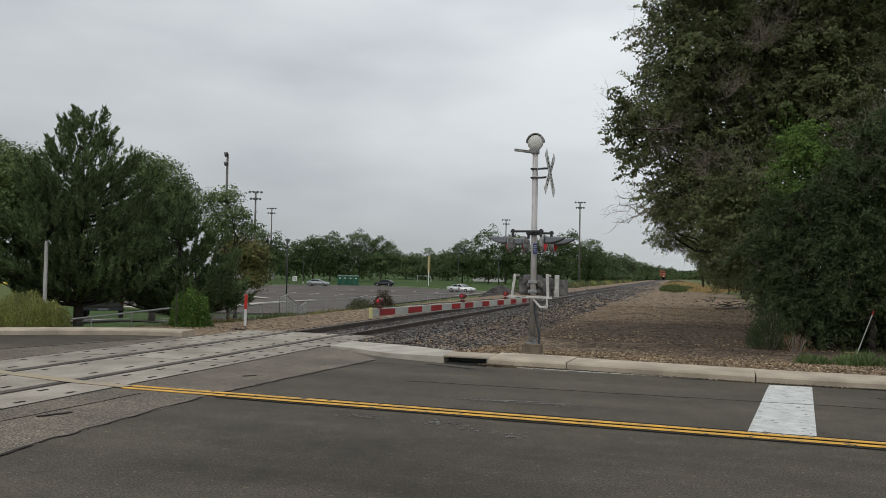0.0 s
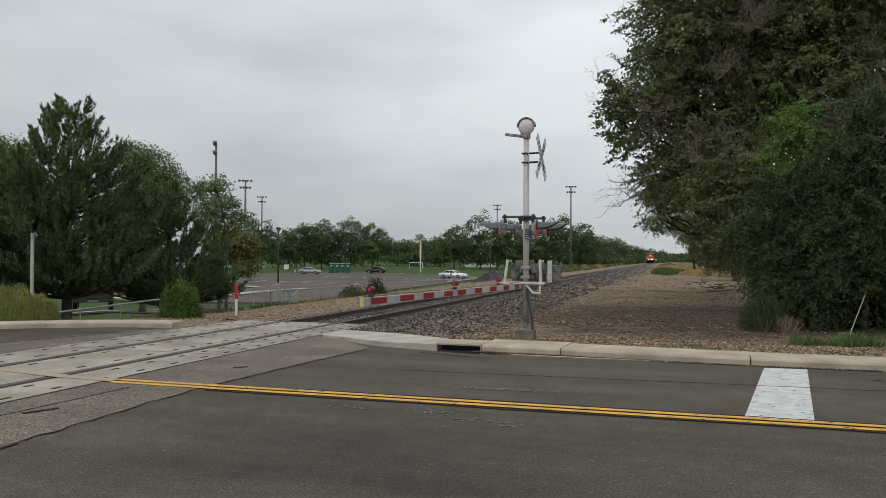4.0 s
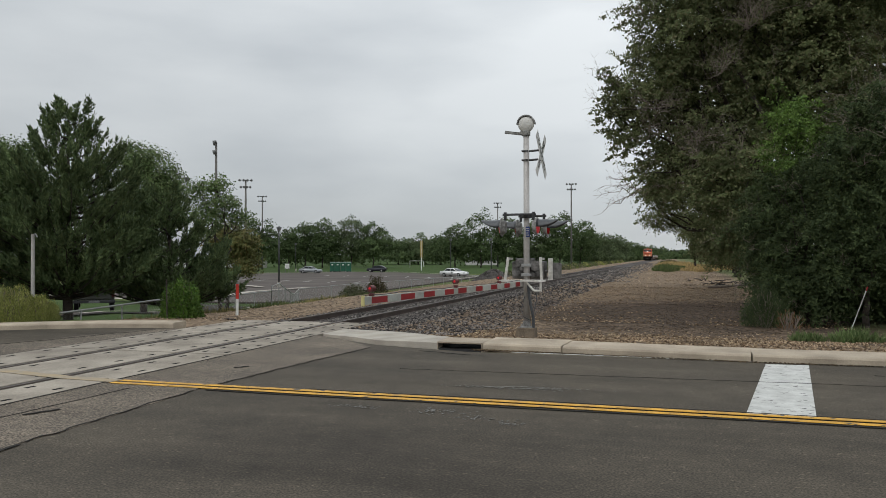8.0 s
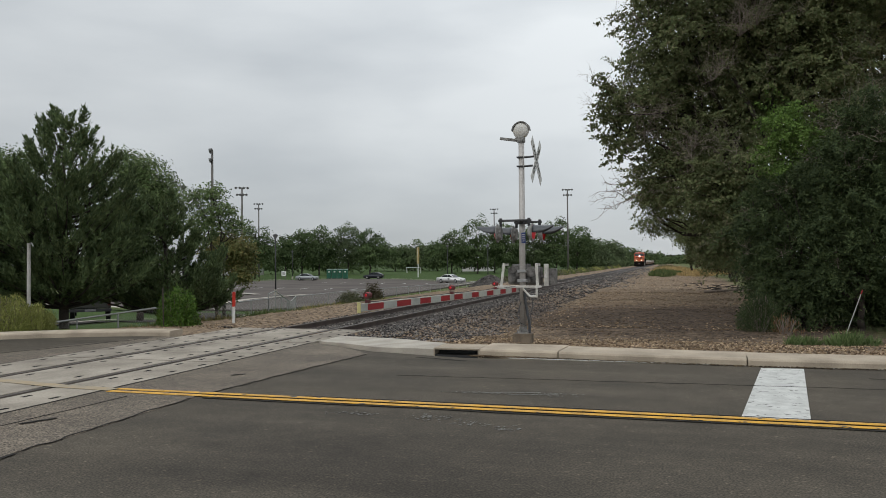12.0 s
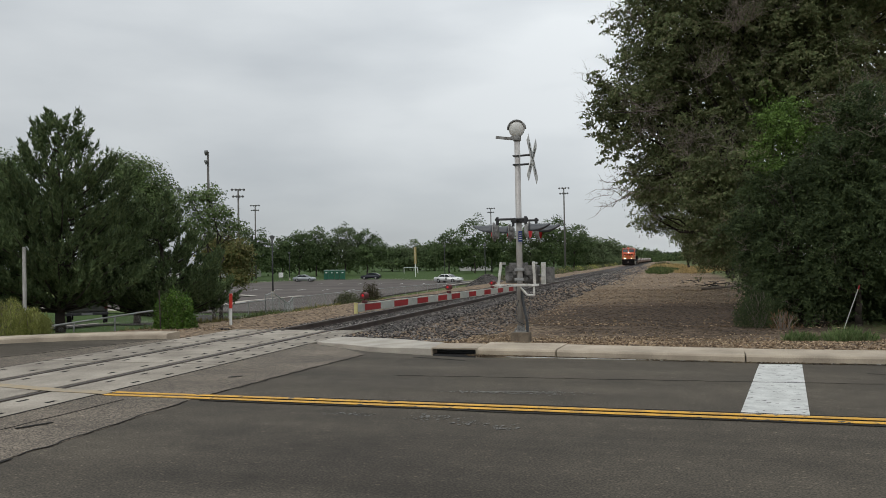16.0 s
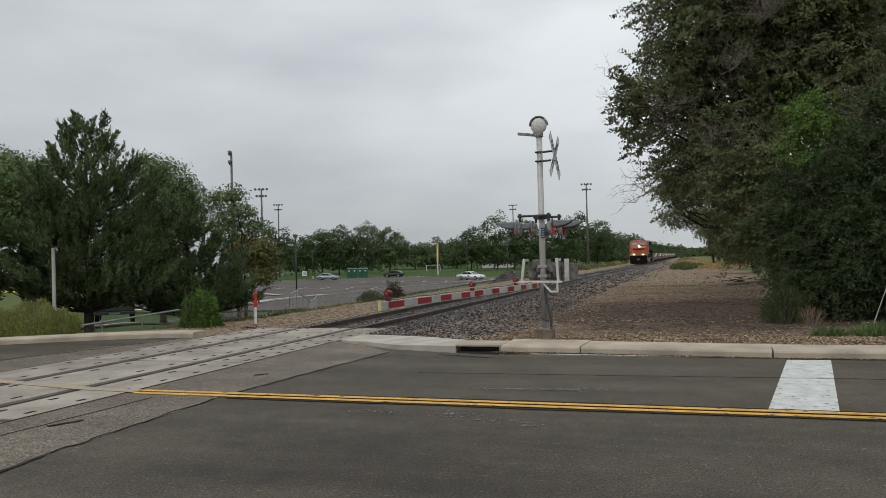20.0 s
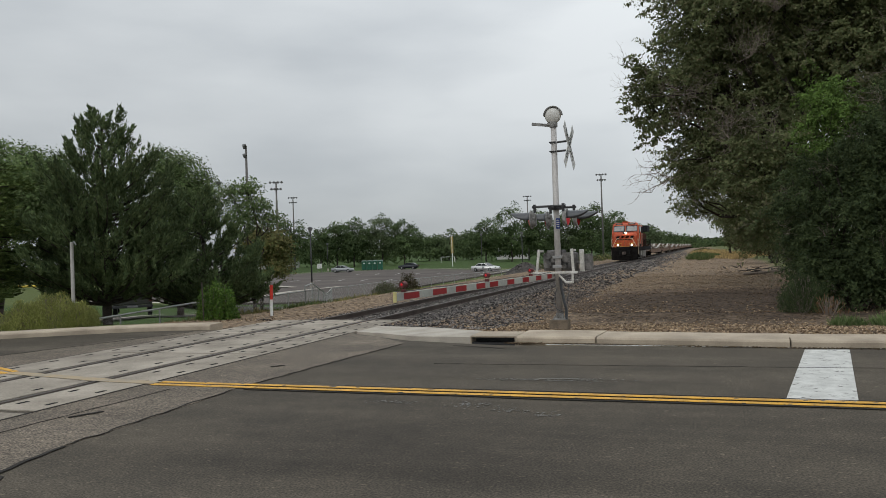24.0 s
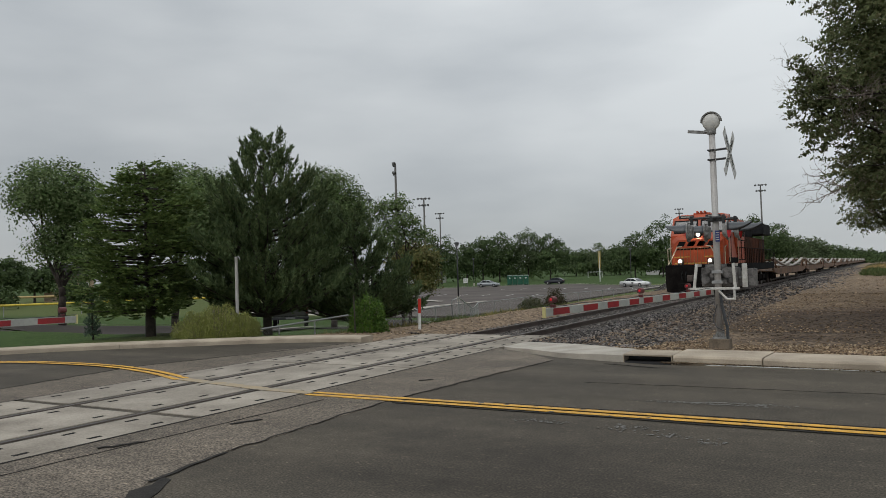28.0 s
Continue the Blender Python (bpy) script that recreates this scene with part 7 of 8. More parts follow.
def street_lamp(m, height, label):
    s = thing("street_lamp", m, label, "street lamp", "car park lamps")
    bm = fresh()
    tube(bm, (0, 0, -0.1), (0, 0, height - 0.5), 0.09, 0.06, 10)
    part("pole", bm, M["black"], s, smooth=True)
    bm = fresh()
    tube(bm, (0, 0, 0), (0, 0, 0.6), 0.2, 0.16, 10)
    part("base", bm, M["concrete"], s)
    bm = fresh()
    tube(bm, (0, 0, height - 0.5), (0, 0, height - 0.15), 0.16, 0.3, 10)
    part("lantern", bm, M["lamp_grey"], s)
    bm = fresh()
    tube(bm, (0, 0, height - 0.15), (0, 0, height), 0.36, 0.06, 10)
    part("cap", bm, M["black"], s)
    return s


for x, y, h in ((-32.5, 77.3, 6.7), (-20.6, 128.5, 6.5), (-74.0, 160.0, 6.5), (-35.5, 65.0, 11.0), (-34.0, 150.0, 7.0)):
    street_lamp(pose(x, y, LOT_Z), h, "slim black car park lamp post with lantern head")


# ---- parked vehicles ----
def paint(name, colour):
    M[name] = material(name, colour, 0.3, 0.2, dark=tuple(c * 0.85 for c in colour), scale=2, grain=10, bump=0.0)
    return M[name]


paint("silver_paint", (0.32, 0.34, 0.35))
paint("dark_paint", (0.02, 0.022, 0.03))
paint("white_car_paint", (0.68, 0.68, 0.67))
M["tail_red"] = material("tail_red", (0.09, 0.008, 0.008), 0.3, bump=0)
M["chrome"] = material("chrome", (0.6, 0.6, 0.6), 0.25, 0.9, bump=0)


def parked_car(m, length, height, mat, label, hatch=0.0, marks=False):
    """A sedan along x, its nose at +x."""
    s = thing("parked_car", m, label, "car", "parked cars")
    h, w, ln = height, 0.9, length / 2
    side = [(-ln, 0.35), (-ln * 1.0, 0.62 * h * 0.95), (-ln * (0.93 + 0.05 * hatch), 0.66 * h), (-ln * 0.66, 0.68 * h), (ln * 0.42, 0.66 * h), (ln * 0.9, 0.56 * h), (ln, 0.45 * h), (ln, 0.3), (ln * 0.9, 0.22), (-ln * 0.92, 0.22)]
    bm = fresh()
    extrude_outline(bm, side, 2 * w)
    bmesh.ops.bevel(bm, geom=list(bm.edges), offset=0.06, segments=2, affect="EDGES")
    body = part("body", bm, mat, s, smooth=True)
    roof = [(-ln * (0.72 + 0.2 * hatch), 0.67 * h), (-ln * (0.40 + 0.15 * hatch), 0.97 * h), (-ln * 0.1, h), (ln * 0.12, 0.96 * h), (ln * 0.46, 0.66 * h)]
    bm = fresh()
    extrude_outline(bm, roof, 2 * w * 0.82)
    bmesh.ops.bevel(bm, geom=list(bm.edges), offset=0.05, segments=2, affect="EDGES")
    part("cabin", bm, mat, body, smooth=True)
    for y in (-0.755, 0.755):
        for x0, x1, x2, x3 in ((-0.60, -0.40, -0.12, -0.12), (-0.08, -0.08, 0.10, 0.34)):
            bm = fresh()
            extrude_outline(bm, [(ln * x0, 0.69 * h), (ln * x1, 0.92 * h), (ln * x2, 0.94 * h), (ln * x3, 0.69 * h)], 0.03, pose(0, y, 0))
            part("side_window", bm, M["glass_dark"], body)
    for a, b, nm in (((ln * 0.13, 0.95 * h), (ln * 0.45, 0.68 * h), "windscreen"), ((-ln * (0.42 + 0.15 * hatch), 0.95 * h), (-ln * (0.71 + 0.2 * hatch), 0.69 * h), "rear_window")):
        bm = fresh()
        d = Vector((b[0] - a[0], 0, b[1] - a[1]))
        n = Vector((-d.z, 0, d.x)).normalized() * 0.02
        n = n if n.z > 0 else -n
        q = [Vector((a[0], -0.62, a[1])), Vector((a[0], 0.62, a[1])), Vector((b[0], 0.68, b[1])), Vector((b[0], -0.68, b[1]))]
        top = [bm.verts.new(v + n) for v in q]
        low = [bm.verts.new(v - n) for v in q]
        bm.faces.new(top)
        bm.faces.new(low[::-1])
        for i in range(4):
            bm.faces.new((top[i], low[i], low[(i + 1) % 4], top[(i + 1) % 4]))
        bmesh.ops.recalc_face_normals(bm, faces=bm.faces)
        part(nm, bm, M["glass_dark"], body)
    for x in (-ln * 0.6, ln * 0.62):
        for y in (-0.8, 0.8):
            bm = fresh()
            tube(bm, (x, y - 0.11, 0.33), (x, y + 0.11, 0.33), 0.33, sides=20)
            tyre = part("wheel", bm, M["rubber"], s)
            bm = fresh()
            tube(bm, (x, y - 0.118, 0.33), (x, y + 0.118, 0.33), 0.2, sides=14)
            part("rim", bm, M["galvanised"], tyre)
    for y in (-0.62, 0.62):
        bm = fresh()
        box(bm, ln - 0.04, ln + 0.012, y - 0.2, y + 0.2, 0.40 * h, 0.49 * h, 0.02)
        part("headlamp", bm, M["chrome"], body)
        bm = fresh()
        box(bm, -ln - 0.012, -ln + 0.04, y - 0.2, y + 0.2, 0.46 * h, 0.58 * h, 0.02)
        part("tail_lamp", bm, M["tail_red"], body)
    if marks:
        for y in (-0.905, 0.905):
            bm = fresh()
            box(bm, -0.05, 0.35, y - 0.004, y + 0.004, 0.5, 0.85)
            part("door_badge", bm, M["lamp_grey"], body, "grey door badge")
    return s


parked_car(pose(-61.9, 143.4, LOT_Z, 0, 0, 8), 4.5, 1.42, M["silver_paint"], "silver sedan parked at the far kerb", 0.3)
parked_car(pose(-52.8, 157.0, LOT_Z, 0, 0, 186), 4.2, 1.45, M["dark_paint"], "dark blue hatchback parked at the far kerb", 0.8)
parked_car(pose(-26.2, 125.3, LOT_Z, 0, 0, -22), 5.0, 1.42, M["white_car_paint"], "white sedan with door badges parked near the fence", 0.0, True)
parked_car(pose(-150.0, 92.0, ground_z(-150, 92), 0, 0, 60), 4.6, 1.45, M["white_car_paint"], "white car parked beyond the field", 0.0)


def pickup(m):
    s = thing("pickup_truck", m, "dark old pickup truck parked on the drive under pines", "pickup truck")
    p = M["truck_paint"]
    bm = fresh()
    box(bm, -0.95, 0.95, 0.05, 2.3, 0.62, 1.15, 0.04)
    bed = part("bed", bm, p, s)
    bm = fresh()
    box(bm, -0.80, 0.80, -0.02, 0.06, 0.66, 1.12, 0.03)
    box(bm, -0.12, 0.12, -0.05, 0.0, 0.92, 1.0, 0.02)
    part("tailgate", bm, p, bed)
    bm = fresh()
    box(bm, -0.98, 0.98, -0.16, 0.0, 0.48, 0.62, 0.03)
    part("rear_bumper", bm, M["black"], s)
    for x in (-0.88, 0.88):
        bm = fresh()
        box(bm, x - 0.07, x + 0.07, -0.035, 0.05, 0.78, 1.1, 0.02)
        part("tail_lamp", bm, M["tail_red"], bed)
    bm = fresh()
    outline = [(2.25, 0.62), (2.25, 1.2), (2.45, 1.82), (3.6, 1.86), (4.15, 1.22), (5.3, 1.12), (5.4, 0.62)]
    extrude_outline(bm, outline, 1.86, Matrix(((0, 1, 0, 0), (1, 0, 0, 0), (0, 0, 1, 0), (0, 0, 0, 1))))
    bmesh.ops.bevel(bm, geom=list(bm.edges), offset=0.06, segments=2, affect="EDGES")
    cab_part = part("cab", bm, p, s, smooth=True)
    bm = fresh()
    box(bm, -0.72, 0.72, 2.27, 2.37, 1.28, 1.72, 0.03, pose(0, 0, 0))
    part("rear_window", bm, M["glass_dark"], cab_part)
    for x in (-0.935, 0.935):
        bm = fresh()
        box(bm, x - 0.012, x + 0.012, 2.6, 3.75, 1.26, 1.72, 0.01)
        part("side_window", bm, M["glass_dark"], cab_part)
        bm = fresh()
        box(bm, x * 1.12 - 0.06, x * 1.12 + 0.06, 3.8, 3.95, 1.2, 1.42, 0.02)
        part("mirror", bm, M["black"], cab_part)
        for y in (1.1, 4.6):
            bm = fresh()
            tube(bm, (x * 0.9 - 0.11, y, 0.38), (x * 0.9 + 0.11, y, 0.38), 0.38, sides=20)
            t = part("wheel", bm, M["rubber"], s)
            bm = fresh()
            tube(bm, (x * 0.9 - 0.115, y, 0.38), (x * 0.9 + 0.115, y, 0.38), 0.22, sides=14)
            part("rim", bm, M["galvanised"], t)
    bm = fresh()
    box(bm, -0.25, 0.25, -0.175, -0.155, 0.5, 0.6)
    part("plate", bm, M["lamp_grey"], s)
    return s


paint("truck_paint", (0.060, 0.062, 0.052))
truck_at = (-19.1, 34.3)
pickup(pose(*truck_at, ground_z(*truck_at) + 0.06, 0, 0, 41))


# ---- portable toilets, posts, fences ----
def portable_toilet(m):
    s = thing("portable_toilet", m, "green portable toilet with pale roof", "portable toilet", "row of portable toilets")
    bm = fresh()
    box(bm, -0.56, 0.56, -0.56, 0.56, 0.1, 2.1, 0.04)
    part("cabin", bm, M["toilet_green"], s)
    bm = fresh()
    box(bm, -0.42, 0.42, -0.59, -0.56, 0.2, 2.0, 0.01)
    door = part("door", bm, M["toilet_green"], s)
    bm = fresh()
    box(bm, -0.2, 0.2, -0.6, -0.588, 1.5, 1.75)
    part("door_sign", bm, M["white"], door)
    bm = fresh()
    extrude_outline(bm, [(-0.6, 2.1), (0.6, 2.1), (0.45, 2.32), (-0.45, 2.32)], 1.2)
    part("roof", bm, M["toilet_roof"], s, "translucent pale roof")
    bm = fresh()
    box(bm, -0.6, 0.6, -0.6, 0.6, 0.0, 0.1, 0.01)
    part("skid", bm, M["black"], s)
    bm = fresh()
    tube(bm, (0.42, 0.42, 2.1), (0.42, 0.42, 2.55), 0.06, sides=8)
    part("vent_pipe", bm, M["black"], s)
    return s


M["toilet_green"] = material("toilet_green", (0.012, 0.11, 0.065), 0.6, dark=(0.008, 0.07, 0.04))
M["toilet_roof"] = material("toilet_roof", (0.25, 0.33, 0.28), 0.6)
first = portable_toilet(pose(-67.4, 165.6, ground_z(-67.4, 165.6), 0, 0, 20))
for k in range(1, 4):
    copy_thing(first, pose(-67.4 + 1.42 * k, 165.6 - 0.1 * k, ground_z(-67, 165), 0, 0, 20))


def post(name, m, height, r, mat, label, category="post", top=None):
    s = thing(name, m, label, category)
    bm = fresh()
    tube(bm, (0, 0, -0.2), (0, 0, height), r, r * 0.96, 12)
    part("shaft", bm, mat, s, smooth=False)
    if top:
        top(s, height)
    return s


def red_sleeve(s, h):
    bm = fresh()
    tube(bm, (0, 0, h - 0.42), (0, 0, h + 0.02), 0.049, 0.046, 12)
    part("red_sleeve", bm, M["marker_red"], s, "bright red sleeve")


M["marker_red"] = material("marker_red", (0.55, 0.03, 0.015), 0.5, bump=0)
post("marker_post", pose(-3.67, 22.72, ground_z(-3.67, 22.72) - 0.05, 0, 1, 0), 0.96, 0.042, M["sign_white"], "slim white marker post with red top", "marker post", red_sleeve)


def lamp_hook(s, h):
    bm = fresh()
    pipe(bm, [(0, 0, h - 0.02), (0.08, 0, h + 0.01), (0.15, 0, h - 0.08)], 0.02, 6)
    part("top_bracket", bm, M["galvanised"], s)


M["foul_yellow"] = material("foul_yellow", (0.65, 0.48, 0.05), 0.6)
M["screen_tan"] = material("screen_tan", (0.36, 0.27, 0.075), 0.7)
gx, gy = -7.26, 18.68
post("utility_post", pose(gx, gy, ground_z(gx, gy)), 2.25, 0.05, M["pole_paint"], "short pale metal post with bent bracket", "post", lamp_hook)
foul = post("foul_pole", pose(-51.6, 184.0, ground_z(-51, 184)), 7.6, 0.12, M["sign_white"], "white foul pole with tall yellow screen", "foul pole")
bm = fresh()
box(bm, -0.32, 0.32, -0.1, 0.1, 3.3, 7.5, 0.02)
part("screen", bm, M["screen_tan"], foul, "yellow upper screen")


def goal(m):
    s = thing("football_goal", m, "white football goal on the green field", "goal")
    for nm, a, b in (("goal_post", (-2.4, 0, 0), (-2.4, 0, 2.0)), ("goal_post", (2.4, 0, 0), (2.4, 0, 2.0)), ("crossbar", (-2.4, 0, 2.0), (2.4, 0, 2.0)), ("stay", (-2.4, 0, 2.0), (-2.4, 2, 0)), ("stay", (2.4, 0, 2.0), (2.4, 2, 0))):
        bm = fresh()
        tube(bm, a, b, 0.07, sides=8)
        part(nm, bm, M["sign_white"], s)
    return s


goal(pose(-77.0, 255.0, ground_z(-77, 255), 0, 0, 10))


def board_sign(m, w, h, legs, label):
    s = thing("notice_board", m, label, "sign")
    bm = fresh()
    box(bm, -w / 2, w / 2, -0.03, 0.03, legs, legs + h, 0.01)
    b = part("board", bm, M["sign_white"], s)
    bm = fresh()
    for k in range(3):
        box(bm, -w * 0.35, w * 0.35, -0.036, -0.03, legs + h * (0.25 + 0.22 * k), legs + h * (0.33 + 0.22 * k))
    part("text_bars", bm, M["lamp_grey"], b)
    for x in (-w * 0.4, w * 0.4):
        bm = fresh()
        box(bm, x - 0.05, x + 0.05, -0.05, 0.05, -0.1, legs + 0.05)
        part("leg", bm, M["pole_dark"], s)
    return s


board_sign(pose(-70.0, 148.5, ground_z(-70, 148), 0, 0, 20), 0.95, 1.0, 1.0, "white park notice board on two legs")


def chain_fence(line, height, label, gauge=0.35, rail_only=False, spacing=3.0):
    """Chain-link fence on posts with a top rail, following the land."""
    s = thing("chain_link_fence", pose(0, 0, 0), label, "fence")
    pts, acc = [], 0.0
    dense_line = [Vector(line[0])]
    for a, b in zip(line, line[1:]):
        a, b = Vector(a), Vector(b)
        k = max(1, round((b - a).length / spacing))
        dense_line += [a.lerp(b, (i + 1) / k) for i in range(k)]
    tops = []
    for p in dense_line:
        z = ground_z(p.x, p.y)
        bm = fresh()
        tube(bm, (p.x, p.y, z - 0.2), (p.x, p.y, z + height + 0.05), 0.025, sides=8)
        part("fence_post", bm, M["galvanised"], s)
        tops.append(Vector((p.x, p.y, z)))
    for a, b in zip(tops, tops[1:]):
        bm = fresh()
        tube(bm, a + Vector((0, 0, height)), b + Vector((0, 0, height)), 0.021, sides=8)
        part("top_rail", bm, M["galvanised"], s)
    verts, edges = [], []
    for a, b in zip(tops, tops[1:]):
        n = max(2, int((b - a).length / gauge))
        m2 = max(2, int(height / gauge))
        d = (b - a) / n
        for i in range(-m2, n + 1):
            for sign in (1, -1):
                i0, i1 = (max(0, i), min(n, i + m2))
                if i1 <= i0:
                    continue
                j0, j1 = (i0 - i) / m2, (i1 - i) / m2
                if sign < 0:
                    j0, j1 = 1 - j0, 1 - j1
                verts.append((a + d * i0 + Vector((0, 0, height * j0)), a + d * i1 + Vector((0, 0, height * j1))))
    bm = fresh()
    for p, q in verts:
        w = 0.0012 if gauge < 0.2 else 0.0018
        side = Vector((w, w, 0))
        up = Vector((0, 0, w))
        v = [bm.verts.new(p + o) for o in (side, up, -side)] + [bm.verts.new(q + o) for o in (side, up, -side)]
        for i in range(3):
            j = (i + 1) % 3
            bm.faces.new((v[i], v[j], v[3 + j], v[3 + i]))
    mesh = part("wire_mesh", bm, M["galvanised"], s, "woven wire mesh")
    mesh["kind"] = "stuff"
    return s


chain_fence([(-7.95, 24.9), (-8.0, 27.2), (-8.55, 30.4), (-9.0, 34.2)], 0.93, "low grey chain-link fence beside the footway", 0.14, spacing=2.4)
chain_fence([(-9.0, 34.2), (-12.2, 42), (-17.4, 53), (-17.7, 62), (-17.4, 67.4), (-15.9, 81), (-14.5, 95), (-14, 125)], 1.15, "grey chain-link fence along the car park edge", 0.3)


def sloping_fence(a, b):
    """A short chain-link fence whose top rail climbs from a to b."""
    s = thing("chain_link_fence", pose(0, 0, 0), "short chain-link fence with sloping pale top rail", "fence")
    a, b = Vector(a), Vector(b)
    bm = fresh()
    tube(bm, a, b, 0.028, sides=8)
    part("top_rail", bm, M["galvanised"], s)
    for t in (0.0, 0.18, 0.52, 1.0):
        p = a.lerp(b, t)
        bm = fresh()
        tube(bm, (p.x, p.y, ground_z(p.x, p.y) - 0.2), p + Vector((0, 0, 0.03)), 0.024, sides=8)
        part("fence_post", bm, M["galvanised"], s)
    wires, n = [], 48
    for k in range(n):
        for step in (5, -5):
            if 0 <= k + step <= n:
                p, q = a.lerp(b, k / n), a.lerp(b, (k + step) / n)
                wires.append((*p, q.x, q.y, ground_z(q.x, q.y), 0.0016, 0.0016))
    sticks("wire_mesh", wires, M["galvanised"], s, "woven wire mesh")["kind"] = "stuff"
    return s


sloping_fence((-7.03, 19.3, 0.14), (-5.64, 22.4, 0.42))


def rail_fence(line, height, mat, label, cap=0.12, spacing=4.0):
    s = thing("field_fence", pose(0, 0, 0), label, "fence")
    tops = []
    for a, b in zip(line, line[1:]):
        a, b = Vector(a), Vector(b)
        k = max(1, round((b - a).length / spacing))
        for i in range(k + 1):
            p = a.lerp(b, i / k)
            tops.append(Vector((p.x, p.y, ground_z(p.x, p.y))))
    for p in tops[::2]:
        bm = fresh()
        tube(bm, p, p + Vector((0, 0, height)), 0.05, sides=6)
        part("fence_post", bm, M["galvanised"], s)
    for a, b in zip(tops, tops[1:]):
        if (b - a).length > 0.01:
            bm = fresh()
            tube(bm, a + Vector((0, 0, height)), b + Vector((0, 0, height)), cap, sides=8)
            part("rail_cap", bm, mat, s)
    return s


rail_fence([(-110, 40), (-76, 51.5), (-60, 69)], 1.3, M["foul_yellow"], "outfield fence with yellow top cap")
rail_fence([(-150, 70), (-120, 90), (-100, 120)], 1.3, M["straw_pipe"], "far field fence with tan top rail", 0.2)


# ---- far buildings seen between the trees ----
M["tan_wall"] = material("tan_wall", (0.36, 0.27, 0.18), 0.9, dark=(0.28, 0.21, 0.14), scale=0.4, grain=4)
M["pale_wall"] = material("pale_wall", (0.52, 0.51, 0.49), 0.9, dark=(0.42, 0.41, 0.39), scale=0.4, grain=4)
M["dark_roof"] = material("dark_roof", (0.075, 0.07, 0.068), 0.9, dark=(0.045, 0.042, 0.04), scale=0.5, grain=4)
M["blue_roof"] = material("blue_roof", (0.06, 0.12, 0.35), 0.6, dark=(0.045, 0.09, 0.28), scale=0.5, grain=4)


def house(m, w, d, h, roof, wall_mat, roof_mat, label, windows=3, name="house", category="house"):
    s = thing(name, m, label, category)
    bm = fresh()
    box(bm, -w / 2, w / 2, -d / 2, d / 2, -0.5, h)
    wall = part("wall", bm, wall_mat, s)
    bm = fresh()
    extrude_outline(bm, [(-w / 2 - 0.5, h), (w / 2 + 0.5, h), (w / 2 - 0.8, h + roof), (-w / 2 + 0.8, h + roof)], d + 1.0)
    part("roof", bm, roof_mat, s)
    for k in range(windows):
        x = w * ((k + 0.5) / windows - 0.5)
        bm = fresh()
        box(bm, x - 0.6, x + 0.6, -d / 2 - 0.06, -d / 2 + 0.05, h * 0.4, h * 0.75)
        frm = part("window", bm, M["sign_white"], wall)
        bm = fresh()
        box(bm, x - 0.5, x + 0.5, -d / 2 - 0.08, -d / 2, h * 0.43, h * 0.72)
        part("pane", bm, M["glass_dark"], frm)
    return s


for x, y, turn, w, d, h, r, wm, rm, lab in ((-137, 100, 58, 9, 8, 5.0, 2.4, "tan_wall", "dark_roof", "tan house with dark hipped roof beyond the field"), (-160, 88, 60, 14, 9, 3.2, 2.2, "pale_wall", "dark_roof", "low pale house with dark roof beyond the field"), (-128, 225, 28, 16, 9, 4.0, 2.5, "pale_wall", "dark_roof", "pale house glimpsed between park trees"), (-150, 215, 32, 12, 9, 4.0, 2.5, "pale_wall", "dark_roof", "pale house glimpsed between park trees")):
    house(pose(x, y, ground_z(x, y), 0, 0, turn), w, d, h, r, M[wm], M[rm], lab)
house(pose(-66, 305, ground_z(-66, 305), 0, 0, 14), 13, 6, 2.2, 0.9, M["pale_wall"], M["blue_roof"], "low park shelter with blue roof", 0, "park_shelter", "shelter")
house(pose(14, 680, ground_z(14, 680), 0, 0, 0), 14, 9, 4.0, 3.0, M["pale_wall"], M["dark_roof"], "pale far house at the end of the line")

# second signal on the near side of the line, its gate across the other lane
copy_thing(signal, pose(-3.85, 4.45, -0.06, 0, 0, 180))["label"] = "railway crossing signal with striped gate lowered across the near lane"


# ---- ballast, sleepers, loose stones ----
M["ballast_bed"] = material("ballast_bed", (0.10, 0.09, 0.083), 1.0, dark=(0.033, 0.030, 0.028), scale=5, grain=18, bump=0.9)
M["ballast"] = island_material("ballast", [(0.018, 0.016, 0.015), (0.046, 0.041, 0.039), (0.098, 0.088, 0.081), (0.24, 0.215, 0.195)], 0.9)
M["litter"] = island_material("litter", [(0.03, 0.022, 0.015), (0.07, 0.05, 0.03), (0.16, 0.12, 0.075)], 1.0)
M["chips"] = island_material("chips", [(0.06, 0.040, 0.025), (0.145, 0.098, 0.058), (0.26, 0.185, 0.115), (0.43, 0.33, 0.22)], 0.95)


def ballast_bed():
    bm = fresh()
    profile = [(-2.9, -0.42), (-2.3, -0.30), (-1.45, -0.155), (1.45, -0.155), (2.6, -0.30), (4.2, -0.42)]
    rings = []
    ys = axis([(20.2, 60, 0.5), (60, 140, 4), (140, 900, 40)])
    for y in ys:
        rings.append([bm.verts.new((x + (0.1 * noise.noise(Vector((x, y * 0.4, 5))) if abs(x) > 1.6 else 0), y, z + (0.03 * noise.noise(Vector((x * 2, y, 9))) if y < 60 else 0))) for x, z in profile])
    for r0, r1 in zip(rings, rings[1:]):
        for i in range(len(profile) - 1):
            bm.faces.new((r0[i], r0[i + 1], r1[i + 1], r1[i]))
    bmesh.ops.recalc_face_normals(bm, faces=bm.faces)
    return bm


part("ballast_bed", ballast_bed(), M["ballast_bed"], track, "grey crushed stone bed", True)

sleeper_mesh = None
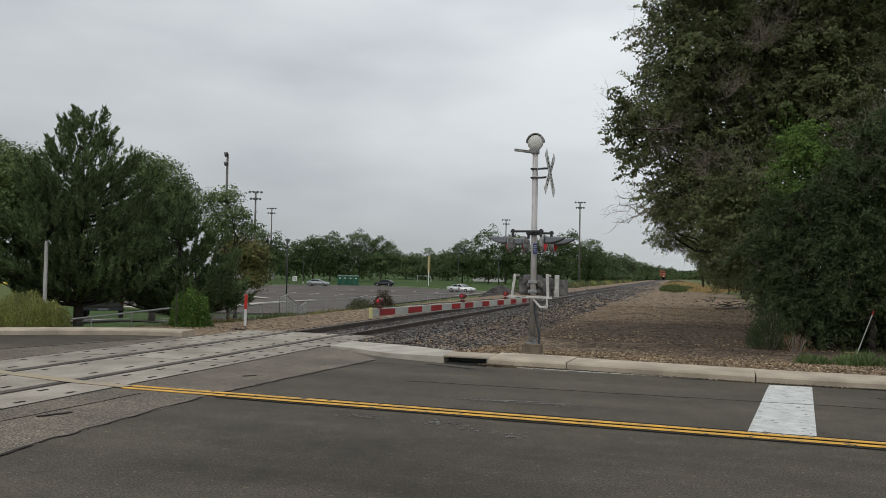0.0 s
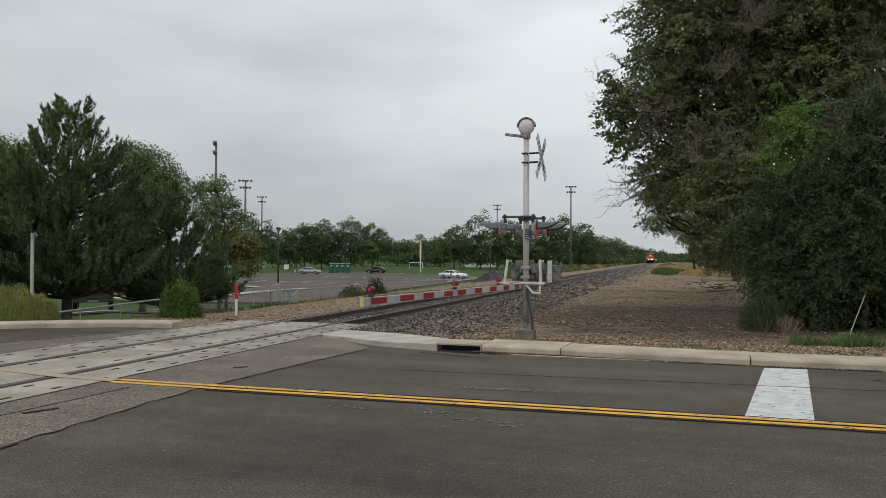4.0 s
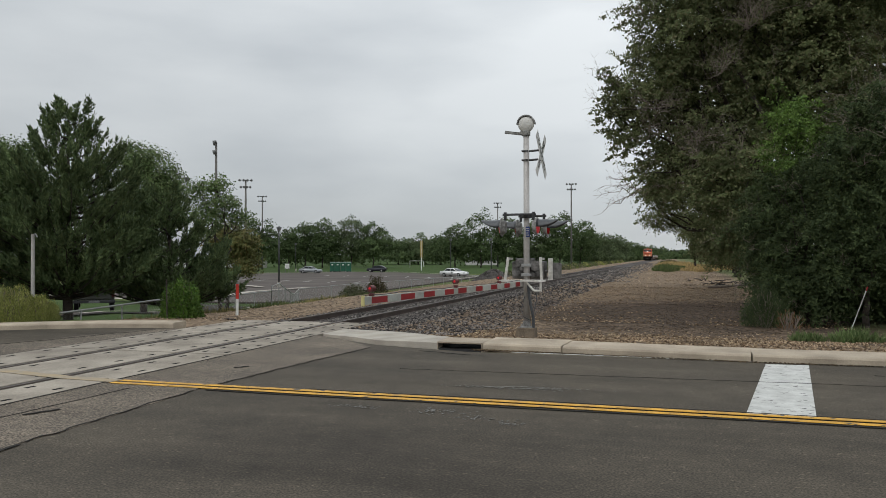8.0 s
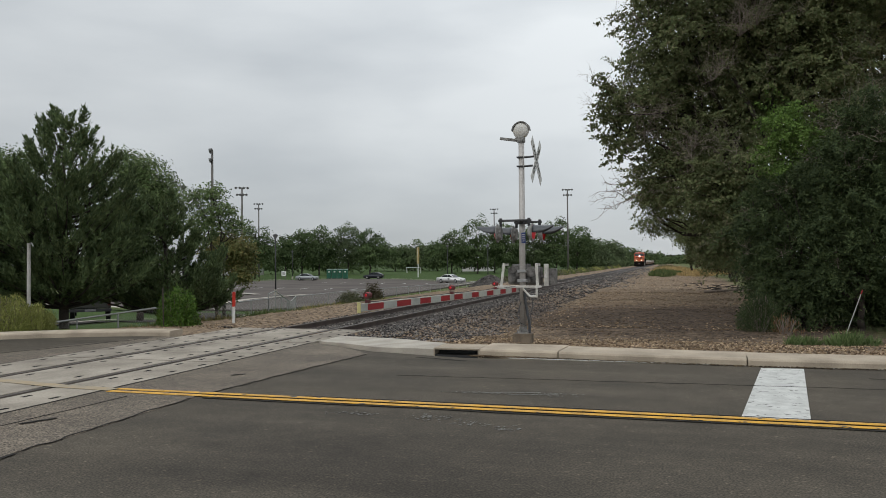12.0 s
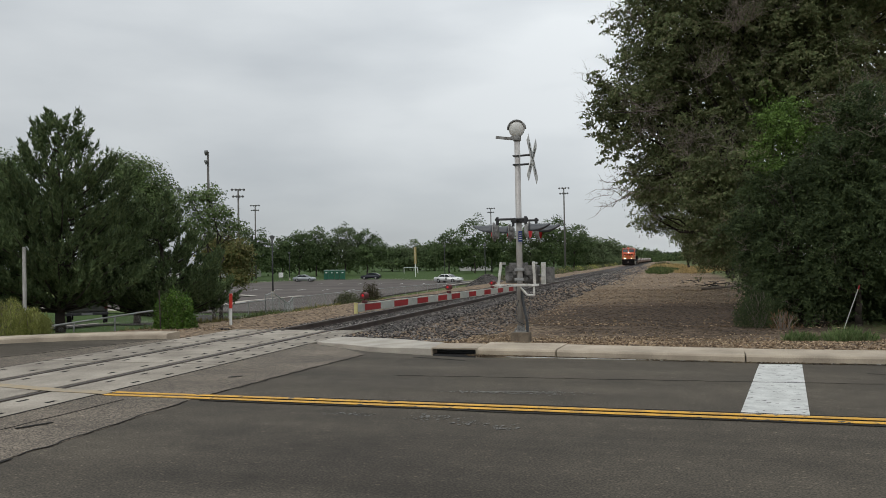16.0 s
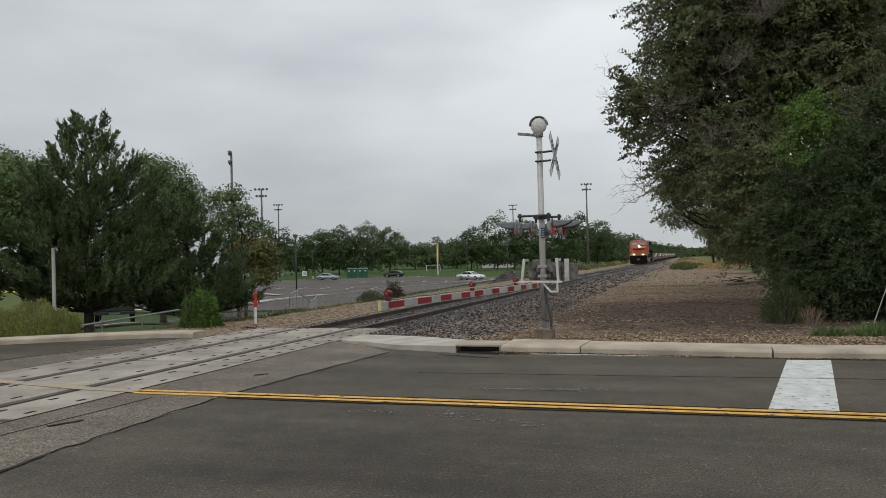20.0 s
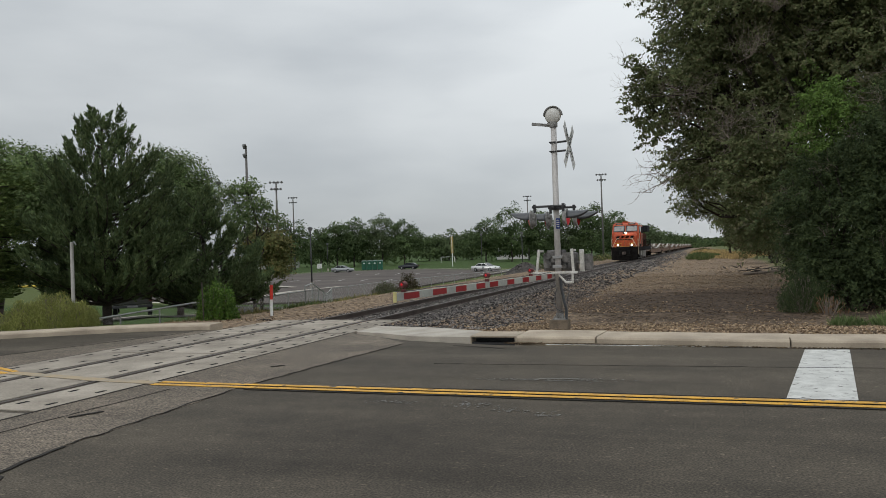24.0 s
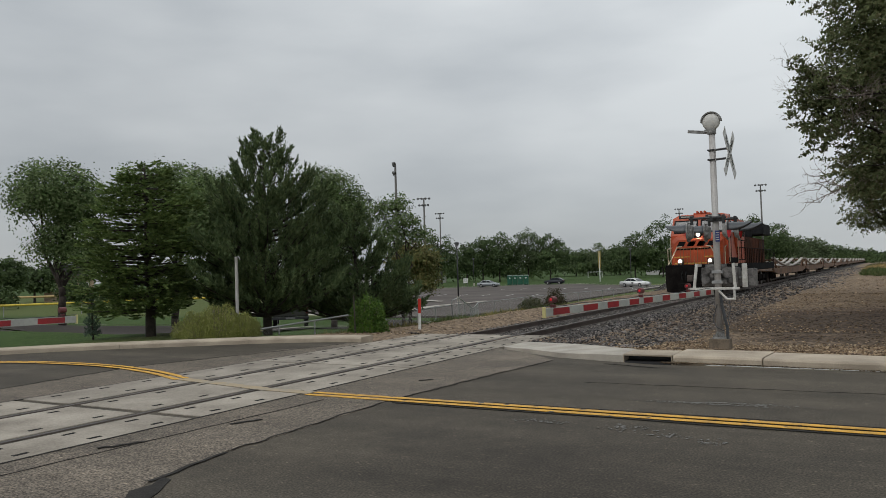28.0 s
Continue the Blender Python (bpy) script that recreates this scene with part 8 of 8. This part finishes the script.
for k in range(200):
    if sleeper_mesh is None:
        bm = fresh()
        box(bm, -1.3, 1.3, -0.11, 0.11, -0.17, 0.0, 0.008)
        ob = part("sleeper", bm, M["timber"], track)
        sleeper_mesh = ob.data
    else:
        ob = new("sleeper", sleeper_mesh)
        ob.parent = track
    ob.matrix_basis = pose(float(rng.normal()) * 0.03, 20.5 + 0.54 * k, -0.143, 0, 0, float(rng.normal()) * 0.6)


def pebbles(name, pts, size, mat, label, category, parent=None, flat=0.65):
    """One mesh of many loose angular stones."""
    c = np.asarray(pts, dtype=np.float64)
    n = len(c)
    base = np.array([(1, 0, 0), (-1, 0, 0), (0, 1, 0), (0, -1, 0), (0, 0, 1), (0, 0, -1)], dtype=np.float64)
    v = base[None] * rng.uniform(0.55, 1.2, (n, 6, 1)) + rng.normal(size=(n, 6, 3)) * 0.22
    v *= (size * rng.uniform(0.5, 1.25, n))[:, None, None]
    v[:, :, 2] *= flat
    v = (v + c[:, None, :]).reshape(-1, 3)
    tri = np.array([(0, 2, 4), (2, 1, 4), (1, 3, 4), (3, 0, 4), (2, 0, 5), (1, 2, 5), (3, 1, 5), (0, 3, 5)])
    f = (tri[None] + 6 * np.arange(n)[:, None, None]).reshape(-1)
    me = bpy.data.meshes.new(name)
    me.vertices.add(6 * n)
    me.vertices.foreach_set("co", v.ravel())
    me.loops.add(24 * n)
    me.loops.foreach_set("vertex_index", f)
    me.polygons.add(8 * n)
    me.polygons.foreach_set("loop_start", np.arange(8 * n) * 3)
    me.update(calc_edges=True)
    me.materials.append(mat)
    ob = new(name, me)
    if parent:
        ob.parent = parent
        ob["kind"], ob["label"] = "stuff", label
        return ob
    return tagged(ob, label, category, kind="stuff")


def bed_z(x, y):
    """The top of the ballast or of the land at a place."""
    if y < 20.2 or x < -2.9 or x > 4.2:
        return ground_z(x, y)
    z = np.interp(x, [-2.9, -2.3, -1.45, 1.45, 2.6, 4.2], [-0.42, -0.30, -0.155, -0.155, -0.30, -0.42])
    return max(float(z), ground_z(x, y) if abs(x) > 2.4 else -9)


def scatter(count, x0, x1, y0, y1, keep=None):
    out = []
    while len(out) < count:
        x, y = float(rng.uniform(x0, x1)), y0 + (y1 - y0) * float(rng.uniform(0, 1)) ** 1.25
        if keep and not keep(x, y):
            continue
        out.append((x, y, bed_z(x, y) + 0.008))
    return out


def on_ballast(x, y):
    return (x > 1.75 or y > 20.3) and not (x > 1.5 and y < 18.3 + 0.35 * max(0.0, 2.6 - x)) and x < 4.4 + 0.5 * noise.noise(Vector((y * 0.5, 0, 0)))


pebbles("ballast_stone", scatter(15000, -2.7, 4.8, 18.3, 42, on_ballast), 0.042, M["ballast"], "loose grey crushed ballast stones", "gravel")
pebbles("ballast_stone", scatter(7000, -2.7, 4.4, 42, 110, on_ballast), 0.085, M["ballast"], "loose grey crushed ballast stones", "gravel")


def on_soil(x, y):
    return x > 3.2 + 0.2 * (y - 16.5) * 0 and not (x < 4.9 and y < 17.8) and (x > 4.2 or y < 19.5)


pebbles("ballast_stone", [(x, y, z - 0.03) for x, y, z in scatter(3500, 1.5, 6.2, 60, 210, lambda x, y: x < 4.4 + 1.6 * float(rng.uniform(0, 1)))], 0.13, M["ballast"], "loose grey crushed ballast stones", "gravel")
pebbles("soil_chip", scatter(8000, 3.2, 14.5, 16.6, 24.5, lambda x, y: on_soil(x, y) and (x < 5.2 or y < 20.5 + 3.5 * float(rng.uniform(0, 1)) ** 2)), 0.027, M["chips"], "loose brown gravel and wood chips on soil", "gravel")
pebbles("soil_chip", scatter(4500, 4.4, 13.5, 25, 52, lambda x, y: math.hypot((x - 9.2) / 5.0, (y - 31) / 7.5) + 0.5 * noise.noise(Vector((x * 0.5, y * 0.5, 2))) > 1.15 * float(rng.uniform(0, 1)) ** 0.4), 0.034, M["chips"], "loose brown gravel and wood chips on soil", "gravel")
pebbles("soil_chip", scatter(1800, 4.0, 13.0, 50, 120), 0.06, M["chips"], "loose brown gravel and wood chips on soil", "gravel")
pebbles("soil_litter", scatter(3000, 4.6, 13.0, 23, 40, lambda x, y: math.hypot((x - 9.0) / 4.6, (y - 29) / 7.0) + 0.4 * noise.noise(Vector((x * 0.6, y * 0.6, 4))) < 1.0), 0.026, M["litter"], "dark leaf litter and clods on soil", "litter", flat=0.5)
pebbles("verge_chip", scatter(1100, -6.2, -2.2, 19.8, 34), 0.03, M["chips"], "loose brown gravel on the verge", "gravel")


def mound(cx, cy, z, r, h):
    """A low heap of gravel with its loose stones."""
    s = thing("gravel_heap", pose(cx, cy, z), "low heap of grey gravel beside the line", "gravel heap")
    bm = fresh()
    rings = []
    for i in range(9):
        t = i / 8
        rings.append([bm.verts.new((r * t * math.cos(a) * 1.15, r * t * math.sin(a), h * (1 - smooth01(t)) - 0.25 * t + 0.10 * noise.noise(Vector((t * 3, math.cos(a) * 2, math.sin(a) * 2))))) for a in [6.2832 * k / 28 for k in range(28)]])
    for r0, r1 in zip(rings, rings[1:]):
        for k in range(28):
            bm.faces.new((r0[k], r1[k], r1[(k + 1) % 28], r0[(k + 1) % 28]))
    bmesh.ops.remove_doubles(bm, verts=bm.verts, dist=0.001)
    bmesh.ops.recalc_face_normals(bm, faces=bm.faces)
    part("heap_body", bm, M["ballast_bed"], s, smooth=True)
    pts = []
    for _ in range(1400):
        a, t = float(rng.uniform(0, 6.283)), float(rng.uniform(0, 1)) ** 0.6
        pts.append((r * t * math.cos(a) * 1.15, r * t * math.sin(a), h * (1 - smooth01(t)) - 0.25 * t + 0.02))
    pebbles("heap_stone", pts, 0.06, M["ballast"], "loose gravel", "", s)
    return s


mound(-6.5, 69.2, bed_z(-6.5, 69.2), 2.3, 1.05)

# leaf litter and grit along the foot of the kerb, worn pale scuffs on the road
grit = []
for _ in range(3800):
    x = 5.7 + 26 * float(rng.uniform(0, 1)) ** 1.6
    clot = 0.5 + 0.5 * noise.noise(Vector((x * 1.3, 0, 0)))
    grit.append((x, 15.75 - 0.34 * smooth01((x - 5.6) / 5) - abs(float(rng.normal())) * 0.05 * (0.3 + clot * 1.6), 0.012))
pebbles("kerb_litter", grit, 0.016, M["litter"], "dark leaf litter and grit along the kerb", "litter", flat=0.5)
leafy = [(5.65 + float(rng.normal()) * 0.09, 15.62 + float(rng.normal()) * 0.05, 0.02) for _ in range(120)]
pebbles("kerb_litter", leafy, 0.022, M["litter"], "small pile of dead leaves beside the drain", "litter", flat=0.7)
for cx, cy, rx, ry, n in ((6.45, 10.42, 0.14, 0.09, 60), (6.9, 10.2, 0.12, 0.05, 36), (7.3, 10.05, 0.07, 0.05, 30), (5.5, 10.42, 0.18, 0.04, 40), (6.95, 12.05, 0.40, 0.03, 90), (7.45, 12.18, 0.3, 0.02, 50), (6.2, 12.0, 0.25, 0.02, 20)):
    pebbles("road_scuff", [(cx + float(rng.normal()) * rx, cy + float(rng.normal()) * ry, 0.007) for _ in range(n)], 0.02, M["scrape"], "pale scuffed specks on dark asphalt", "road wear", flat=0.06)

# ---- weeds, bushes, litter of branches ----


def patch(count, cx, cy, rx, ry, lift=0.0):
    out = []
    for _ in range(count):
        a, r = float(rng.uniform(0, 6.283)), float(rng.uniform(0, 1)) ** 0.5
        x, y = cx + rx * r * math.cos(a), cy + ry * r * math.sin(a)
        out.append((x, y, ground_z(x, y) + lift, 1.0 - 0.4 * r))
    return out


def shrub(name, cx, cy, z, w, d, h, mat, leaves, leaf, label, upright=0.0, category="bush"):
    """A rounded shrub of fine stems and small leaves."""
    s = thing(name, pose(cx, cy, z), label, category)
    bm = []
    n = 26
    tips = []
    for k in range(n):
        a, r = 6.283 * k / n + float(rng.normal()) * 0.2, float(rng.uniform(0.2, 1.0))
        tip = (w * r * math.cos(a) * 0.9, d * r * math.sin(a) * 0.9, h * (1.0 - 0.45 * r * r))
        limb(bm, (0.15 * w * math.cos(a), 0.15 * d * math.sin(a), -0.03), tip, 0.014, 0.004, 0.08, 3)
        tips.append(tip)
    sticks("stem", bm, M["twig"], s)["kind"] = "stuff"
    k = leaves
    dd = rng.normal(size=(k, 3))
    dd /= np.linalg.norm(dd, axis=1)[:, None]
    dd[:, 2] = abs(dd[:, 2])
    lump = 1 + 0.14 * np.sin(dd[:, 0] * 8 + cx) * np.cos(dd[:, 1] * 7)
    c = dd * (rng.uniform(0.25, 1.0, k) ** 0.5 * lump)[:, None] * np.array([w, d, h])
    aim = rng.normal(size=(k, 3)) * (1 - 0.6 * upright)
    aim[:, 2] += upright * 2.0
    aim += dd * 0.5
    flakes("foliage", c, leaf, leaf * (0.5 if upright < 0.5 else 0.14), mat, s, aim=aim)
    return s


M["dry_red"] = island_material("dry_red", [(0.09, 0.05, 0.025), (0.16, 0.09, 0.045), (0.22, 0.14, 0.07)])
M["clump_green"] = island_material("clump_green", [(0.06, 0.10, 0.035), (0.10, 0.15, 0.05), (0.17, 0.20, 0.09)], translucent=0.2)
M["bush_leaf"] = island_material("bush_leaf", [(0.04, 0.085, 0.015), (0.07, 0.13, 0.022), (0.12, 0.19, 0.035)], translucent=0.25)
M["rabbit_leaf"] = island_material("rabbit_leaf", [(0.13, 0.15, 0.04), (0.22, 0.235, 0.065), (0.34, 0.33, 0.12)], translucent=0.2)
M["sage_leaf"] = island_material("sage_leaf", [(0.05, 0.065, 0.03), (0.08, 0.09, 0.045), (0.12, 0.11, 0.06)], translucent=0.2)
for x, y, w, h in ((-7.85, 17.75, 0.72, 0.72), (-7.25, 18.05, 0.80, 0.92), (-6.75, 18.35, 0.55, 0.62)):
    shrub("rabbitbrush", x, y, ground_z(x, y), w, w * 0.9, h, M["rabbit_leaf"], 8000, 0.085, "yellow-green wispy rabbitbrush behind the kerb", 0.55)
shrub("green_bush", -4.3, 20.9, ground_z(-4.3, 20.9) - 0.02, 0.62, 0.6, 1.05, M["bush_leaf"], 6500, 0.075, "bright green leafy bush beside the verge")
bm = fresh()
tube(bm, (-4.32, 20.3, ground_z(-4.3, 20.3) - 0.1), (-4.35, 20.3, 1.05), 0.02, sides=6)
tagged(part("stake", bm, M["timber"]), "thin brown metal stake in a bush", "stake")
shrub("brown_bush", -7.9, 44.5, ground_z(-7.9, 44.5), 0.75, 0.7, 1.35, M["brown_leaf"], 3000, 0.10, "brownish scrubby bush on the verge")
shrub("sage_bush", -9.6, 45.0, ground_z(-9.6, 45.0), 0.9, 0.8, 0.9, M["sage_leaf"], 2600, 0.10, "dull grey-green scrub on the verge")
for x, y, r in ((11.55, 20.2, 0.28), (12.25, 19.95, 0.34), (12.62, 20.0, 0.30)):
    tuft_patch("grass_clump", patch(26, x, y, r, r * 0.7), 0.33, 0.02, M["clump_green"], "clump of green weedy grass on bare soil", "grass", per=26, spread=0.08)
shrub("weed_bush", 11.25, 24.9, ground_z(11.25, 24.9), 0.62, 0.6, 1.0, M["thicket_leaf"], 7000, 0.085, "tall green weeds under the saplings", 0.5)
shrub("dry_weed", 11.75, 24.0, ground_z(11.75, 24.0), 0.4, 0.3, 0.5, M["dry_red"], 160, 0.13, "dry reddish weed stalks under the saplings", 0.9)
for x, y, rx, ry, h, m_, n in ((8.0, 112, 1.6, 14, 0.95, "weed", 110), (9.6, 122, 1.0, 9, 0.7, "weed", 40), (12.2, 116, 2.6, 16, 0.55, "straw", 110), (14.5, 128, 4, 16, 0.8, "straw", 120), (9.5, 165, 4, 24, 1.0, "straw", 130), (8.2, 200, 2.5, 30, 1.1, "sage_leaf", 90)):
    tuft_patch("tall_weeds", patch(n, x, y, rx, ry), h, 0.09, M[m_], {"weed": "tall green weeds beside the line", "straw": "straw-coloured dry grass beside the line"}.get(m_, "grey-green weeds beside the line"), "weeds", kind="stuff", spread=0.35, per=30)
for k in range(46):
    y = 72 + 3.6 * k + float(rng.normal()) * 1.2
    x = -4.7 - 1.6 * float(rng.uniform(0, 1))
    r = float(rng.uniform(0.6, 1.25))
    shrub("verge_shrub", x, y, ground_z(x, y) - 0.02, r, r * 1.5, float(rng.uniform(0.55, 1.0)), M[("sage_leaf", "rabbit_leaf", "weed")[k % 3]], 420, 0.17, "low olive-green scrub along the ballast", 0.3)["group"] = "scrub along the line"
for k in range(7):
    y = 24 + 5.2 * k
    tuft_patch("verge_weeds", patch(80, -6.3 - 0.04 * (y - 24), y, 0.6, 3.2), 0.42, 0.025, M["weed" if k % 2 else "dry_grass"], "rough weeds along the verge crest", "weeds", kind="stuff", spread=0.15, per=26)

# leaning stake and fallen wood
bm = fresh()
tube(bm, (13.02, 23.64, -0.36), (13.43, 23.54, 0.89), 0.012, sides=8)
leaning = part("leaning_stake", bm, M["pole_paint"])
tagged(leaning, "thin white rod leaning in weeds with red tip", "stake")
bm = fresh()
tube(bm, (13.40, 23.547, 0.80), (13.434, 23.539, 0.90), 0.015, sides=8)
part("red_tip", bm, M["red"], leaning)
bm = fresh()
limb(bm, (10.9, 51.0, -0.2), (13.6, 52.0, -0.16), 0.09, 0.05, 0.06, 5)
tagged(part("fallen_log", bm, M["twig"], smooth=True), "pale fallen log lying on bare soil", "log")
for k in range(14):
    x, y = 9.8 + float(rng.uniform(0, 4)), 54 + float(rng.uniform(0, 12))
    bm = fresh()
    a = float(rng.uniform(0, 3.1))
    p = Vector((x, y, ground_z(x, y) + 0.05))
    limb(bm, p, p + Vector((math.cos(a), math.sin(a), 0.06)) * float(rng.uniform(0.7, 1.8)), 0.05, 0.02, 0.1, 3)
    tagged(part("fallen_branch", bm, M["bark"], smooth=True), "dark fallen branch on bare soil", "branch", "fallen branches")
bm = fresh()
box(bm, -0.38, 0.38, -0.12, 0.12, -0.05, 0.16, 0.02, pose(3.6, 59.5, -0.24, 0, 4, 35))
tagged(part("timber_block", bm, M["timber"]), "dark old timber block on the ballast shoulder", "timber")


def dead_bough():
    """A bare dead bough that reaches out of an elm."""
    bm = []
    root = Vector((9.6, 48.6, 5.9))
    hub = Vector((7.1, 47.6, 5.45))
    limb(bm, root, hub, 0.06, 0.035, 0.06, 4)
    for tip in ((4.95, 47.4, 5.25), (5.2, 47.5, 4.4), (5.5, 47.5, 6.2), (5.1, 47.5, 5.75), (5.75, 47.5, 4.8), (6.0, 47.6, 6.5)):
        pts = limb(bm, hub, tip, 0.024, 0.008, 0.14, 5)
        for p in pts[2:]:
            for _ in range(3):
                e = p + Vector((-0.35 + float(rng.normal()) * 0.25, float(rng.normal()) * 0.3, float(rng.normal()) * 0.3))
                limb(bm, p, e, 0.009, 0.004, 0.14, 3)
    return sticks("dead_bough", bm, M["twig"], None)


elms = [o for o in scene.objects if o.name.startswith("elm_tree")]
# grey tangles of dead wood in the crowns
tangle = []
for at, way, count, size in (((14.2, 27.4, 5.0), (0.1, -0.2, 1.0), 16, 1.5), ((14.7, 27.3, 4.6), (0.2, -0.2, 1.0), 12, 1.5), ((8.3, 33.2, 7.4), (0.1, -0.6, 0.3), 14, 1.1), ((8.0, 33.6, 6.6), (0.3, -0.6, 0.2), 12, 1.1), ((11.6, 33.4, 10.2), (0.1, -0.5, 0.8), 16, 1.4), ((12.2, 33.6, 10.6), (0.2, -0.5, 0.9), 12, 1.4), ((9.9, 32.8, 6.0), (0.0, -0.6, 0.2), 12, 1.1), ((10.6, 32.4, 8.4), (0.1, -0.6, 0.5), 12, 1.2)):
    dry_twigs(tangle, Vector(at), Vector(way), count, size)
dry = sticks("dead_twig", tangle, M["twig"], elms[0], "grey tangle of dead twigs")
dry.data.transform(elms[0].matrix_basis.inverted())
dry["kind"] = "stuff"
bough = dead_bough()
home = elms[1].matrix_basis
bough.data.transform(home.inverted())
bough.parent = elms[1]
bough["label"] = "bare grey dead bough"


# ---- what moves ----
NOSE = [(0.0, 392.8), (6.0, 318.8), (12.0, 244.8), (17.0, 181.3), (21.0, 129.6), (24.0, 90.8), (26.0, 66.6), (27.0, 55.0), (28.0, 43.9)]


def motions():
    for i, ob in enumerate([loco] + wagons):
        back = 0.0 if i == 0 else 22.6 + CAR * (i - 1)
        walk(ob, [(t, pose(0, y + back, 0.012)) for t, y in NOSE])


motions()
